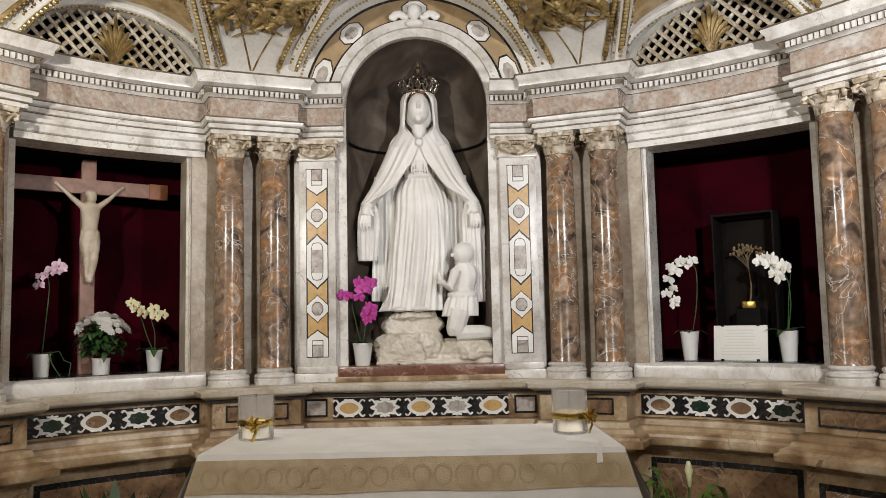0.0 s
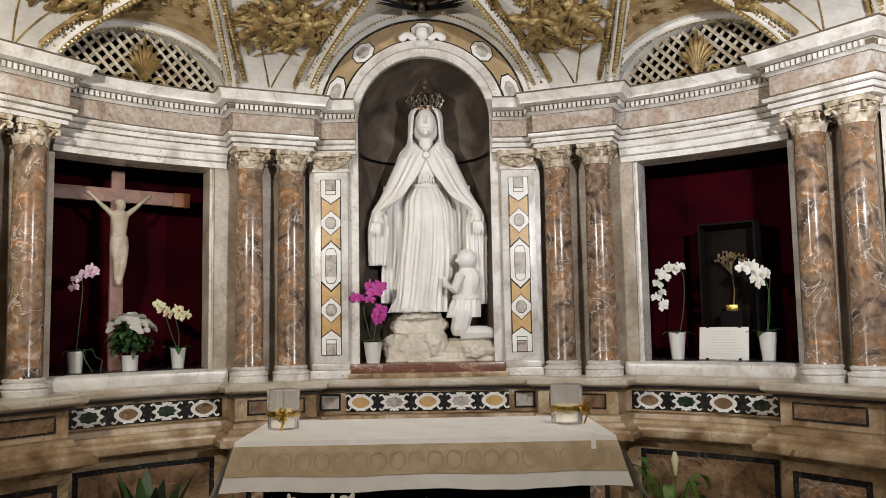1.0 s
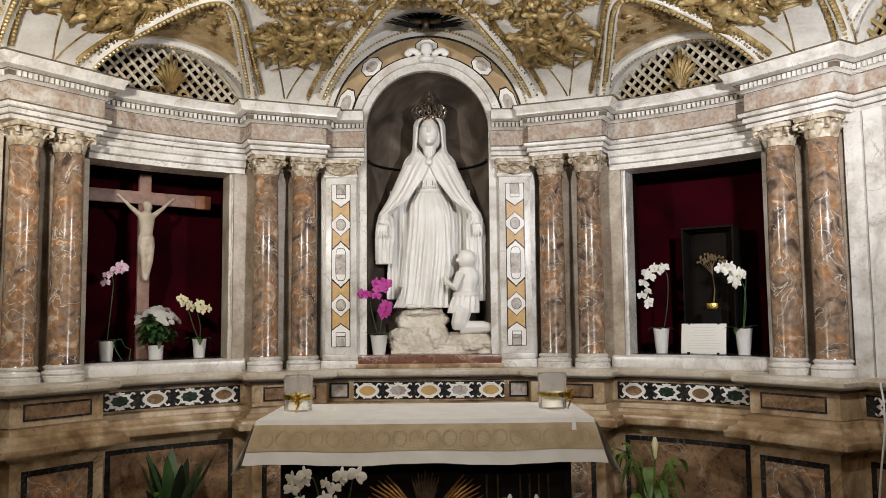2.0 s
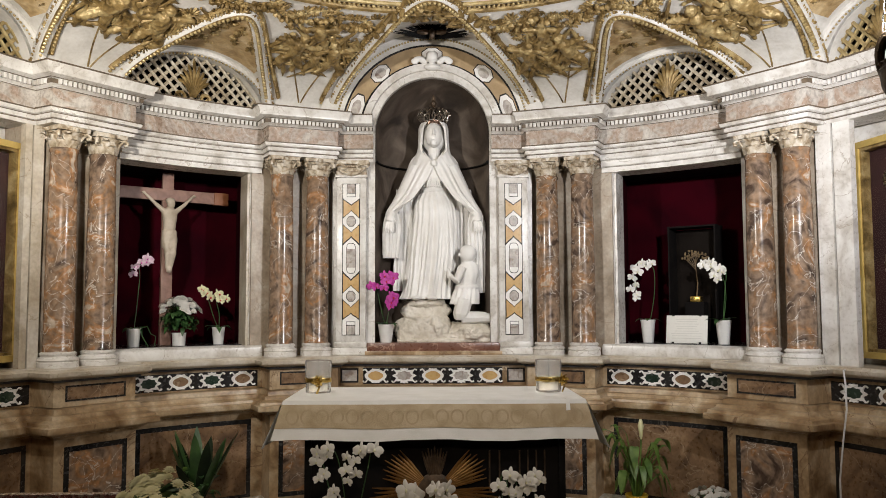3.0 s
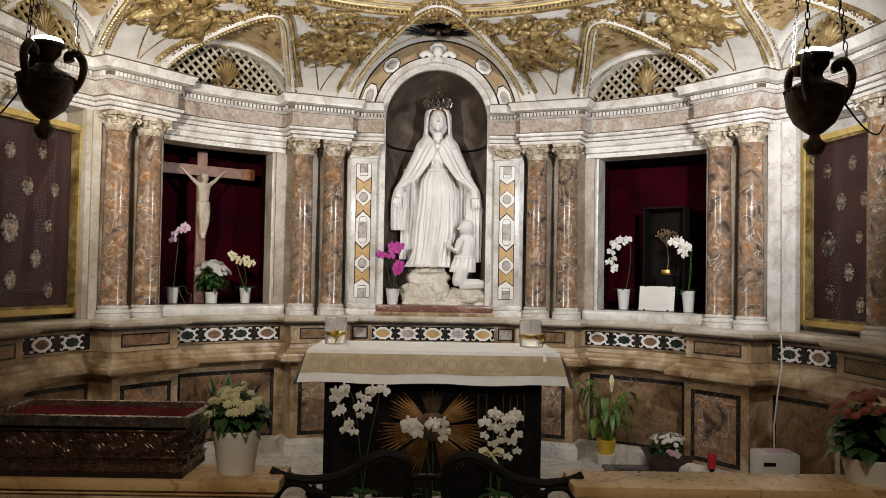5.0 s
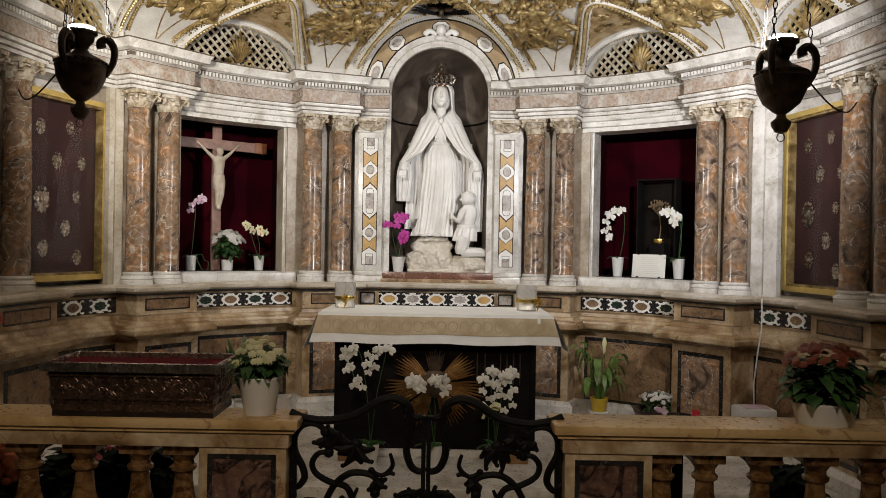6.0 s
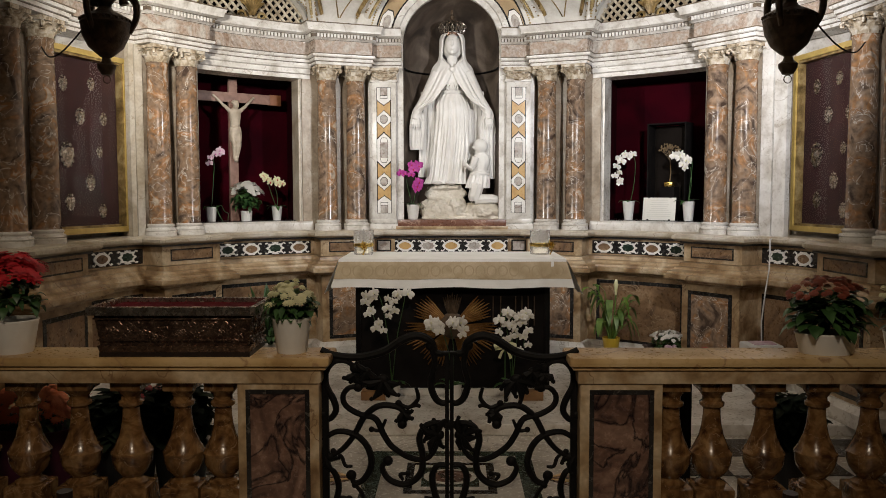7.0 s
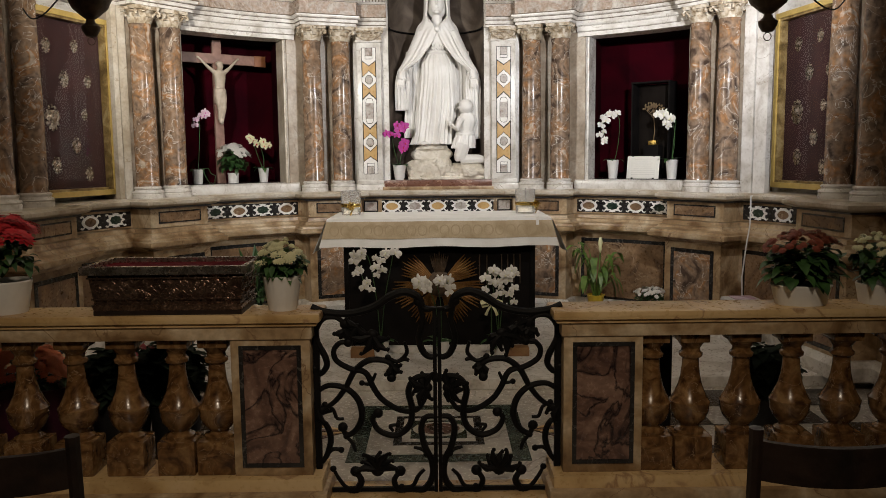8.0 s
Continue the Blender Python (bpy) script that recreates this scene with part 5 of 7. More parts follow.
def loft(bm, rings, n=40, fold=None):
    """rings of (z, cx, cy, rx, ry); fold(angle, z) scales the radius."""
    rows = []
    for z, cx, cy, rx, ry in rings:
        rows.append([])
        for i in range(n):
            a = 2 * math.pi * i / n
            k = fold(a, z) if fold else 1
            rows[-1].append(bm.verts.new((cx + rx * k * math.cos(a), cy + ry * k * math.sin(a), z)))
    for a, b in zip(rows, rows[1:]):
        for i in range(n):
            bm.faces.new((a[i], a[(i + 1) % n], b[(i + 1) % n], b[i]))
    bm.faces.new(rows[0][::-1])
    bm.faces.new(rows[-1])
    return bm


def spline(keys, n=6):
    """Smoothly fill in between rows of numbers."""
    out = []
    for i in range(len(keys) - 1):
        a, b, c, d = [np.array(keys[max(0, min(len(keys) - 1, i + k))], float) for k in (-1, 0, 1, 2)]
        for k in range(n):
            t = k / n
            out.append(tuple(0.5 * (2 * b + (c - a) * t + (2 * a - 5 * b + 4 * c - d) * t * t + (3 * b - a - 3 * c + d) * t ** 3)))
    out.append(tuple(keys[-1]))
    return out


IVORY = mat("painted_ivory_carving", [(0.36, 0.29, 0.21), (0.58, 0.50, 0.40)], 8, 0.5, bump=0.05)
bm = bmesh.new()
loft(bm, spline([(2.12, 0, -0.04, 0.05, 0.035), (2.20, 0, -0.045, 0.062, 0.042), (2.26, 0, -0.04, 0.05, 0.036), (2.34, 0, -0.045, 0.058, 0.042), (2.41, 0, -0.04, 0.062, 0.036), (2.445, 0, -0.04, 0.025, 0.025)]), 20)
blob(bm, (0.004, -0.06, 2.475), (0.034, 0.036, 0.045))
blob(bm, (0.0, -0.05, 2.50), (0.042, 0.042, 0.028))
for sx in (-1, 1):
    bm_tube([(sx * 0.05, -0.04, 2.41), (sx * 0.12, -0.035, 2.47), (sx * 0.205, -0.02, 2.555)], [0.024, 0.017, 0.011], 8, bm)
    blob(bm, (sx * 0.215, -0.02, 2.56), (0.018, 0.012, 0.014))
    bm_tube([(sx * 0.03, -0.05, 2.16), (sx * 0.022, -0.075, 2.05), (sx * 0.012, -0.04, 1.93)], [0.034, 0.027, 0.018], 8, bm)
blob(bm, (0, -0.05, 1.915), (0.025, 0.028, 0.03))
loft(bm, [(2.10, 0, -0.045, 0.062, 0.045), (2.17, 0, -0.045, 0.066, 0.048), (2.245, 0, -0.045, 0.06, 0.044)], 24, lambda a, z: 1 + 0.06 * math.sin(9 * a + 40 * z))
remeshed(part("carved_figure", bm, IVORY, cross, "pale carved figure, plain"), 0.008, 1)

orchid("pale pink orchid in a white pot in the wall recess", recess(-42.6, 3.58), (0.045, 0.055, 0.145), "pink",
       [([(0, 0.12), (0.02, 0.35), (0.035, 0.56), (0.03, 0.66), (0.10, 0.72), (0.0, 0.66), (-0.06, 0.60)], 0.55, 7, False)], 4, 0.13, 0.95, 11)
part("aerial_root", bm_tube([(0.05, -0.02, 0.15), (0.10, -0.03, 0.16), (0.13, -0.03, 0.10), (0.17, -0.04, 0.08), (0.16, -0.04, 0.0)], 0.004, 6), LEAF, bpy.data.objects["potted_orchid"])
part("aerial_root", bm_tube([(0.03, -0.05, 0.15), (0.05, -0.06, 0.08), (0.08, -0.06, 0.03), (0.10, -0.06, 0.0)], 0.004, 6), LEAF, bpy.data.objects["potted_orchid"])
bush("potted_begonia", "white flowering begonia in a white pot in the wall recess", recess(-37.0, 3.50), (0.052, 0.056, 0.105), 0.16, 0.28, 0.10, LEAF, PETAL, 190, 80, 0.034, 12, dome=0.45)
orchid("pale yellow orchid in a white pot in the wall recess", recess(-31.2, 3.57), (0.042, 0.054, 0.145), "yellow",
       [([(0, 0.12), (-0.05, 0.24), (-0.09, 0.36), (-0.13, 0.44), (-0.16, 0.47)], 0.6, 5, True), ([(0, 0.12), (0.0, 0.26), (-0.03, 0.38), (-0.01, 0.42), (0.02, 0.38)], 0.6, 4, True)], 6, 0.17, 1.0, 13)

# recess with the reliquary
orchid("white arching orchid in a white pot in the wall recess", recess(31.5, 3.58), (0.045, 0.062, 0.195), "white",
       [([(0.02, 0.17), (0.06, 0.38), (0.07, 0.60), (0.03, 0.67), (-0.05, 0.67), (-0.10, 0.58), (-0.09, 0.46), (-0.07, 0.38)], 0.45, 10, True)], 4, 0.15, 1.05, 21, 10)
orchid("white orchid in a white pot beside the glass case", recess(42.0, 3.56), (0.045, 0.062, 0.195), "white",
       [([(0.0, 0.17), (0.03, 0.36), (0.02, 0.52), (-0.03, 0.62), (-0.09, 0.65), (-0.12, 0.66)], 0.6, 7, True), ([(0.0, 0.17), (0.02, 0.4), (0.04, 0.58), (0.0, 0.60), (-0.02, 0.52)], 0.6, 5, True)], 6, 0.17, 1.1, 22, -20)
m = recess(37.2, 3.50)
card = thing("printed_card", "white printed card with small clips, leaning in the recess", "card", m=m @ Matrix.Rotation(radians(-8), 4, "X"))
part("sheet", bm_box(-0.175, 0.175, 0, 0.006, 0.002, 0.235, 0.002), PAPER, card)
INK = mat("grey_ink", [(0.64, 0.62, 0.57)], 5, 0.6)
random.seed(4)
for k in range(9):
    L = 0.145 * random.uniform(0.55, 0.95)
    part("text_bar", bm_box(-L, L, -0.001, 0.003, 0.20 - 0.02 * k, 0.206 - 0.02 * k), INK, card, smooth=0)
for sx in (-1, 1):
    for z in (0.0, 0.228):
        part("clip", bm_box(sx * 0.115 - 0.01, sx * 0.115 + 0.01, -0.004, 0.008, z, z + 0.012), IRON, card, smooth=0)
case = thing("glass_case", "dark glass reliquary case with a dried sprig on a gilt foot", "reliquary", m=recess(37.4, 3.80))
part("back_board", bm_box(-0.20, 0.20, 0.02, 0.04, 0.0, 0.98), mat("dark_brown_board", [(0.008, 0.006, 0.005), (0.014, 0.011, 0.009)], 4, 0.8, spec=0.03), case)
for sx in (-1, 1):
    part("case_edge", bm_box(sx * 0.20 - 0.006, sx * 0.20 + 0.006, -0.16, 0.04, 0.0, 0.99, 0.002), DARK, case)
part("case_edge", bm_box(-0.21, 0.21, -0.16, 0.04, 0.985, 1.0, 0.002), DARK, case)
part("gilt_foot", bm_box(-0.045, 0.045, -0.09, -0.02, 0.345, 0.395, 0.006), FOIL, case, "gilt foot")
part("foot_stand", bm_box(-0.08, 0.08, -0.12, 0.01, 0.0, 0.345, 0.006), DARK, case)
bm = bmesh.new()
random.seed(8)
bm_tube([(0, -0.05, 0.39), (0.012, -0.05, 0.5), (0.0, -0.05, 0.62), (-0.012, -0.05, 0.72)], [0.006, 0.005, 0.005, 0.004], 6, bm)
for k in range(9):
    t = -1.2 + 0.3 * k
    bm_tube([(0.0, -0.05, 0.62 + 0.01 * k), (0.05 * math.sin(t), -0.06, 0.68 + 0.01 * k), (0.11 * math.sin(t), -0.06, 0.70 + 0.09 * math.cos(t))], 0.0025, 5, bm)
for k in range(46):
    t = random.uniform(-1.3, 1.3)
    rr = random.uniform(0.06, 0.13)
    blob(bm, (rr * math.sin(t), -0.06 + random.uniform(-0.02, 0.02), 0.69 + rr * math.cos(t) * 0.8), (0.010, 0.008, 0.012), sub=1)
part("dried_sprig", bm, mat("dry_brown_leaf", [(0.10, 0.06, 0.025), (0.22, 0.15, 0.07)], 12, 0.6), case, "dried brown sprig")

# ---------------------------------------------------------------- statue in the niche
structure(link("statue_plinth", bm_box(-0.575, 0.59, 5.0, 5.6, 1.19, 1.225, 0.006), CREAM), "reddish marble slab under the statue", "plinth")
RED_SLAB = mat("red_marble_slab", [(0.13, 0.055, 0.035), (0.22, 0.10, 0.065)], 5, 0.3, vein=(0.36, 0.22, 0.16), vscale=3, vwidth=0.015)
structure(link("statue_plinth", bm_box(-0.56, 0.575, 5.02, 5.58, 1.215, 1.292, 0.012), RED_SLAB), "red marble slab under the statue", "plinth")
bm = bmesh.new()
SX, SY = 0.012, 5.36


def drape(a, z):
    """Narrow hanging folds below the girdle, gathered at it, swinging aside towards the hem; shallow ones above."""
    d = min(1.0, max(0.0, (2.63 - z) * 1.6))
    w = a + 0.16 * (2.64 - z) * math.sin(2.2 * z + 1.0) + 0.05 * math.sin(3 * a + 4 * z)
    deep = abs(math.sin(7.5 * w)) ** 0.6 - 0.62
    fine_ = 0.34 * math.sin(23 * w + 2.5 * z) + 0.22 * math.sin(37 * w - 3 * z)
    return 1 + d * 0.20 * (deep + fine_ * 0.75) + (1 - d) * 0.035 * math.sin(20 * w)


loft(bm, spline([(1.665, SX - 0.075, SY - 0.01, 0.225, 0.165), (1.74, SX - 0.06, SY - 0.005, 0.205, 0.15), (1.90, SX - 0.035, SY, 0.197, 0.14), (2.13, SX - 0.005, SY, 0.200, 0.135), (2.38, SX + 0.012, SY, 0.190, 0.125), (2.52, SX + 0.004, SY, 0.172, 0.115), (2.60, SX, SY, 0.135, 0.10), (2.645, SX, SY, 0.112, 0.092), (2.74, SX, SY, 0.135, 0.105), (2.85, SX, SY, 0.13, 0.09), (2.93, SX, SY, 0.065, 0.06), (3.05, SX, SY, 0.05, 0.05)], 8), 240, drape)
blob(bm, (SX, SY + 0.01, 3.13), (0.108, 0.095, 0.135), sub=3)
blob(bm, (SX, SY - 0.092, 3.135), (0.080, 0.088, 0.114), sub=3)
for k in (-1, 1):
    blob(bm, (SX + k * 0.03, SY - 0.163, 3.165), (0.022, 0.012, 0.008), sub=1)
blob(bm, (SX, SY - 0.167, 3.082), (0.022, 0.012, 0.008), sub=1)
blob(bm, (SX, SY - 0.150, 3.045), (0.03, 0.025, 0.025), sub=1)
bm_tube([(SX, SY - 0.176, 3.17), (SX, SY - 0.188, 3.115)], [0.010, 0.016], 6, bm)
# girdle
loft(bm, [(2.628, SX, SY - 0.004, 0.116, 0.100), (2.643, SX, SY - 0.004, 0.122, 0.106), (2.660, SX, SY - 0.004, 0.116, 0.100)], 40)
# veil round the head, open in front
rows = []
for z, rx, ry, cy, op in spline([(3.285, 0.02, 0.03, 0.0, 0.0), (3.275, 0.075, 0.08, 0.0, 0.1), (3.22, 0.110, 0.115, 0.0, 0.74), (3.13, 0.116, 0.118, 0.0, 0.92), (3.02, 0.122, 0.112, 0.0, 0.98), (2.95, 0.150, 0.110, 0.0, 0.50), (2.88, 0.195, 0.118, 0.0, 0.10), (2.83, 0.215, 0.120, 0.0, 0.30)]):
    row = []
    for i in range(41):
        a = -math.pi / 2 + op + (2 * math.pi - 2 * op) * i / 40
        k = 1 + 0.02 * math.sin(18 * a)
        row.append([Vector((SX + (rx + t) * k * math.cos(a), SY + cy + (ry + t) * k * math.sin(a), z)) for t in (0.0, 0.022)])
    rows.append(row)
vv = [[[bm.verts.new(p) for p in pr] for pr in row] for row in rows]
for a, b in zip(vv, vv[1:]):
    for i in range(40):
        bm.faces.new((a[i][1], a[i + 1][1], b[i + 1][1], b[i][1]))
        bm.faces.new((a[i][0], b[i][0], b[i + 1][0], a[i + 1][0]))
    for i in (0, 40):
        bm.faces.new((a[i][0], a[i][1], b[i][1], b[i][0]))
for row in (vv[0], vv[-1]):
    for i in range(40):
        bm.faces.new((row[i][0], row[i + 1][0], row[i + 1][1], row[i][1]))
# cape from the clasp over both arms: its hem runs from the clasp to the wrist, its outside from the neck to the hand
def sheet(rows, thick):
    """A folded cloth of some thickness from rows of points."""
    f = [[bm.verts.new(p) for p in r] for r in rows]
    k = [[bm.verts.new(p + Vector((0, thick, 0))) for p in r] for r in rows]
    n, m_ = len(rows), len(rows[0])
    for i in range(n - 1):
        for j in range(m_ - 1):
            bm.faces.new((f[i][j], f[i][j + 1], f[i + 1][j + 1], f[i + 1][j]))
            bm.faces.new((k[i][j], k[i + 1][j], k[i + 1][j + 1], k[i][j + 1]))
    rim = [(i, 0) for i in range(n)] + [(n - 1, j) for j in range(1, m_)] + [(i, m_ - 1) for i in range(n - 2, -1, -1)] + [(0, j) for j in range(m_ - 2, 0, -1)]
    for (i, j), (p, q) in zip(rim, rim[1:] + rim[:1]):
        bm.faces.new((f[i][j], f[p][q], k[p][q], k[i][j]))


for sx in (-1, 1):
    hem = spline([(0.0, -0.150, 2.855), (0.04, -0.152, 2.755), (0.105, -0.152, 2.66), (0.185, -0.150, 2.555), (0.285, -0.14, 2.485), (0.375, -0.145, 2.425)], 6)
    outer = spline([(0.10, -0.03, 3.02), (0.205, -0.02, 2.92), (0.25, -0.03, 2.80), (0.315, -0.05, 2.65), (0.385, -0.08, 2.51), (0.435, -0.11, 2.41)], 6)
    rows = []
    for i, (h, o) in enumerate(zip(hem, outer)):
        u = i / (len(hem) - 1)
        row = []
        for j in range(41):
            v = j / 40
            p = Vector(h).lerp(Vector(o), v)
            p.y -= (0.045 - 0.02 * u) * math.sin(math.pi * min(1, v * 1.15)) + (0.006 + 0.005 * u) * math.sin(26 * v + 3.5 * u) * min(1, 3 * u + 0.2) * math.sin(math.pi * v)
            row.append(Vector((SX + sx * p.x, SY + p.y, p.z)))
        rows.append(row)
    sheet(rows, 0.035)
    line = [Vector((SX + sx * x, SY + y, z)) for x, y, z in spline([(0.14, -0.02, 2.83), (0.225, -0.04, 2.68), (0.305, -0.07, 2.54), (0.40, -0.11, 2.41)], 6)]
    n = len(line)
    bm_tube(line, [0.095 - 0.058 * (i / (n - 1)) for i in range(n)], 14, bm)
    # hand turned down, fingers spread over the falling cloth
    ha = Vector((SX + sx * 0.385, SY - 0.135, 2.395))
    bm_tube([ha + Vector((-sx * 0.03, 0.01, 0.04)), ha, ha + Vector((sx * 0.008, -0.008, -0.045))], [0.030, 0.038, 0.034], 10, bm)
    for k in range(4):
        f0 = ha + Vector((sx * (-0.026 + 0.019 * k), -0.014, -0.05))
        bm_tube([f0, f0 + Vector((sx * 0.004 * k, -0.008, -0.05)), f0 + Vector((sx * (0.004 * k - 0.002), 0.0, -0.105 + 0.008 * abs(k - 1.5)))], [0.0115, 0.0105, 0.0065], 7, bm)
    bm_tube([ha + Vector((-sx * 0.03, -0.012, -0.005)), ha + Vector((-sx * 0.052, -0.02, -0.055))], [0.012, 0.008], 7, bm)
    # cloth hanging from the wrist
    low = 2.03 if sx < 0 else 1.72
    loft(bm, spline([(2.475, SX + sx * 0.365, SY - 0.09, 0.015, 0.015), (2.44, SX + sx * 0.372, SY - 0.085, 0.045, 0.040), (2.38, SX + sx * 0.375, SY - 0.08, 0.060, 0.040), (2.28, SX + sx * 0.378, SY - 0.075, 0.066, 0.036), (low + 0.1, SX + sx * 0.385, SY - 0.06, 0.060, 0.030), (low, SX + sx * 0.388, SY - 0.055, 0.056, 0.026)], 8), 72, lambda a, z: 1 + 0.30 * math.sin(9 * a + 1.5 * z) * min(1, (2.5 - z) * 5) + 0.12 * math.sin(17 * a))
    # cloak falling behind the robe
    back = []
    for i in range(21):
        z = 2.66 - (2.66 - 1.74) * i / 20
        back.append([Vector((SX + sx * (0.05 + (0.29 + 0.03 * i / 20) * j / 40), SY + 0.055 - 0.03 * (j / 40) ** 2 + 0.016 * math.sin(0.85 * j + 0.05 * i) * min(1, i / 6), z)) for j in range(41)])
    sheet(back, 0.04)
# fine pleats over the breast
for k in range(7):
    x = -0.06 + 0.02 * k
    bm_tube([(SX + x * 0.4, SY - 0.122, 2.83), (SX + x * 0.8, SY - 0.128, 2.74), (SX + x, SY - 0.108, 2.655)], [0.004, 0.007, 0.006], 6, bm)
blob(bm, (SX, SY - 0.172, 2.868), (0.030, 0.016, 0.032), sub=2)
# feet at the hem
for x in (-0.155, -0.02):
    blob(bm, (SX + x, SY - 0.19, 1.675), (0.05, 0.05, 0.022), sub=2)
# kneeling small figure, plain
KX, KY = 0.30, SY - 0.12
loft(bm, spline([(1.62, KX - 0.02, KY, 0.125, 0.10), (1.72, KX - 0.005, KY, 0.112, 0.09), (1.81, KX + 0.005, KY, 0.082, 0.072), (1.90, KX + 0.015, KY, 0.098, 0.075), (1.965, KX + 0.02, KY, 0.078, 0.058), (2.005, KX + 0.015, KY, 0.036, 0.036)]), 40, lambda a, z: 1 + (0.10 * math.sin(13 * a) if z < 1.78 else 0.03 * math.sin(9 * a + 20 * z)))
blob(bm, (KX + 0.012, KY - 0.01, 2.065), (0.076, 0.078, 0.08), sub=3)
bm_tube([(KX - 0.04, KY - 0.06, 1.94), (KX - 0.09, KY - 0.10, 1.82), (KX - 0.15, KY - 0.08, 1.87)], [0.042, 0.036, 0.022], 8, bm)
bm_tube([(KX - 0.03, KY + 0.03, 1.94), (KX - 0.10, KY + 0.0, 1.83), (KX - 0.155, KY - 0.06, 1.88)], [0.040, 0.034, 0.022], 8, bm)
bm_tube([(KX - 0.15, KY - 0.07, 1.85), (KX - 0.165, KY - 0.07, 1.93)], [0.026, 0.014], 8, bm)
for dy in (-0.045, 0.045):
    bm_tube([(KX - 0.02, KY + dy, 1.66), (KX - 0.055, KY + dy - 0.01, 1.53), (KX - 0.05, KY + dy, 1.50)], [0.075, 0.068, 0.062], 8, bm)
    bm_tube([(KX - 0.05, KY + dy, 1.50), (KX + 0.14, KY + dy, 1.505), (KX + 0.24, KY + dy + 0.01, 1.49)], [0.058, 0.05, 0.034], 8, bm)
    bm_tube([(KX + 0.20, KY + dy, 1.50), (KX + 0.25, KY + dy, 1.535), (KX + 0.295, KY + dy, 1.47)], [0.036, 0.038, 0.026], 8, bm)
blob(bm, (KX - 0.062, KY - 0.03, 2.052), (0.018, 0.014, 0.016), sub=2)
blob(bm, (KX + 0.03, KY - 0.065, 2.055), (0.014, 0.014, 0.022), sub=1)
loft(bm, [(1.755, KX, KY, 0.104, 0.086), (1.772, KX, KY, 0.107, 0.089), (1.79, KX, KY, 0.098, 0.082)], 32)
statue = link("marble_statue", bm, STATUE)
tagged(remeshed(statue, 0.0048, 1), "white marble robed statue with a small kneeling figure", "statue")


def boulder(bm, c, r, seed, n=26):
    """An angular stone: the hull of scattered points."""
    random.seed(seed)
    vs = []
    for _ in range(n):
        d = Vector((random.gauss(0, 1), random.gauss(0, 1), random.gauss(0, 1))).normalized()
        vs.append(bm.verts.new((c[0] + d.x * r[0], c[1] + d.y * r[1], c[2] + d.z * r[2])))
    h = bmesh.ops.convex_hull(bm, input=vs)
    bmesh.ops.delete(bm, geom=[v for v in set(h["geom_interior"] + h["geom_unused"]) if isinstance(v, bmesh.types.BMVert)], context="VERTS")


bm = bmesh.new()
for k, (c, r) in enumerate((((-0.10, 5.34, 1.40), (0.27, 0.20, 0.13)), ((-0.06, 5.35, 1.55), (0.24, 0.17, 0.12)), ((-0.06, 5.35, 1.63), (0.21, 0.165, 0.05)), ((-0.22, 5.28, 1.37), (0.13, 0.12, 0.10)), ((0.05, 5.27, 1.42), (0.12, 0.12, 0.14)), ((-0.10, 5.24, 1.46), (0.10, 0.08, 0.09)), ((0.36, 5.26, 1.375), (0.22, 0.15, 0.095)), ((0.48, 5.24, 1.36), (0.12, 0.12, 0.085)), ((0.20, 5.28, 1.37), (0.13, 0.13, 0.10)), ((0.36, 5.27, 1.42), (0.19, 0.12, 0.04)))):
    boulder(bm, c, r, 20 + k)
bm_box(-0.31, 0.54, 5.16, 5.5, 1.288, 1.315, 0.01, bm)
rock = remeshed(link("rock_base", bm, STATUE_WARM), 0.007, 1)
tagged(carved(rock, 0.032), "pale carved marble rock under the statue", "statue base")

crown = thing("crown", "dark pierced metal crown with ball finial", "crown", m=Matrix.Translation((SX, SY - 0.005, 3.228)) @ Matrix.Scale(1.22, 4))
part("band", bm_lathe([(0.088, 0), (0.092, 0.0), (0.095, 0.03), (0.091, 0.03)], 32, cap=False), DARKSILVER, crown)
bm = bmesh.new()
for k in range(16):
    a = 2 * math.pi * k / 16
    f = lambda r, z, da=0.0: (r * math.cos(a + da), r * math.sin(a + da), z)
    bm_tube([f(0.093, 0.03), f(0.112, 0.06, 0.12), f(0.118, 0.09), f(0.10, 0.115, -0.12), f(0.06, 0.135)], 0.006, 5, bm)
    bm_tube([f(0.093, 0.03), f(0.112, 0.06, -0.12), f(0.118, 0.09), f(0.10, 0.115, 0.12), f(0.06, 0.135)], 0.006, 5, bm)
    blob(bm, f(0.12, 0.09), (0.010, 0.010, 0.014), sub=1)
part("openwork", bm, SILVER, crown)
part("finial", bm_lathe([(0.03, 0.13), (0.012, 0.15), (0.022, 0.165), (0.024, 0.18), (0.010, 0.20), (0.014, 0.21), (0.004, 0.24)], 16), BRONZE, crown)

orchid("magenta orchid in a white pot beside the statue", Matrix.Translation((-0.405, 5.17, 1.292)), (0.05, 0.068, 0.155), "magenta",
       [([(0, 0.13), (-0.05, 0.32), (-0.07, 0.48), (0.0, 0.58), (0.03, 0.56), (0.0, 0.50), (-0.12, 0.47)], 0.5, 9, True), ([(0, 0.13), (0.02, 0.25), (0.04, 0.34), (0.06, 0.40), (0.05, 0.33)], 0.55, 4, True)], 5, 0.18, 1.15, 31)
# dark ledge line along the niche wall, drawn as a thin black tube
niche_ledge = bm_tube([(-0.485 * math.cos(math.pi * i / 24), Y_NICHE + 0.02 + 0.485 * math.sin(math.pi * i / 24), 2.87) for i in range(25)], 0.011, 6)
tagged(link("niche_ledge_line", niche_ledge, IRON), "thin dark ledge line round the niche wall behind the statue", "rod")

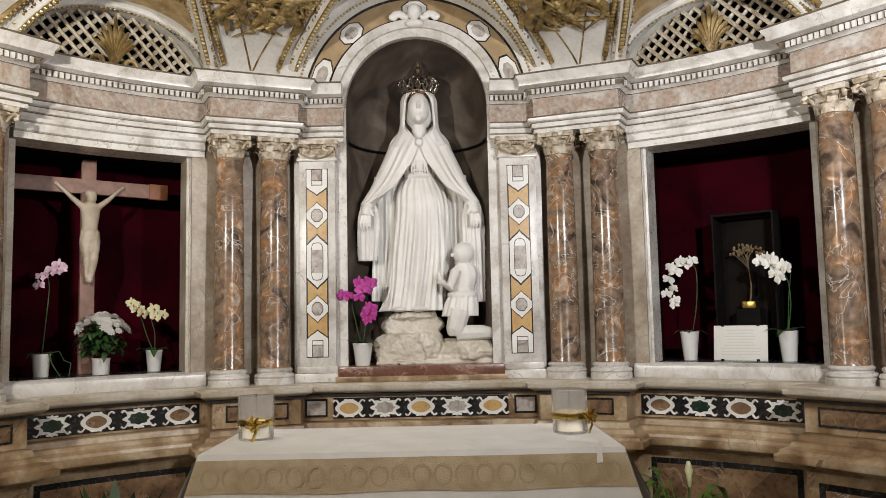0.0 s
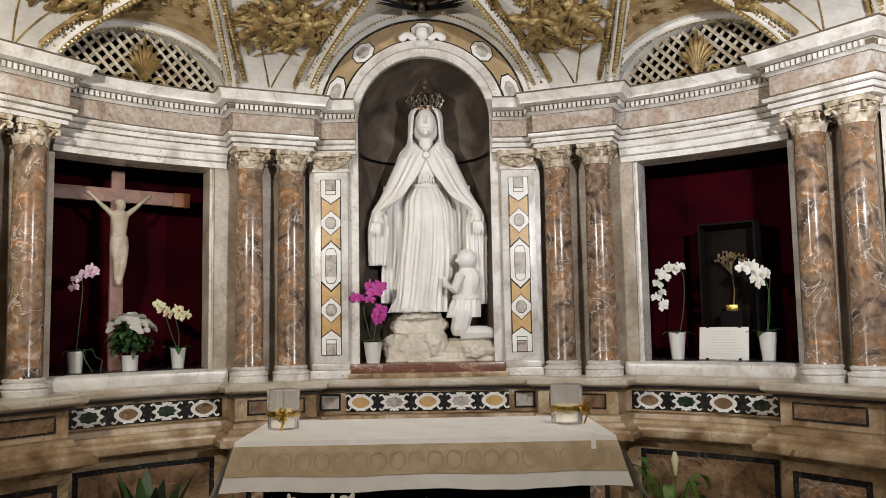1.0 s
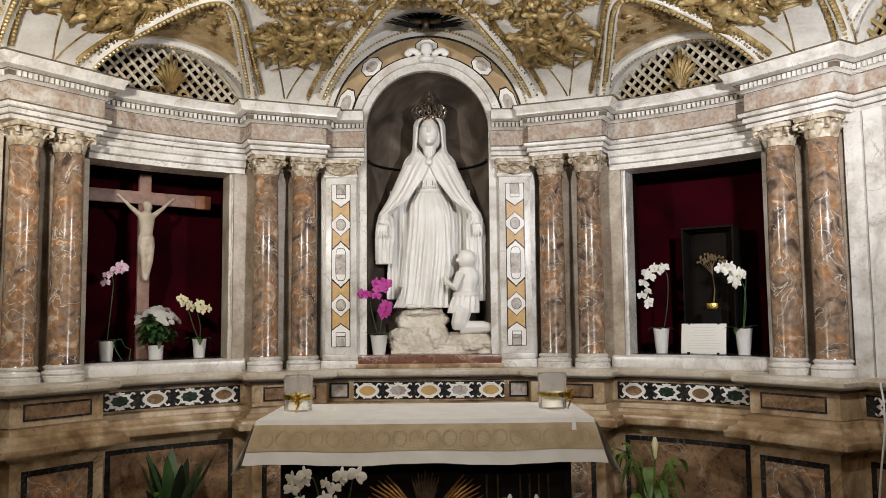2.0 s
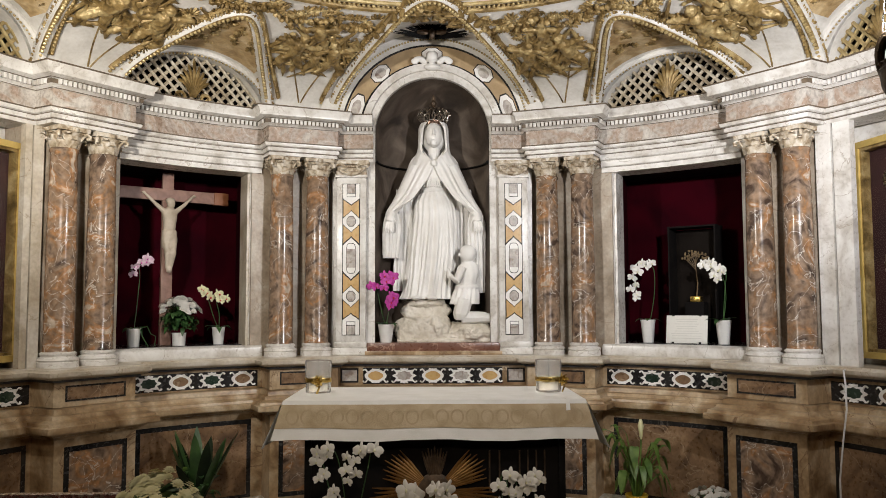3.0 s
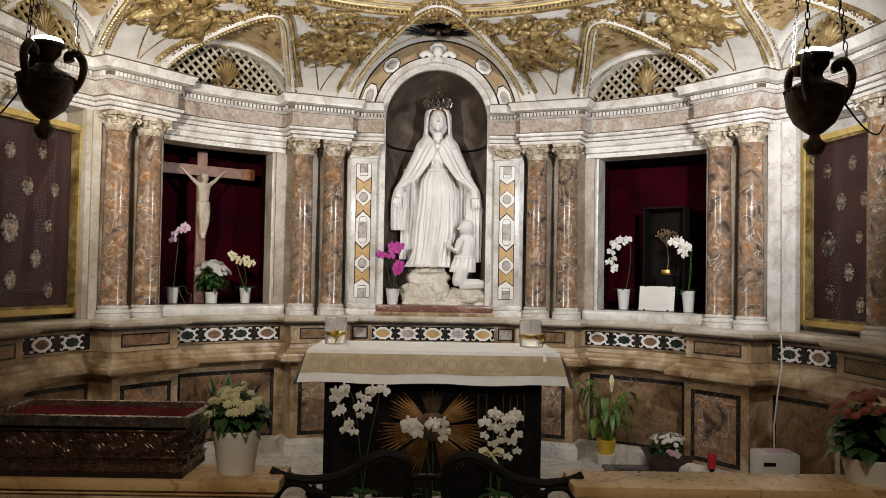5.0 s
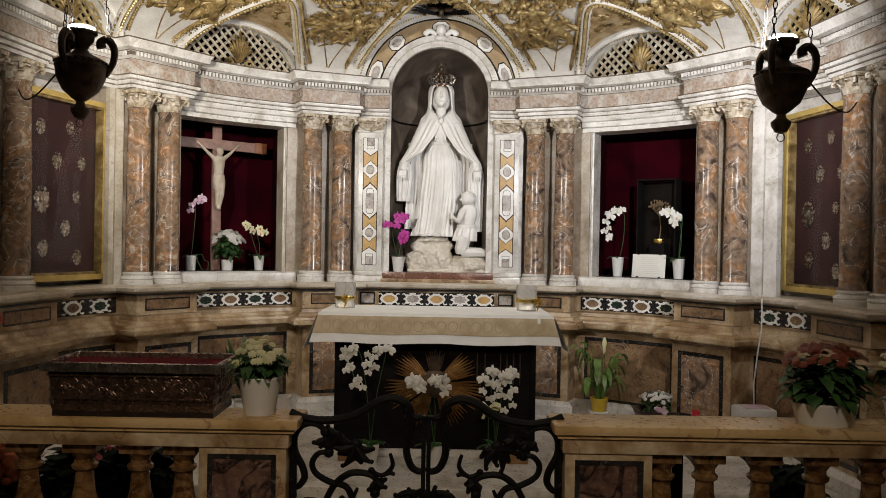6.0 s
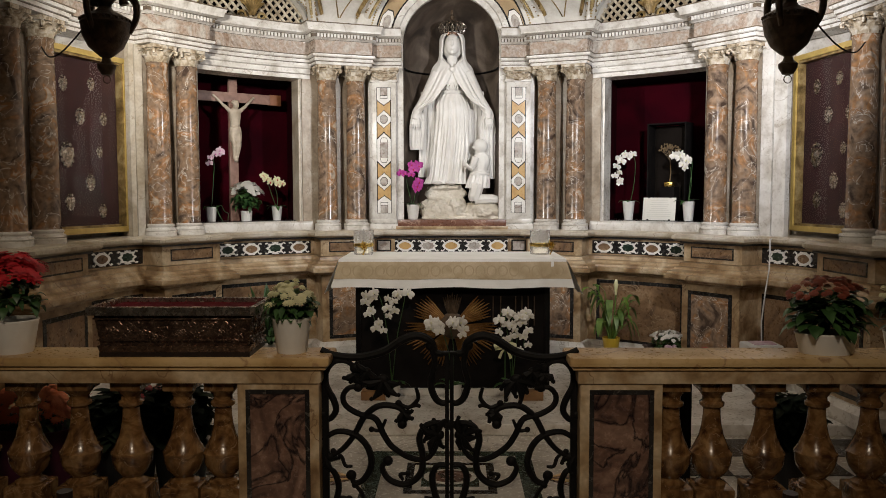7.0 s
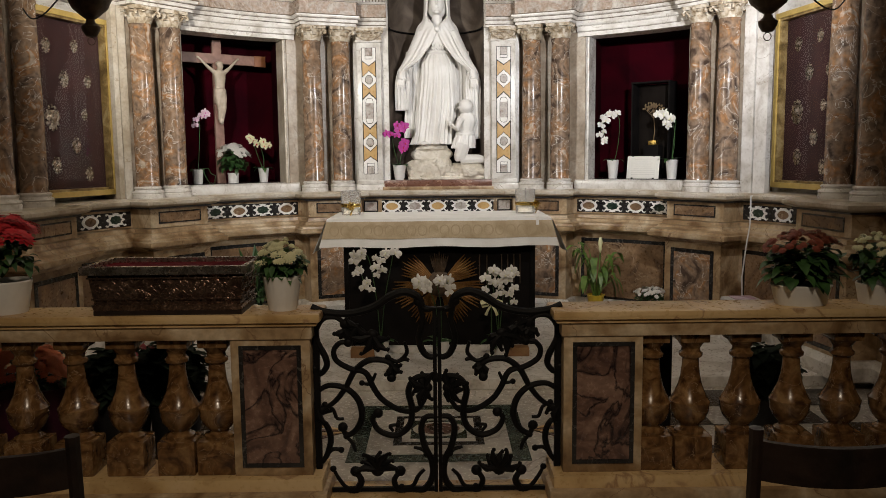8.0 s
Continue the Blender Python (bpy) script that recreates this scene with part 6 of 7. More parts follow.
# ---------------------------------------------------------------- side display frames
HEART = None
FRAMEGOLD = mat("yellow_gilt_frame", [(0.44, 0.30, 0.08), (0.62, 0.45, 0.15)], 9, 0.35, metal=0.1, bump=0.1)
for side in (-1, 1):
    p, q = Vector(polar(3.30 if side < 0 else 3.42, side * (60.1 if side < 0 else 61.3))), Vector(polar(3.22, side * 76.2))
    if side < 0:
        p, q = q, p
    d = q - p
    c = (p + q) / 2
    m = Matrix.Translation((c.x, c.y, 0)) @ Matrix.Rotation(math.atan2(d.y, d.x), 4, "Z")
    hw = d.length / 2
    fr = thing("display_frame", "gilded frame with silver votive hearts on dark red velvet", "display frame", m=m)
    part("frame", bm_ring(rect_o(hw, 1.235, 2.735), rect_o(hw - 0.040, 1.28, 2.69), -0.03, 0.05), FRAMEGOLD, fr, smooth=0)
    part("frame_inner", bm_ring(rect_o(hw - 0.040, 1.28, 2.69), rect_o(hw - 0.058, 1.30, 2.67), -0.015, 0.05), GOLD, fr, smooth=0)
    part("velvet_board", bm_plate(rect_o(hw - 0.05, 1.29, 2.68), 0.055, 0.065), mat("brown_red_velvet", [(0.026, 0.007, 0.007), (0.046, 0.012, 0.011)], 4, 0.85), fr, smooth=0)
    g = part("pane", bm_plate(rect_o(hw - 0.05, 1.29, 2.68), -0.004, 0.0), PANE, fr, "clear glass pane", smooth=0)
    g.visible_shadow = False
    random.seed(40 + side)
    for k, (u, z, s) in enumerate(((-0.55, 2.45, 0.9), (0.25, 2.48, 0.8), (-0.1, 2.2, 1.0), (-0.5, 1.88, 1.5), (0.45, 1.92, 0.7), (0.15, 1.66, 1.0), (-0.45, 1.50, 1.0), (0.5, 1.42, 0.9), (0.6, 2.2, 0.8))):
        mm = Matrix.Translation((u * hw * 0.85, 0.045, z)) @ Matrix.Scale(s, 4)
        if HEART is None:
            b = bm_plate([(0.045 * (abs(math.sin(t)) ** 1.5) * math.copysign(1, math.sin(t)), 0.055 * math.cos(t) - 0.015 * math.cos(2 * t)) for t in [2 * math.pi * i / 20 for i in range(20)]], -0.008, 0.008)
            blob(b, (0, -0.008, 0), (0.03, 0.012, 0.038), sub=1)
            for i in range(12):
                t = 2 * math.pi * i / 12
                blob(b, (0.045 * math.sin(t), -0.004, 0.062 * math.cos(t)), (0.010, 0.006, 0.012), sub=1)
            HEART = part("votive_heart", b, SILVER, fr, "silver votive heart", m=mm)
        else:
            again(HEART, "votive_heart", mm, fr)


# ---------------------------------------------------------------- hanging lamps
EMIT = bpy.data.materials.new("lit_bulb")
EMIT.use_nodes = True
eb = EMIT.node_tree.nodes["Principled BSDF"]
eb.inputs["Emission Color"].default_value, eb.inputs["Emission Strength"].default_value = (1, 0.96, 0.9, 1), 40


def hanging_lamp(at, turn):
    x, y, z = at
    lamp = thing("hanging_lamp", "dark bronze urn lamp with curled handles, lit on top", "hanging lamp", m=pose(x, y, z - 0.545, 0, 0, turn), group="hanging sanctuary lamps")
    part("urn", bm_lathe([(0.006, 0.05), (0.03, 0.055), (0.05, 0.09), (0.052, 0.11), (0.028, 0.13), (0.022, 0.15), (0.045, 0.165), (0.095, 0.21), (0.128, 0.28), (0.136, 0.335), (0.14, 0.345), (0.134, 0.355), (0.136, 0.375), (0.10, 0.395), (0.05, 0.42), (0.035, 0.44), (0.04, 0.46), (0.065, 0.49), (0.07, 0.52), (0.085, 0.53), (0.085, 0.545), (0.06, 0.54), (0.01, 0.52)], 32, fluted=lambda a, zz: 1 + (0.012 * math.cos(16 * a) if 0.17 < zz < 0.33 else 0)), BRONZE, lamp)
    bm = bmesh.new()
    for k in range(24):
        a = 2 * math.pi * k / 24
        blob(bm, (0.136 * math.cos(a), 0.136 * math.sin(a), 0.365), (0.011, 0.011, 0.009), sub=1)
    part("bead_band", bm, BRONZE, lamp)
    for k in range(3):
        a = 2 * math.pi * k / 3
        pts = spline([(0.125, 0.30), (0.165, 0.38), (0.17, 0.46), (0.135, 0.51), (0.10, 0.49), (0.105, 0.46)], 4)
        hd = part("handle", bm_tube([(r * math.cos(a), r * math.sin(a), zz) for r, zz in pts], [0.016 + 0.012 * i / len(pts) for i in range(len(pts))], 8), BRONZE, lamp)
        bm = bmesh.new()
        for j in range(24):
            u = j / 24
            r, zz = 0.15 * (1 - u * 0.75), 0.50 + 1.0 * u
            t = [2 * math.pi * i / 8 for i in range(9)]
            dirv = Vector((math.cos(a + (j % 2) * 1.57), math.sin(a + (j % 2) * 1.57), 0))
            bm_tube([Vector((r * math.cos(a), r * math.sin(a), zz)) + dirv * (0.010 * math.cos(v)) + Vector((0, 0, 0.026 * math.sin(v))) for v in t], 0.003, 4, bm)
        part("chain", bm, IRON, hd)
    bm = bm_tube([(0.02 * math.cos(v), 0, 0.028 + 0.022 * math.sin(v)) for v in [2 * math.pi * i / 14 for i in range(15)]], 0.003, 5)
    part("ring", bm, BRONZE, lamp)
    b = part("bulb", bm_lathe([(0.002, 0.53), (0.070, 0.546), (0.074, 0.552), (0.070, 0.566), (0.050, 0.574), (0.02, 0.577)], 20), EMIT, lamp, "glowing bulb")
    return lamp


hanging_lamp(LAMP_L, 20)
hanging_lamp(LAMP_R, -10)

for way in ([(-2.10, 1.42, 2.58), (-2.45, 1.80, 2.47), (-2.72, 2.15, 2.49), (-2.95, 2.50, 2.62)], [(1.98, 1.22, 2.56), (2.35, 1.65, 2.46), (2.66, 2.05, 2.48), (2.93, 2.45, 2.62)]):
    tagged(link("lamp_cable", bm_tube(spline(way, 6), 0.005, 6), IRON), "thin black cable from the hanging lamp to a column", "cable")

# ---------------------------------------------------------------- things on the apse floor
YPOT = mat("yellow_plastic_pot", [(0.62, 0.42, 0.03), (0.70, 0.50, 0.06)], 8, 0.4)
calla = thing("potted_calla", "calla lily with long light green leaves in a yellow pot", "potted plant", m=Matrix.Translation((1.56, 4.42, FLOOR + 0.10)))
part("pot", bm_lathe(pot_profile(0.065, 0.085, 0.13), 24, cap=False), YPOT, calla)
part("soil", bm_lathe([(0.07, 0.10), (0.01, 0.105)], 16), SOIL, calla)
random.seed(51)
part("inner_pot", bm_lathe([(0.03, -0.10), (0.075, -0.10), (0.085, 0.0), (0.06, 0.002)], 24), POT, calla, "white lower pot")
for k in range(30):
    az = random.uniform(0, 2 * math.pi)
    out, up = random.uniform(0.04, 0.20), random.uniform(0.18, 0.50)
    d = Vector((math.cos(az), math.sin(az), 0))
    tip = d * out + Vector((0, 0, 0.10 + up))
    stalk = part("stalk", bm_tube([tuple(d * 0.02 + Vector((0, 0, 0.10))), tuple(d * out * 0.45 + Vector((0, 0, 0.10 + up * 0.6))), tuple(tip)], [0.007, 0.005, 0.004], 5), LEAF2, calla)
    part("leaf", bm_leaf(bmesh.new(), tip, az + random.uniform(-0.6, 0.6), random.uniform(0.09, 0.17), random.uniform(0.045, 0.075), random.uniform(-0.02, 0.16), random.uniform(0.10, 0.24), 7), LEAF2, stalk)
part("stem", bm_tube([(0, 0, 0.1), (0.03, -0.02, 0.4), (0.035, -0.03, 0.57)], 0.007, 6), LEAF2, calla)
part("calla_bloom", bm_lathe([(0.007, 0.55), (0.014, 0.58), (0.018, 0.62), (0.025, 0.65), (0.010, 0.70), (0.007, 0.70), (0.020, 0.65), (0.012, 0.61), (0.005, 0.57)], 14, cap=False, m=Matrix.Translation((0.035, -0.03, 0))), PETAL_Y, calla, "pale yellow closed bloom")
structure(link("dark_slab", bm_box(1.50, 2.45, 3.92, 4.32, FLOOR, FLOOR + 0.03, 0.006), BLACK), "dark slate slab on the apse floor", "slab")
BOWL = mat("dark_brown_planter", [(0.03, 0.016, 0.012), (0.06, 0.034, 0.026)], 6, 0.4)
bush("planter_bowl", "white flowers in a dark square planter bowl", Matrix.Translation((2.02, 4.08, FLOOR + 0.03)), None, 0.16, 0.17, 0.14, LEAF, PETAL, 90, 55, 0.022, 53, category="planter")
pb = bpy.data.objects["planter_bowl"]
bm = bmesh.new()
prev = None
for hw_, zz in ((0.13, 0.0), (0.19, 0.15), (0.20, 0.155), (0.20, 0.17), (0.18, 0.17), (0.12, 0.05)):
    q = [bm.verts.new((sx * hw_, sy * hw_ * 0.8, zz)) for sx, sy in ((-1, -1), (1, -1), (1, 1), (-1, 1))]
    if prev:
        for k in range(4):
            bm.faces.new((prev[k], prev[(k + 1) % 4], q[(k + 1) % 4], q[k]))
    prev = q
bm.faces.new(prev)
part("pot", bm, BOWL, pb, smooth=0)
bm = bmesh.new()
for k in range(14):
    blob(bm, (0.0 + random.uniform(-0.06, 0.05), -0.15 + random.uniform(-0.02, 0.02), 0.18 + random.uniform(-0.02, 0.03)), (0.022, 0.018, 0.018), sub=1)
part("pink_flowers", bm, PETAL_P, pb)
bush("floor_plant", "dark green fern-like potted plant on the floor", Matrix.Translation((-1.72, 4.18, FLOOR)), (0.09, 0.11, 0.18), 0.18, 0.45, 0.16, LEAF, LEAF2, 60, 4, 0.02, 54)
fp = bpy.data.objects["floor_plant"]
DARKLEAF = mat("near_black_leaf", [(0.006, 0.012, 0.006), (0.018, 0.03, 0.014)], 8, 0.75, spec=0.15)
for k in range(13):
    az = 2 * math.pi * k / 13
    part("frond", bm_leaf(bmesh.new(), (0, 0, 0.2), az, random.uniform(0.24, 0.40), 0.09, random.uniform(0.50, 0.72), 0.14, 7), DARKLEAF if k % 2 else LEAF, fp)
box = thing("white_device", "white plastic air device with a pink-topped lid", "device", m=Matrix.Translation((2.60, 3.34, FLOOR)))
WPLAST = mat("white_plastic", [(0.66, 0.65, 0.64), (0.72, 0.71, 0.70)], 5, 0.35, bump=0.02)
part("body", bm_box(-0.145, 0.145, -0.12, 0.12, 0.0, 0.375, 0.02), WPLAST, box)
part("lid", bm_box(-0.085, 0.10, -0.075, 0.075, 0.375, 0.383, 0.003), PETAL_P, box, "pinkish lid")
part("grip", bm_box(-0.132, -0.04, -0.1215, -0.115, 0.285, 0.315, 0.002), IRON, box)
part("cable", bm_tube([(0.05, 0.12, 0.30), (0.02, 0.06, 0.55), (0.03, 0.02, 0.80), (0.05, 0.0, 1.0), (0.06, 0.02, 1.15), (0.09, 0.10, 1.24), (0.20, 0.22, 1.25)], 0.006, 6), WPLAST, box)
red = thing("votive_light", "small red glass votive light on the floor", "votive light", m=Matrix.Translation((2.215, 3.60, FLOOR)))
part("stand", bm_lathe([(0.045, 0), (0.04, 0.02), (0.014, 0.03), (0.012, 0.15), (0.03, 0.17), (0.005, 0.172)], 16), IRON, red, "dark metal stand")
part("cup", bm_lathe([(0.022, 0.172), (0.030, 0.18), (0.034, 0.285), (0.030, 0.285), (0.024, 0.18)], 16), PETAL_R, red)

orchid("white orchid with hanging blooms before the altar", Matrix.Translation((-0.46, 2.86, FLOOR)), (0.05, 0.065, 0.15), "white",
       [([(0, 0.13), (0.04, 0.5), (0.10, 0.80), (0.10, 0.87), (0.03, 0.86), (-0.01, 0.77), (-0.011, 0.68)], 0.5, 8, True), ([(0, 0.13), (-0.03, 0.5), (-0.08, 0.80), (-0.14, 0.87), (-0.165, 0.80), (-0.14, 0.68), (-0.10, 0.56)], 0.5, 9, True)], 6, 0.2, 0.95, 61)
orchid("white orchid in the middle before the altar", Matrix.Translation((0.02, 2.84, FLOOR)), (0.05, 0.065, 0.15), "white",
       [([(0, 0.13), (-0.04, 0.42), (-0.10, 0.59), (-0.15, 0.65), (-0.13, 0.58)], 0.6, 5, True), ([(0, 0.13), (0.0, 0.45), (-0.03, 0.63), (0.03, 0.63), (0.08, 0.56)], 0.6, 6, True)], 6, 0.2, 1.15, 62)
orchid("white orchid with drooping sprays before the altar", Matrix.Translation((0.48, 2.86, FLOOR)), (0.05, 0.065, 0.15), "white",
       [([(0, 0.13), (-0.03, 0.45), (-0.06, 0.69), (-0.09, 0.69), (-0.085, 0.60), (-0.084, 0.52)], 0.55, 5, True), ([(0, 0.13), (0.0, 0.45), (0.0, 0.69), (0.02, 0.68), (0.01, 0.60), (0.015, 0.52)], 0.55, 7, True), ([(0, 0.13), (0.03, 0.45), (0.06, 0.69), (0.09, 0.68), (0.10, 0.58), (0.085, 0.44)], 0.5, 8, True)], 6, 0.2, 0.95, 63)
bow = thing("ribbon_bow", "ivory gauze bow tied to an orchid pot stake", "ribbon", m=Matrix.Translation((0.42, 2.80, FLOOR)))
part("stake", bm_tube([(0, 0, 0.0), (0.0, 0, 0.44)], 0.005, 6), LEAF, bow)
for sx in (-1, 1):
    part("loop", bm_tube([(0, 0, 0.44), (sx * 0.04, -0.02, 0.475), (sx * 0.08, -0.01, 0.46), (sx * 0.07, 0.01, 0.43), (sx * 0.02, 0.0, 0.435)], [0.008, 0.022, 0.026, 0.02, 0.008], 8, None, 0.4), PETAL_Y, bow)
    part("tail", bm_tube([(0, 0, 0.44), (sx * 0.03, -0.015, 0.40), (sx * 0.045, -0.015, 0.36)], [0.008, 0.014, 0.016], 6, None, 0.25), PETAL_Y, bow)
for x in (-0.58, 0.60):
    b = thing("wooden_box", "low light-brown wooden box before the altar", "box", m=Matrix.Translation((x, 2.95, FLOOR)))
    part("body", bm_box(-0.13, 0.13, -0.06, 0.06, 0, 0.07, 0.004), mat("light_brown_wood", [(0.22, 0.11, 0.04), (0.32, 0.18, 0.08)], 9, 0.5), b)

# ---------------------------------------------------------------- balustrade
RT, RY0, RY1 = 0.80, 0.33, 0.60
baluster = None
for side in (-1, 1):
    rail = thing("balustrade", "yellowish marble communion rail with turned stone balusters", "balustrade", kind="structure")
    S = lambda a, b: sorted((side * a, side * b))
    x0, x1 = S(0.555, 2.95)
    bm = bm_box(x0, x1, RY0, RY1, RT - 0.045, RT, 0.016)
    part("handrail", bm, STONE_WARM, rail, "worn yellow marble top")
    x0, x1 = S(0.575, 2.95)
    part("rail_moulding", bm_box(x0, x1, RY0 + 0.018, RY1 - 0.018, RT - 0.062, RT - 0.045, 0.004), STONE_WARM, rail)
    x0, x1 = S(0.60, 2.95)
    part("rail_fascia", bm_box(x0, x1, RY0 + 0.03, RY1 - 0.03, 0.672, RT - 0.062, 0.004), CREAM, rail)
    x0, x1 = S(0.612, 0.995)
    part("post", bm_box(x0, x1, RY0 + 0.04, RY1 - 0.04, -0.01, 0.672, 0.004), CREAM, rail)
    cx = side * 0.805
    o, i_ = [(cx + x, z) for x, z in rect_o(0.150, 0.035, 0.642)], [(cx + x, z) for x, z in rect_o(0.129, 0.056, 0.621)]
    part("panel_border", bm_ring(o, i_, RY0 + 0.034, RY0 + 0.06), BLACK, rail, smooth=0)
    part("panel", bm_plate([(cx + x, z) for x, z in rect_o(0.130, 0.055, 0.622)], RY0 + 0.037, RY0 + 0.06), PEACH, rail, "violet-veined marble panel", smooth=0)
    x0, x1 = S(0.56, 2.95)
    part("plinth", bm_box(x0, x1, RY0 - 0.01, RY1 + 0.01, LOW, -0.01, 0.012), STONE_WARM, rail)
    x0, x1 = S(0.535, 2.95)
    part("plinth_step", bm_box(x0, x1, RY0 - 0.05, RY1 + 0.05, LOW, -0.07, 0.018), CREAM, rail)
    for k in range(8):
        x = side * ((1.06 if k == 0 else 1.005 + 0.25 * k) + (0.03 if side < 0 else 0.0))
        m = Matrix.Translation((x, (RY0 + RY1) / 2, -0.01))
        if baluster is None:
            bm = bm_box(-0.092, 0.092, -0.085, 0.085, 0.0, 0.17, 0.008)
            bm_lathe([(0.070, 0.17), (0.072, 0.185), (0.048, 0.20), (0.046, 0.208), (0.060, 0.222), (0.082, 0.25), (0.094, 0.285), (0.096, 0.315), (0.099, 0.322), (0.099, 0.332), (0.092, 0.340), (0.076, 0.37), (0.059, 0.41), (0.047, 0.46), (0.041, 0.51), (0.040, 0.545), (0.056, 0.558), (0.058, 0.572), (0.046, 0.582), (0.044, 0.60), (0.068, 0.635)], 24, bm)
            bm_box(-0.072, 0.072, -0.072, 0.072, 0.635, 0.682, 0.006, bm)
            baluster = part("baluster", bm, BALUSTER, rail, m=m)
        else:
            again(baluster, "baluster", m, rail)

# wrought-iron gate, two mirrored leaves
def gate_bar(gate, side, name, rad, ends, *way):
    """A forged bar along (distance from the middle, height), thinned to its ends, with a bead on the ends named by 1 and 2."""
    line = [Vector(p) for p in spline([(side * x, 0.0, z) for x, z in way], 6)]
    rad *= 1.2
    b = bm_tube(line, [rad * (0.72 + 0.28 * math.sin(math.pi * i / (len(line) - 1))) for i in range(len(line))], 8)
    for bit, p in ((1, line[0]), (2, line[-1])):
        if ends & bit:
            blob(b, p, (rad * 1.55, rad * 1.1, rad * 1.55), sub=2)
    return part(name, b, IRON, gate)


def gate_leaf_cluster(gate, x, z, size, lobes, start, sweep):
    """Forged acanthus: a fan of curled lobes."""
    b = bmesh.new()
    c0 = Vector((x, 0, z))
    size *= 1.25
    blob(b, c0, (size * 0.32, 0.014, size * 0.32), sub=2)
    for k in range(lobes):
        t = start + sweep * k / max(1, lobes - 1)
        d = Vector((math.cos(t), -0.15 * (-1) ** k, math.sin(t))) * size * (1.0 if k % 2 == 0 else 0.8)
        w = Vector((-d.z, 0, d.x)) * (0.3 if k < lobes / 2 else -0.3)
        bm_tube([c0, c0 + d * 0.6 + w * 0.2, c0 + d - w * 0.4], [0.012, 0.020, 0.007], 7, b)
        blob(b, c0 + d - w * 0.6, (0.012, 0.010, 0.012), sub=1)
    return part("iron_leaf", b, IRON, gate)


for side in (-1, 1):
    gate = thing("gate_leaf", "black wrought-iron scrollwork gate leaf, closed", "gate", m=Matrix.Translation((0, 0.46, 0)), group="gate leaves")
    part("hinge_bar", bm_box(*sorted((side * 0.580, side * 0.610)), -0.014, 0.014, LOW + 0.02, 0.76), IRON, gate)
    part("meeting_bar", bm_box(*sorted((side * 0.002, side * 0.021)), -0.016, 0.016, LOW + 0.015, 0.80, 0.003), IRON, gate)
    part("meeting_cap", bm_box(*sorted((side * 0.002, side * 0.040)), -0.02, 0.02, 0.788, 0.806, 0.004), IRON, gate)
    part("bottom_bar", bm_box(*sorted((side * 0.021, side * 0.580)), -0.01, 0.01, LOW + 0.018, LOW + 0.038), IRON, gate)
    gate_bar(gate, side, "top_rail", 0.0175, 0, (0.613, 0.814), (0.549, 0.787), (0.438, 0.777), (0.319, 0.803), (0.222, 0.862), (0.152, 0.881), (0.091, 0.854), (0.067, 0.803), (0.028, 0.793))
    gate_bar(gate, side, "scroll", 0.0140, 3, (0.452, 0.725), (0.493, 0.758), (0.554, 0.755), (0.593, 0.703), (0.590, 0.637), (0.554, 0.565), (0.546, 0.514), (0.579, 0.475), (0.607, 0.500))
    gate_bar(gate, side, "scroll", 0.0140, 1, (0.089, 0.833), (0.069, 0.750), (0.089, 0.654), (0.067, 0.579), (0.028, 0.554), (0.003, 0.571))
    gate_bar(gate, side, "scroll", 0.0130, 3, (0.438, 0.632), (0.480, 0.629), (0.510, 0.590), (0.496, 0.540), (0.430, 0.500), (0.355, 0.478), (0.316, 0.400), (0.272, 0.339), (0.188, 0.287), (0.111, 0.284), (0.069, 0.331), (0.047, 0.400))
    gate_bar(gate, side, "scroll", 0.0130, 3, (0.227, 0.452), (0.208, 0.486), (0.233, 0.526), (0.283, 0.543), (0.347, 0.537), (0.410, 0.486), (0.457, 0.400), (0.513, 0.331), (0.577, 0.290))
    gate_bar(gate, side, "scroll", 0.0090, 2, (0.161, 0.632), (0.150, 0.576), (0.194, 0.534), (0.244, 0.554))
    gate_bar(gate, side, "scroll", 0.0090, 0, (0.194, 0.534), (0.161, 0.545), (0.139, 0.537))
    gate_bar(gate, side, "scroll", 0.0140, 2, (0.610, 0.374), (0.541, 0.415), (0.455, 0.400), (0.394, 0.339), (0.377, 0.254), (0.410, 0.183), (0.457, 0.162), (0.474, 0.201))
    gate_bar(gate, side, "tendril", 0.0080, 1, (0.560, 0.319), (0.521, 0.293), (0.502, 0.248), (0.468, 0.245))
    gate_bar(gate, side, "scroll", 0.0140, 3, (0.297, 0.272), (0.324, 0.239), (0.291, 0.180), (0.211, 0.156), (0.141, 0.207), (0.128, 0.295), (0.144, 0.383), (0.114, 0.443), (0.061, 0.460), (0.006, 0.449))
    gate_bar(gate, side, "tendril", 0.0080, 1, (0.374, 0.426), (0.333, 0.423), (0.305, 0.475))
    gate_bar(gate, side, "tendril", 0.0080, 1, (0.200, 0.210), (0.238, 0.204), (0.222, 0.177))
    gate_bar(gate, side, "scroll", 0.0130, 0, (0.604, 0.234), (0.560, 0.219), (0.535, 0.147), (0.552, 0.069), (0.582, 0.020))
    gate_bar(gate, side, "tendril", 0.0090, 2, (0.565, 0.050), (0.527, 0.087), (0.485, 0.084))
    gate_bar(gate, side, "scroll", 0.0150, 2, (0.006, 0.251), (0.058, 0.248), (0.083, 0.192), (0.067, 0.099), (0.033, 0.023), (0.028, -0.054), (0.061, -0.116), (0.128, -0.151), (0.194, -0.135), (0.222, -0.079), (0.191, -0.029))
    gate_bar(gate, side, "tendril", 0.0080, 1, (0.061, 0.056), (0.080, 0.081), (0.122, 0.093))
    gate_bar(gate, side, "scroll", 0.0150, 2, (0.505, -0.160), (0.432, -0.145), (0.388, -0.082), (0.416, -0.029))
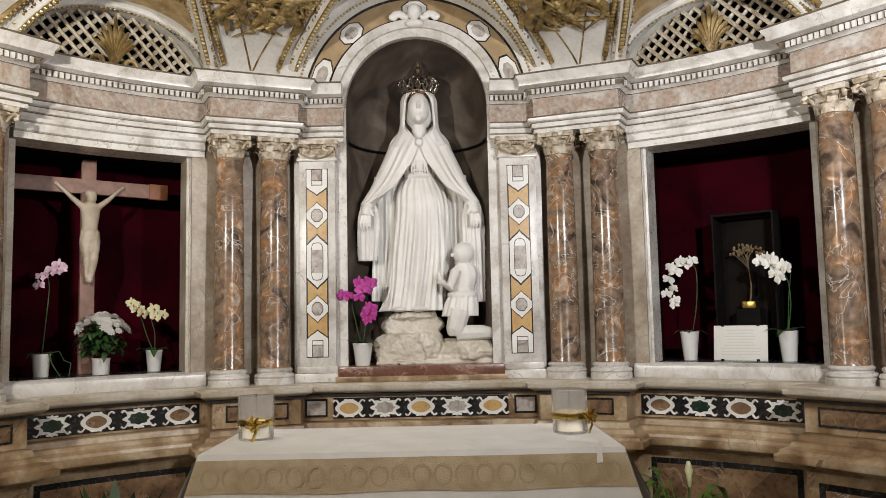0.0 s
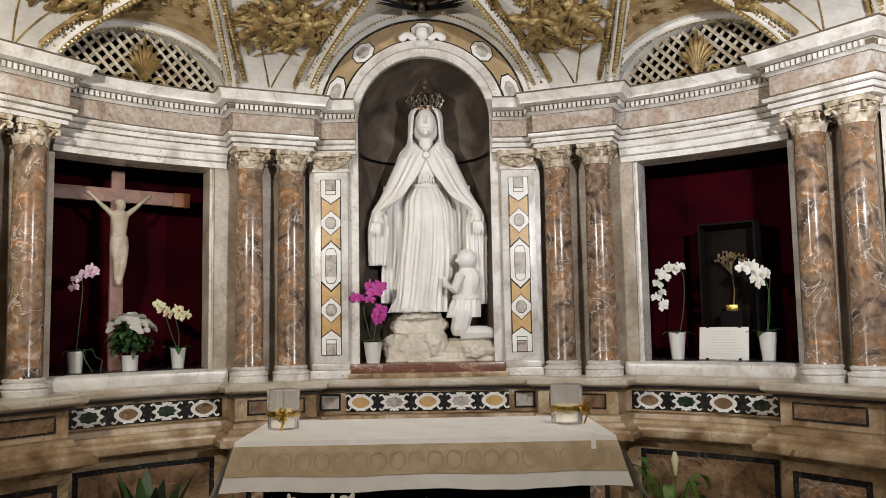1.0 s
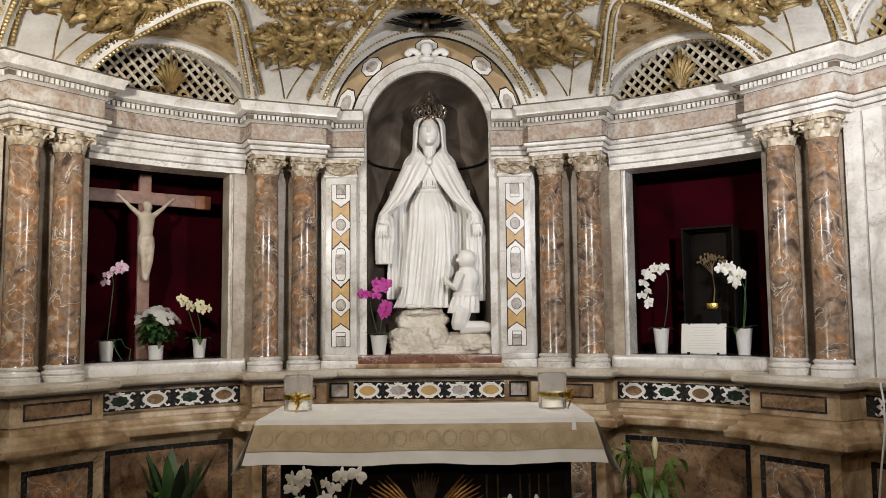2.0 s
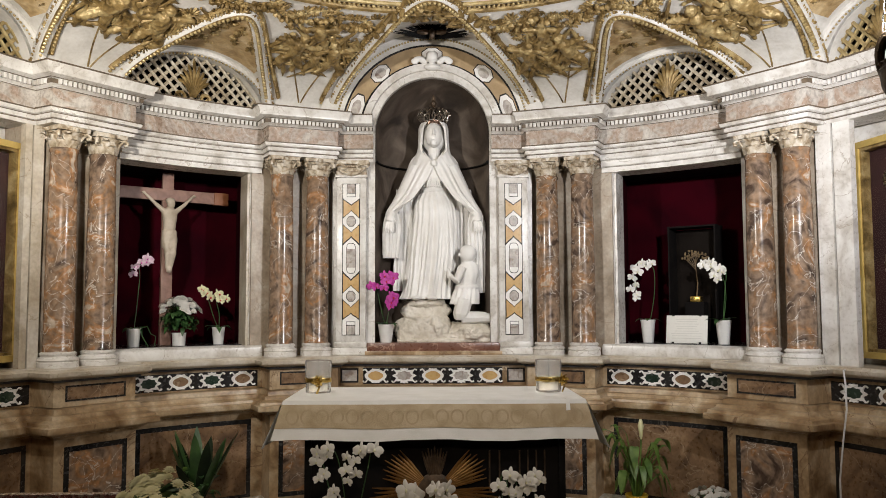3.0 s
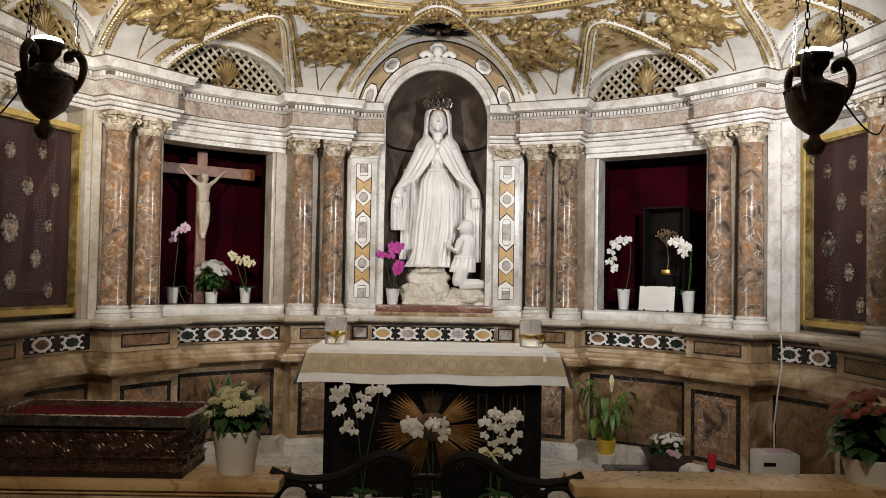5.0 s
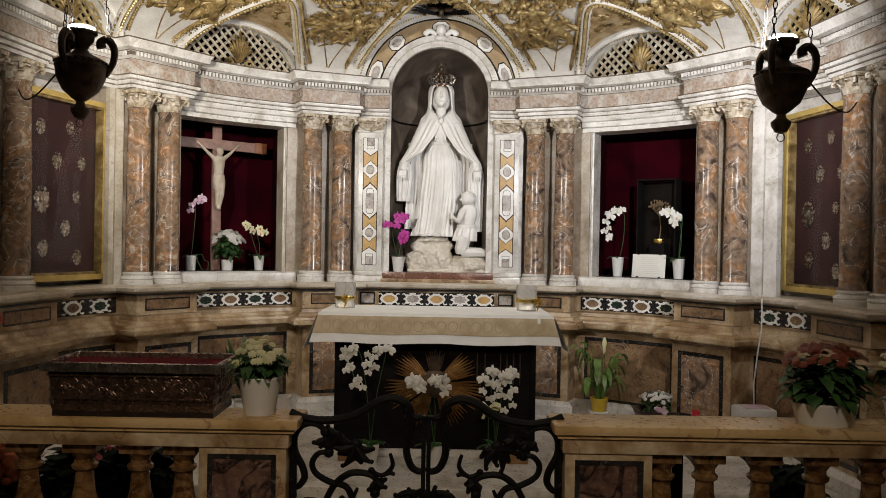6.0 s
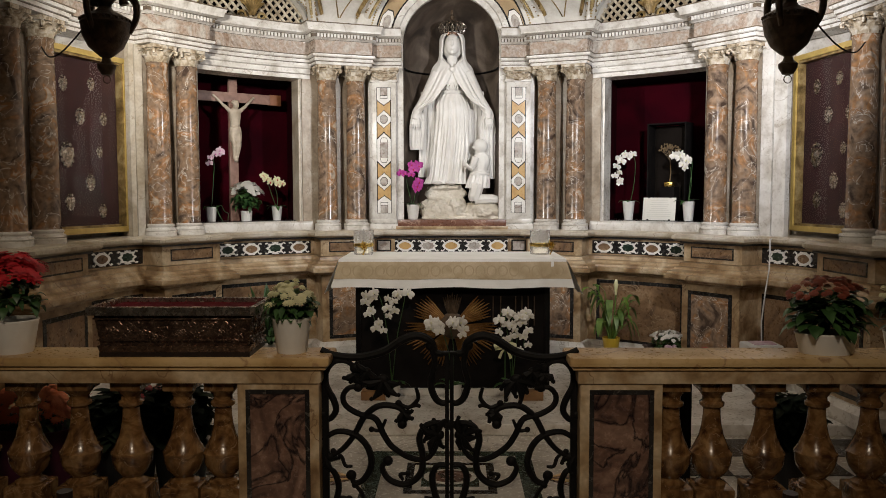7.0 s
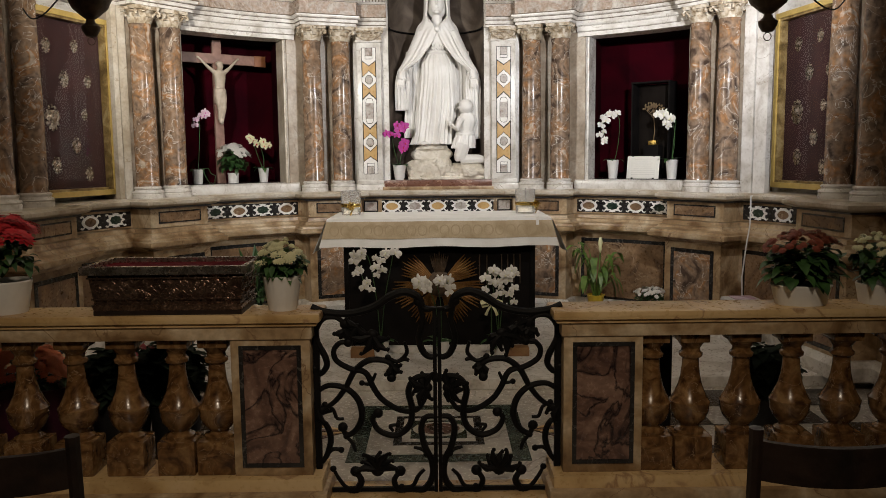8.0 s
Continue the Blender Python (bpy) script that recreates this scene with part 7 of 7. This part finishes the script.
    gate_bar(gate, side, "tendril", 0.0090, 1, (0.527, -0.014), (0.499, -0.067), (0.460, -0.113), (0.405, -0.110))
    gate_bar(gate, side, "tendril", 0.0090, 1, (0.186, -0.113), (0.130, -0.107), (0.100, -0.054), (0.069, -0.023))
    gate_bar(gate, side, "tendril", 0.0090, 1, (0.457, 0.153), (0.427, 0.117), (0.413, 0.075))
    gate_leaf_cluster(gate, side * 0.305, -0.023, 0.085, 7, 0.2 if side < 0 else math.pi - 0.2, 2.8 * -side)
    gate_leaf_cluster(gate, side * 0.604, 0.307, 0.075, 6, 2.2 if side < 0 else math.pi - 2.2, 3.6 * -side)
    gate_leaf_cluster(gate, side * 0.061, 0.400, 0.070, 6, 1.2 if side < 0 else math.pi - 1.2, 3.8 * -side)
    gate_leaf_cluster(gate, side * 0.319, 0.665, 0.080, 6, 3.3 if side < 0 else math.pi - 3.3, 2.6 * -side)
    gate_leaf_cluster(gate, side * 0.394, 0.709, 0.050, 5, 2.6 if side < 0 else math.pi - 2.6, 3.0 * -side)
    gate_leaf_cluster(gate, side * 0.222, 0.509, 0.040, 4, 4.2 if side < 0 else math.pi - 4.2, 2.0 * -side)
    gate_leaf_cluster(gate, side * 0.455, 0.692, 0.040, 4, 3.6 if side < 0 else math.pi - 3.6, 2.4 * -side)

# things on the rail
coffer = thing("silver_coffer", "embossed tarnished silver coffer with a red velvet lining", "coffer", m=Matrix.Translation((-1.28, 0.50, RT)))


def frustum(x0, y0, x1, y1, z0, z1):
    bm = bmesh.new()
    lo = [bm.verts.new((sx * x0, sy * y0, z0)) for sx, sy in ((-1, -1), (1, -1), (1, 1), (-1, 1))]
    hi = [bm.verts.new((sx * x1, sy * y1, z1)) for sx, sy in ((-1, -1), (1, -1), (1, 1), (-1, 1))]
    bm.faces.new(lo[::-1])
    bm.faces.new(hi)
    for k in range(4):
        bm.faces.new((lo[k], lo[(k + 1) % 4], hi[(k + 1) % 4], hi[k]))
    return bm


part("foot", frustum(0.352, 0.150, 0.352, 0.150, 0.0, 0.022), WOOD, coffer, smooth=0)
part("lower_band", frustum(0.350, 0.148, 0.358, 0.156, 0.022, 0.052), DARKSILVER, coffer, smooth=0)
part("wall", frustum(0.346, 0.145, 0.366, 0.162, 0.052, 0.20), DARKSILVER, coffer, "dark embossed silver wall", smooth=0)
for z_, hw_ in ((0.075, 0.357), (0.178, 0.369)):
    part("beaded_line", bm_box(-hw_, hw_, -hw_ + 0.198, hw_ - 0.198, z_, z_ + 0.009, 0.003), DARKSILVER, coffer)
# rim metal is lighter than the walls to carry its highlight
bm = bm_ring(rect_o(0.392, -0.19, 0.19), rect_o(0.362, -0.16, 0.16), 0.0, 0.038)
part("rim", bm, SILVER, coffer, "worn silver rim in brighter metal for its lit highlight", m=Matrix.Translation((0, 0, 0.238)) @ Matrix.Rotation(radians(-90), 4, "X"), smooth=0)
part("lining", bm_box(-0.362, 0.362, -0.16, 0.16, 0.195, 0.215), mat("red_velvet", [(0.07, 0.004, 0.008), (0.13, 0.008, 0.014)], 6, 0.9, bump=0.2, fine=150, spec=0.1), coffer, "dark red velvet lining")
random.seed(81)
bm = bmesh.new()
for k in range(40):
    u = -0.33 + 0.66 * (k + 0.5) / 40
    zz = 0.085 + 0.08 * random.random()
    yy = -(0.146 + 0.017 * (zz - 0.052) / 0.148)
    pts = [(u + 0.018 * math.cos(t) * (1 - t / 9), yy, zz + 0.018 * math.sin(t) * (1 - t / 9)) for t in [i * 0.7 for i in range(9)]]
    bm_tube(pts, 0.0026, 5, bm)
tagged(part("embossing", bm, DARKSILVER, coffer, "raised scroll embossing"), kind="stuff")
bm = bmesh.new()
for k in range(14):
    zz, u = 0.085 + 0.08 * random.random(), -0.14 + 0.28 * (k + 0.5) / 14
    xx = 0.347 + 0.02 * (zz - 0.052) / 0.148
    bm_tube([(xx, u + 0.018 * math.cos(t) * (1 - t / 9), zz + 0.018 * math.sin(t) * (1 - t / 9)) for t in [i * 0.7 for i in range(9)]], 0.0026, 5, bm)
tagged(part("embossing", bm, DARKSILVER, coffer, "raised scroll embossing"), kind="stuff")

bush("potted_chrysanthemum", "cream chrysanthemums in a white pot on the rail", Matrix.Translation((-0.755, 0.475, RT)), (0.070, 0.093, 0.17), 0.118, 0.19, 0.14, LEAF, PETAL_Y, 170, 52, 0.023, 91, dome=0.25)
bush("potted_poinsettia", "red poinsettia in a white pot on the rail", Matrix.Translation((-2.10, 0.47, RT)), (0.09, 0.115, 0.16), 0.16, 0.30, 0.14, LEAF, PETAL_R, 120, 60, 0.05, 92)
bush("flower_trough", "orange-pink kalanchoe in an oval white planter on the rail", Matrix.Translation((1.79, 0.465, RT)), (0.085, 0.10, 0.10), 0.125, 0.27, 0.08, LEAF, PETAL_O, 220, 95, 0.021, 93, oval=1.45, leaf_len=0.10)
bush("potted_chrysanthemum", "yellow-green chrysanthemums in a white pot on the rail", Matrix.Translation((2.17, 0.47, RT)), (0.085, 0.10, 0.10), 0.13, 0.24, 0.09, LEAF, PETAL_Y, 130, 70, 0.02, 94)
DPOT = mat("black_plastic_pot", [(0.012, 0.012, 0.012), (0.02, 0.02, 0.02)], 6, 0.4)
PLUM = mat("plum_foil_wrap", [(0.035, 0.006, 0.018), (0.07, 0.012, 0.03)], 6, 0.4)
ORANGE = mat("deep_orange_petal", [(0.48, 0.11, 0.035), (0.70, 0.22, 0.09)], 12, 0.55, bump=0.05)
for x, y, sd in ((-2.23, 1.04, 95), (-2.44, 1.08, 99)):
    bush("floor_flowers", "round orange chrysanthemum in plum foil on the floor behind the rail", Matrix.Translation((x, y, LOW)), (0.12, 0.15, 0.42), 0.115, 0.26, 0.36, LEAF, ORANGE, 90, 150, 0.03, sd, dome=0.1, pot_mat=PLUM)
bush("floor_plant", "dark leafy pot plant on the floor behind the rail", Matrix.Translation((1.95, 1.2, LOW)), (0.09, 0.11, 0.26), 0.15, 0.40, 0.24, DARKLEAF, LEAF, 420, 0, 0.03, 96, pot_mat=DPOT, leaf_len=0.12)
# the next two leafy masses stand in for dark bags on the floor
bush("floor_plant", "dark leafy plant with red flowers, standing in for a bag", Matrix.Translation((-1.80, 1.02, LOW)), (0.13, 0.17, 0.34), 0.20, 0.40, 0.30, DARKLEAF, PETAL_R, 520, 14, 0.03, 97, pot_mat=DPOT, leaf_len=0.13)
bush("floor_plant", "dark leafy plant in a black pot, standing in for a bag", Matrix.Translation((-1.52, 1.10, LOW)), (0.12, 0.15, 0.30), 0.16, 0.46, 0.26, DARKLEAF, LEAF, 460, 0, 0.03, 98, pot_mat=DPOT, leaf_len=0.13)
# dark upright of unknown identity; its stand form is made up
stand = thing("dark_stand", "slim black upright on the floor behind the rail", "stand", m=Matrix.Translation((1.27, 1.05, LOW)))
part("foot", bm_box(-0.10, 0.10, -0.10, 0.10, 0.0, 0.025, 0.006), IRON, stand)
part("column", bm_box(-0.055, 0.055, -0.045, 0.045, 0.025, 0.80, 0.008), IRON, stand)
part("top", bm_box(-0.075, 0.075, -0.065, 0.065, 0.80, 0.825, 0.006), IRON, stand)

# chairs in the nave
def chair(m):
    c = thing("wooden_chair", "dark brown wooden chair with a curved back rail", "chair", m=m, group="nave chairs")
    for sx in (-1, 1):
        part("back_post", bm_tube([(sx * 0.205, 0.0, 0.0), (sx * 0.205, 0.0, 0.45), (sx * 0.205, -0.03, 0.90), (sx * 0.205, -0.035, 1.055)], 0.017, 8), WOOD, c)
        part("front_leg", bm_tube([(sx * 0.20, 0.40, 0.0), (sx * 0.20, 0.40, 0.44)], 0.018, 8), WOOD, c)
    for z0, z1 in ((0.93, 1.025), (0.72, 0.77)):
        b = bmesh.new()
        prev = None
        for i in range(13):
            u = -1 + i / 6
            y = -0.03 - 0.03 * (1 - u * u)
            dz = 0.012 * (1 - u * u) if z0 > 0.9 else 0
            q = [b.verts.new((u * 0.20, y + dy, zz)) for dy, zz in ((-0.009, z0 - dz), (0.009, z0 - dz), (0.009, z1 - dz), (-0.009, z1 - dz))]
            if prev:
                for k in range(4):
                    b.faces.new((prev[k], prev[(k + 1) % 4], q[(k + 1) % 4], q[k]))
            prev = q
        part("back_rail", b, WOOD, c)
    part("seat", bm_box(-0.215, 0.215, 0.0, 0.42, 0.44, 0.465, 0.008), mat("red_seat_pad", [(0.10, 0.015, 0.012), (0.15, 0.03, 0.022)], 8, 0.8), c, "dull red seat")
    part("stretcher", bm_box(-0.20, 0.20, 0.385, 0.41, 0.22, 0.25), WOOD, c)
    return c


first = chair(Matrix.Translation((0.955, -1.57, LOW)))
for x in (-1.04, -1.56, 1.47):
    copy_thing(first, Matrix.Translation((x, -1.57 if abs(x) > 1 else -1.6, LOW)))
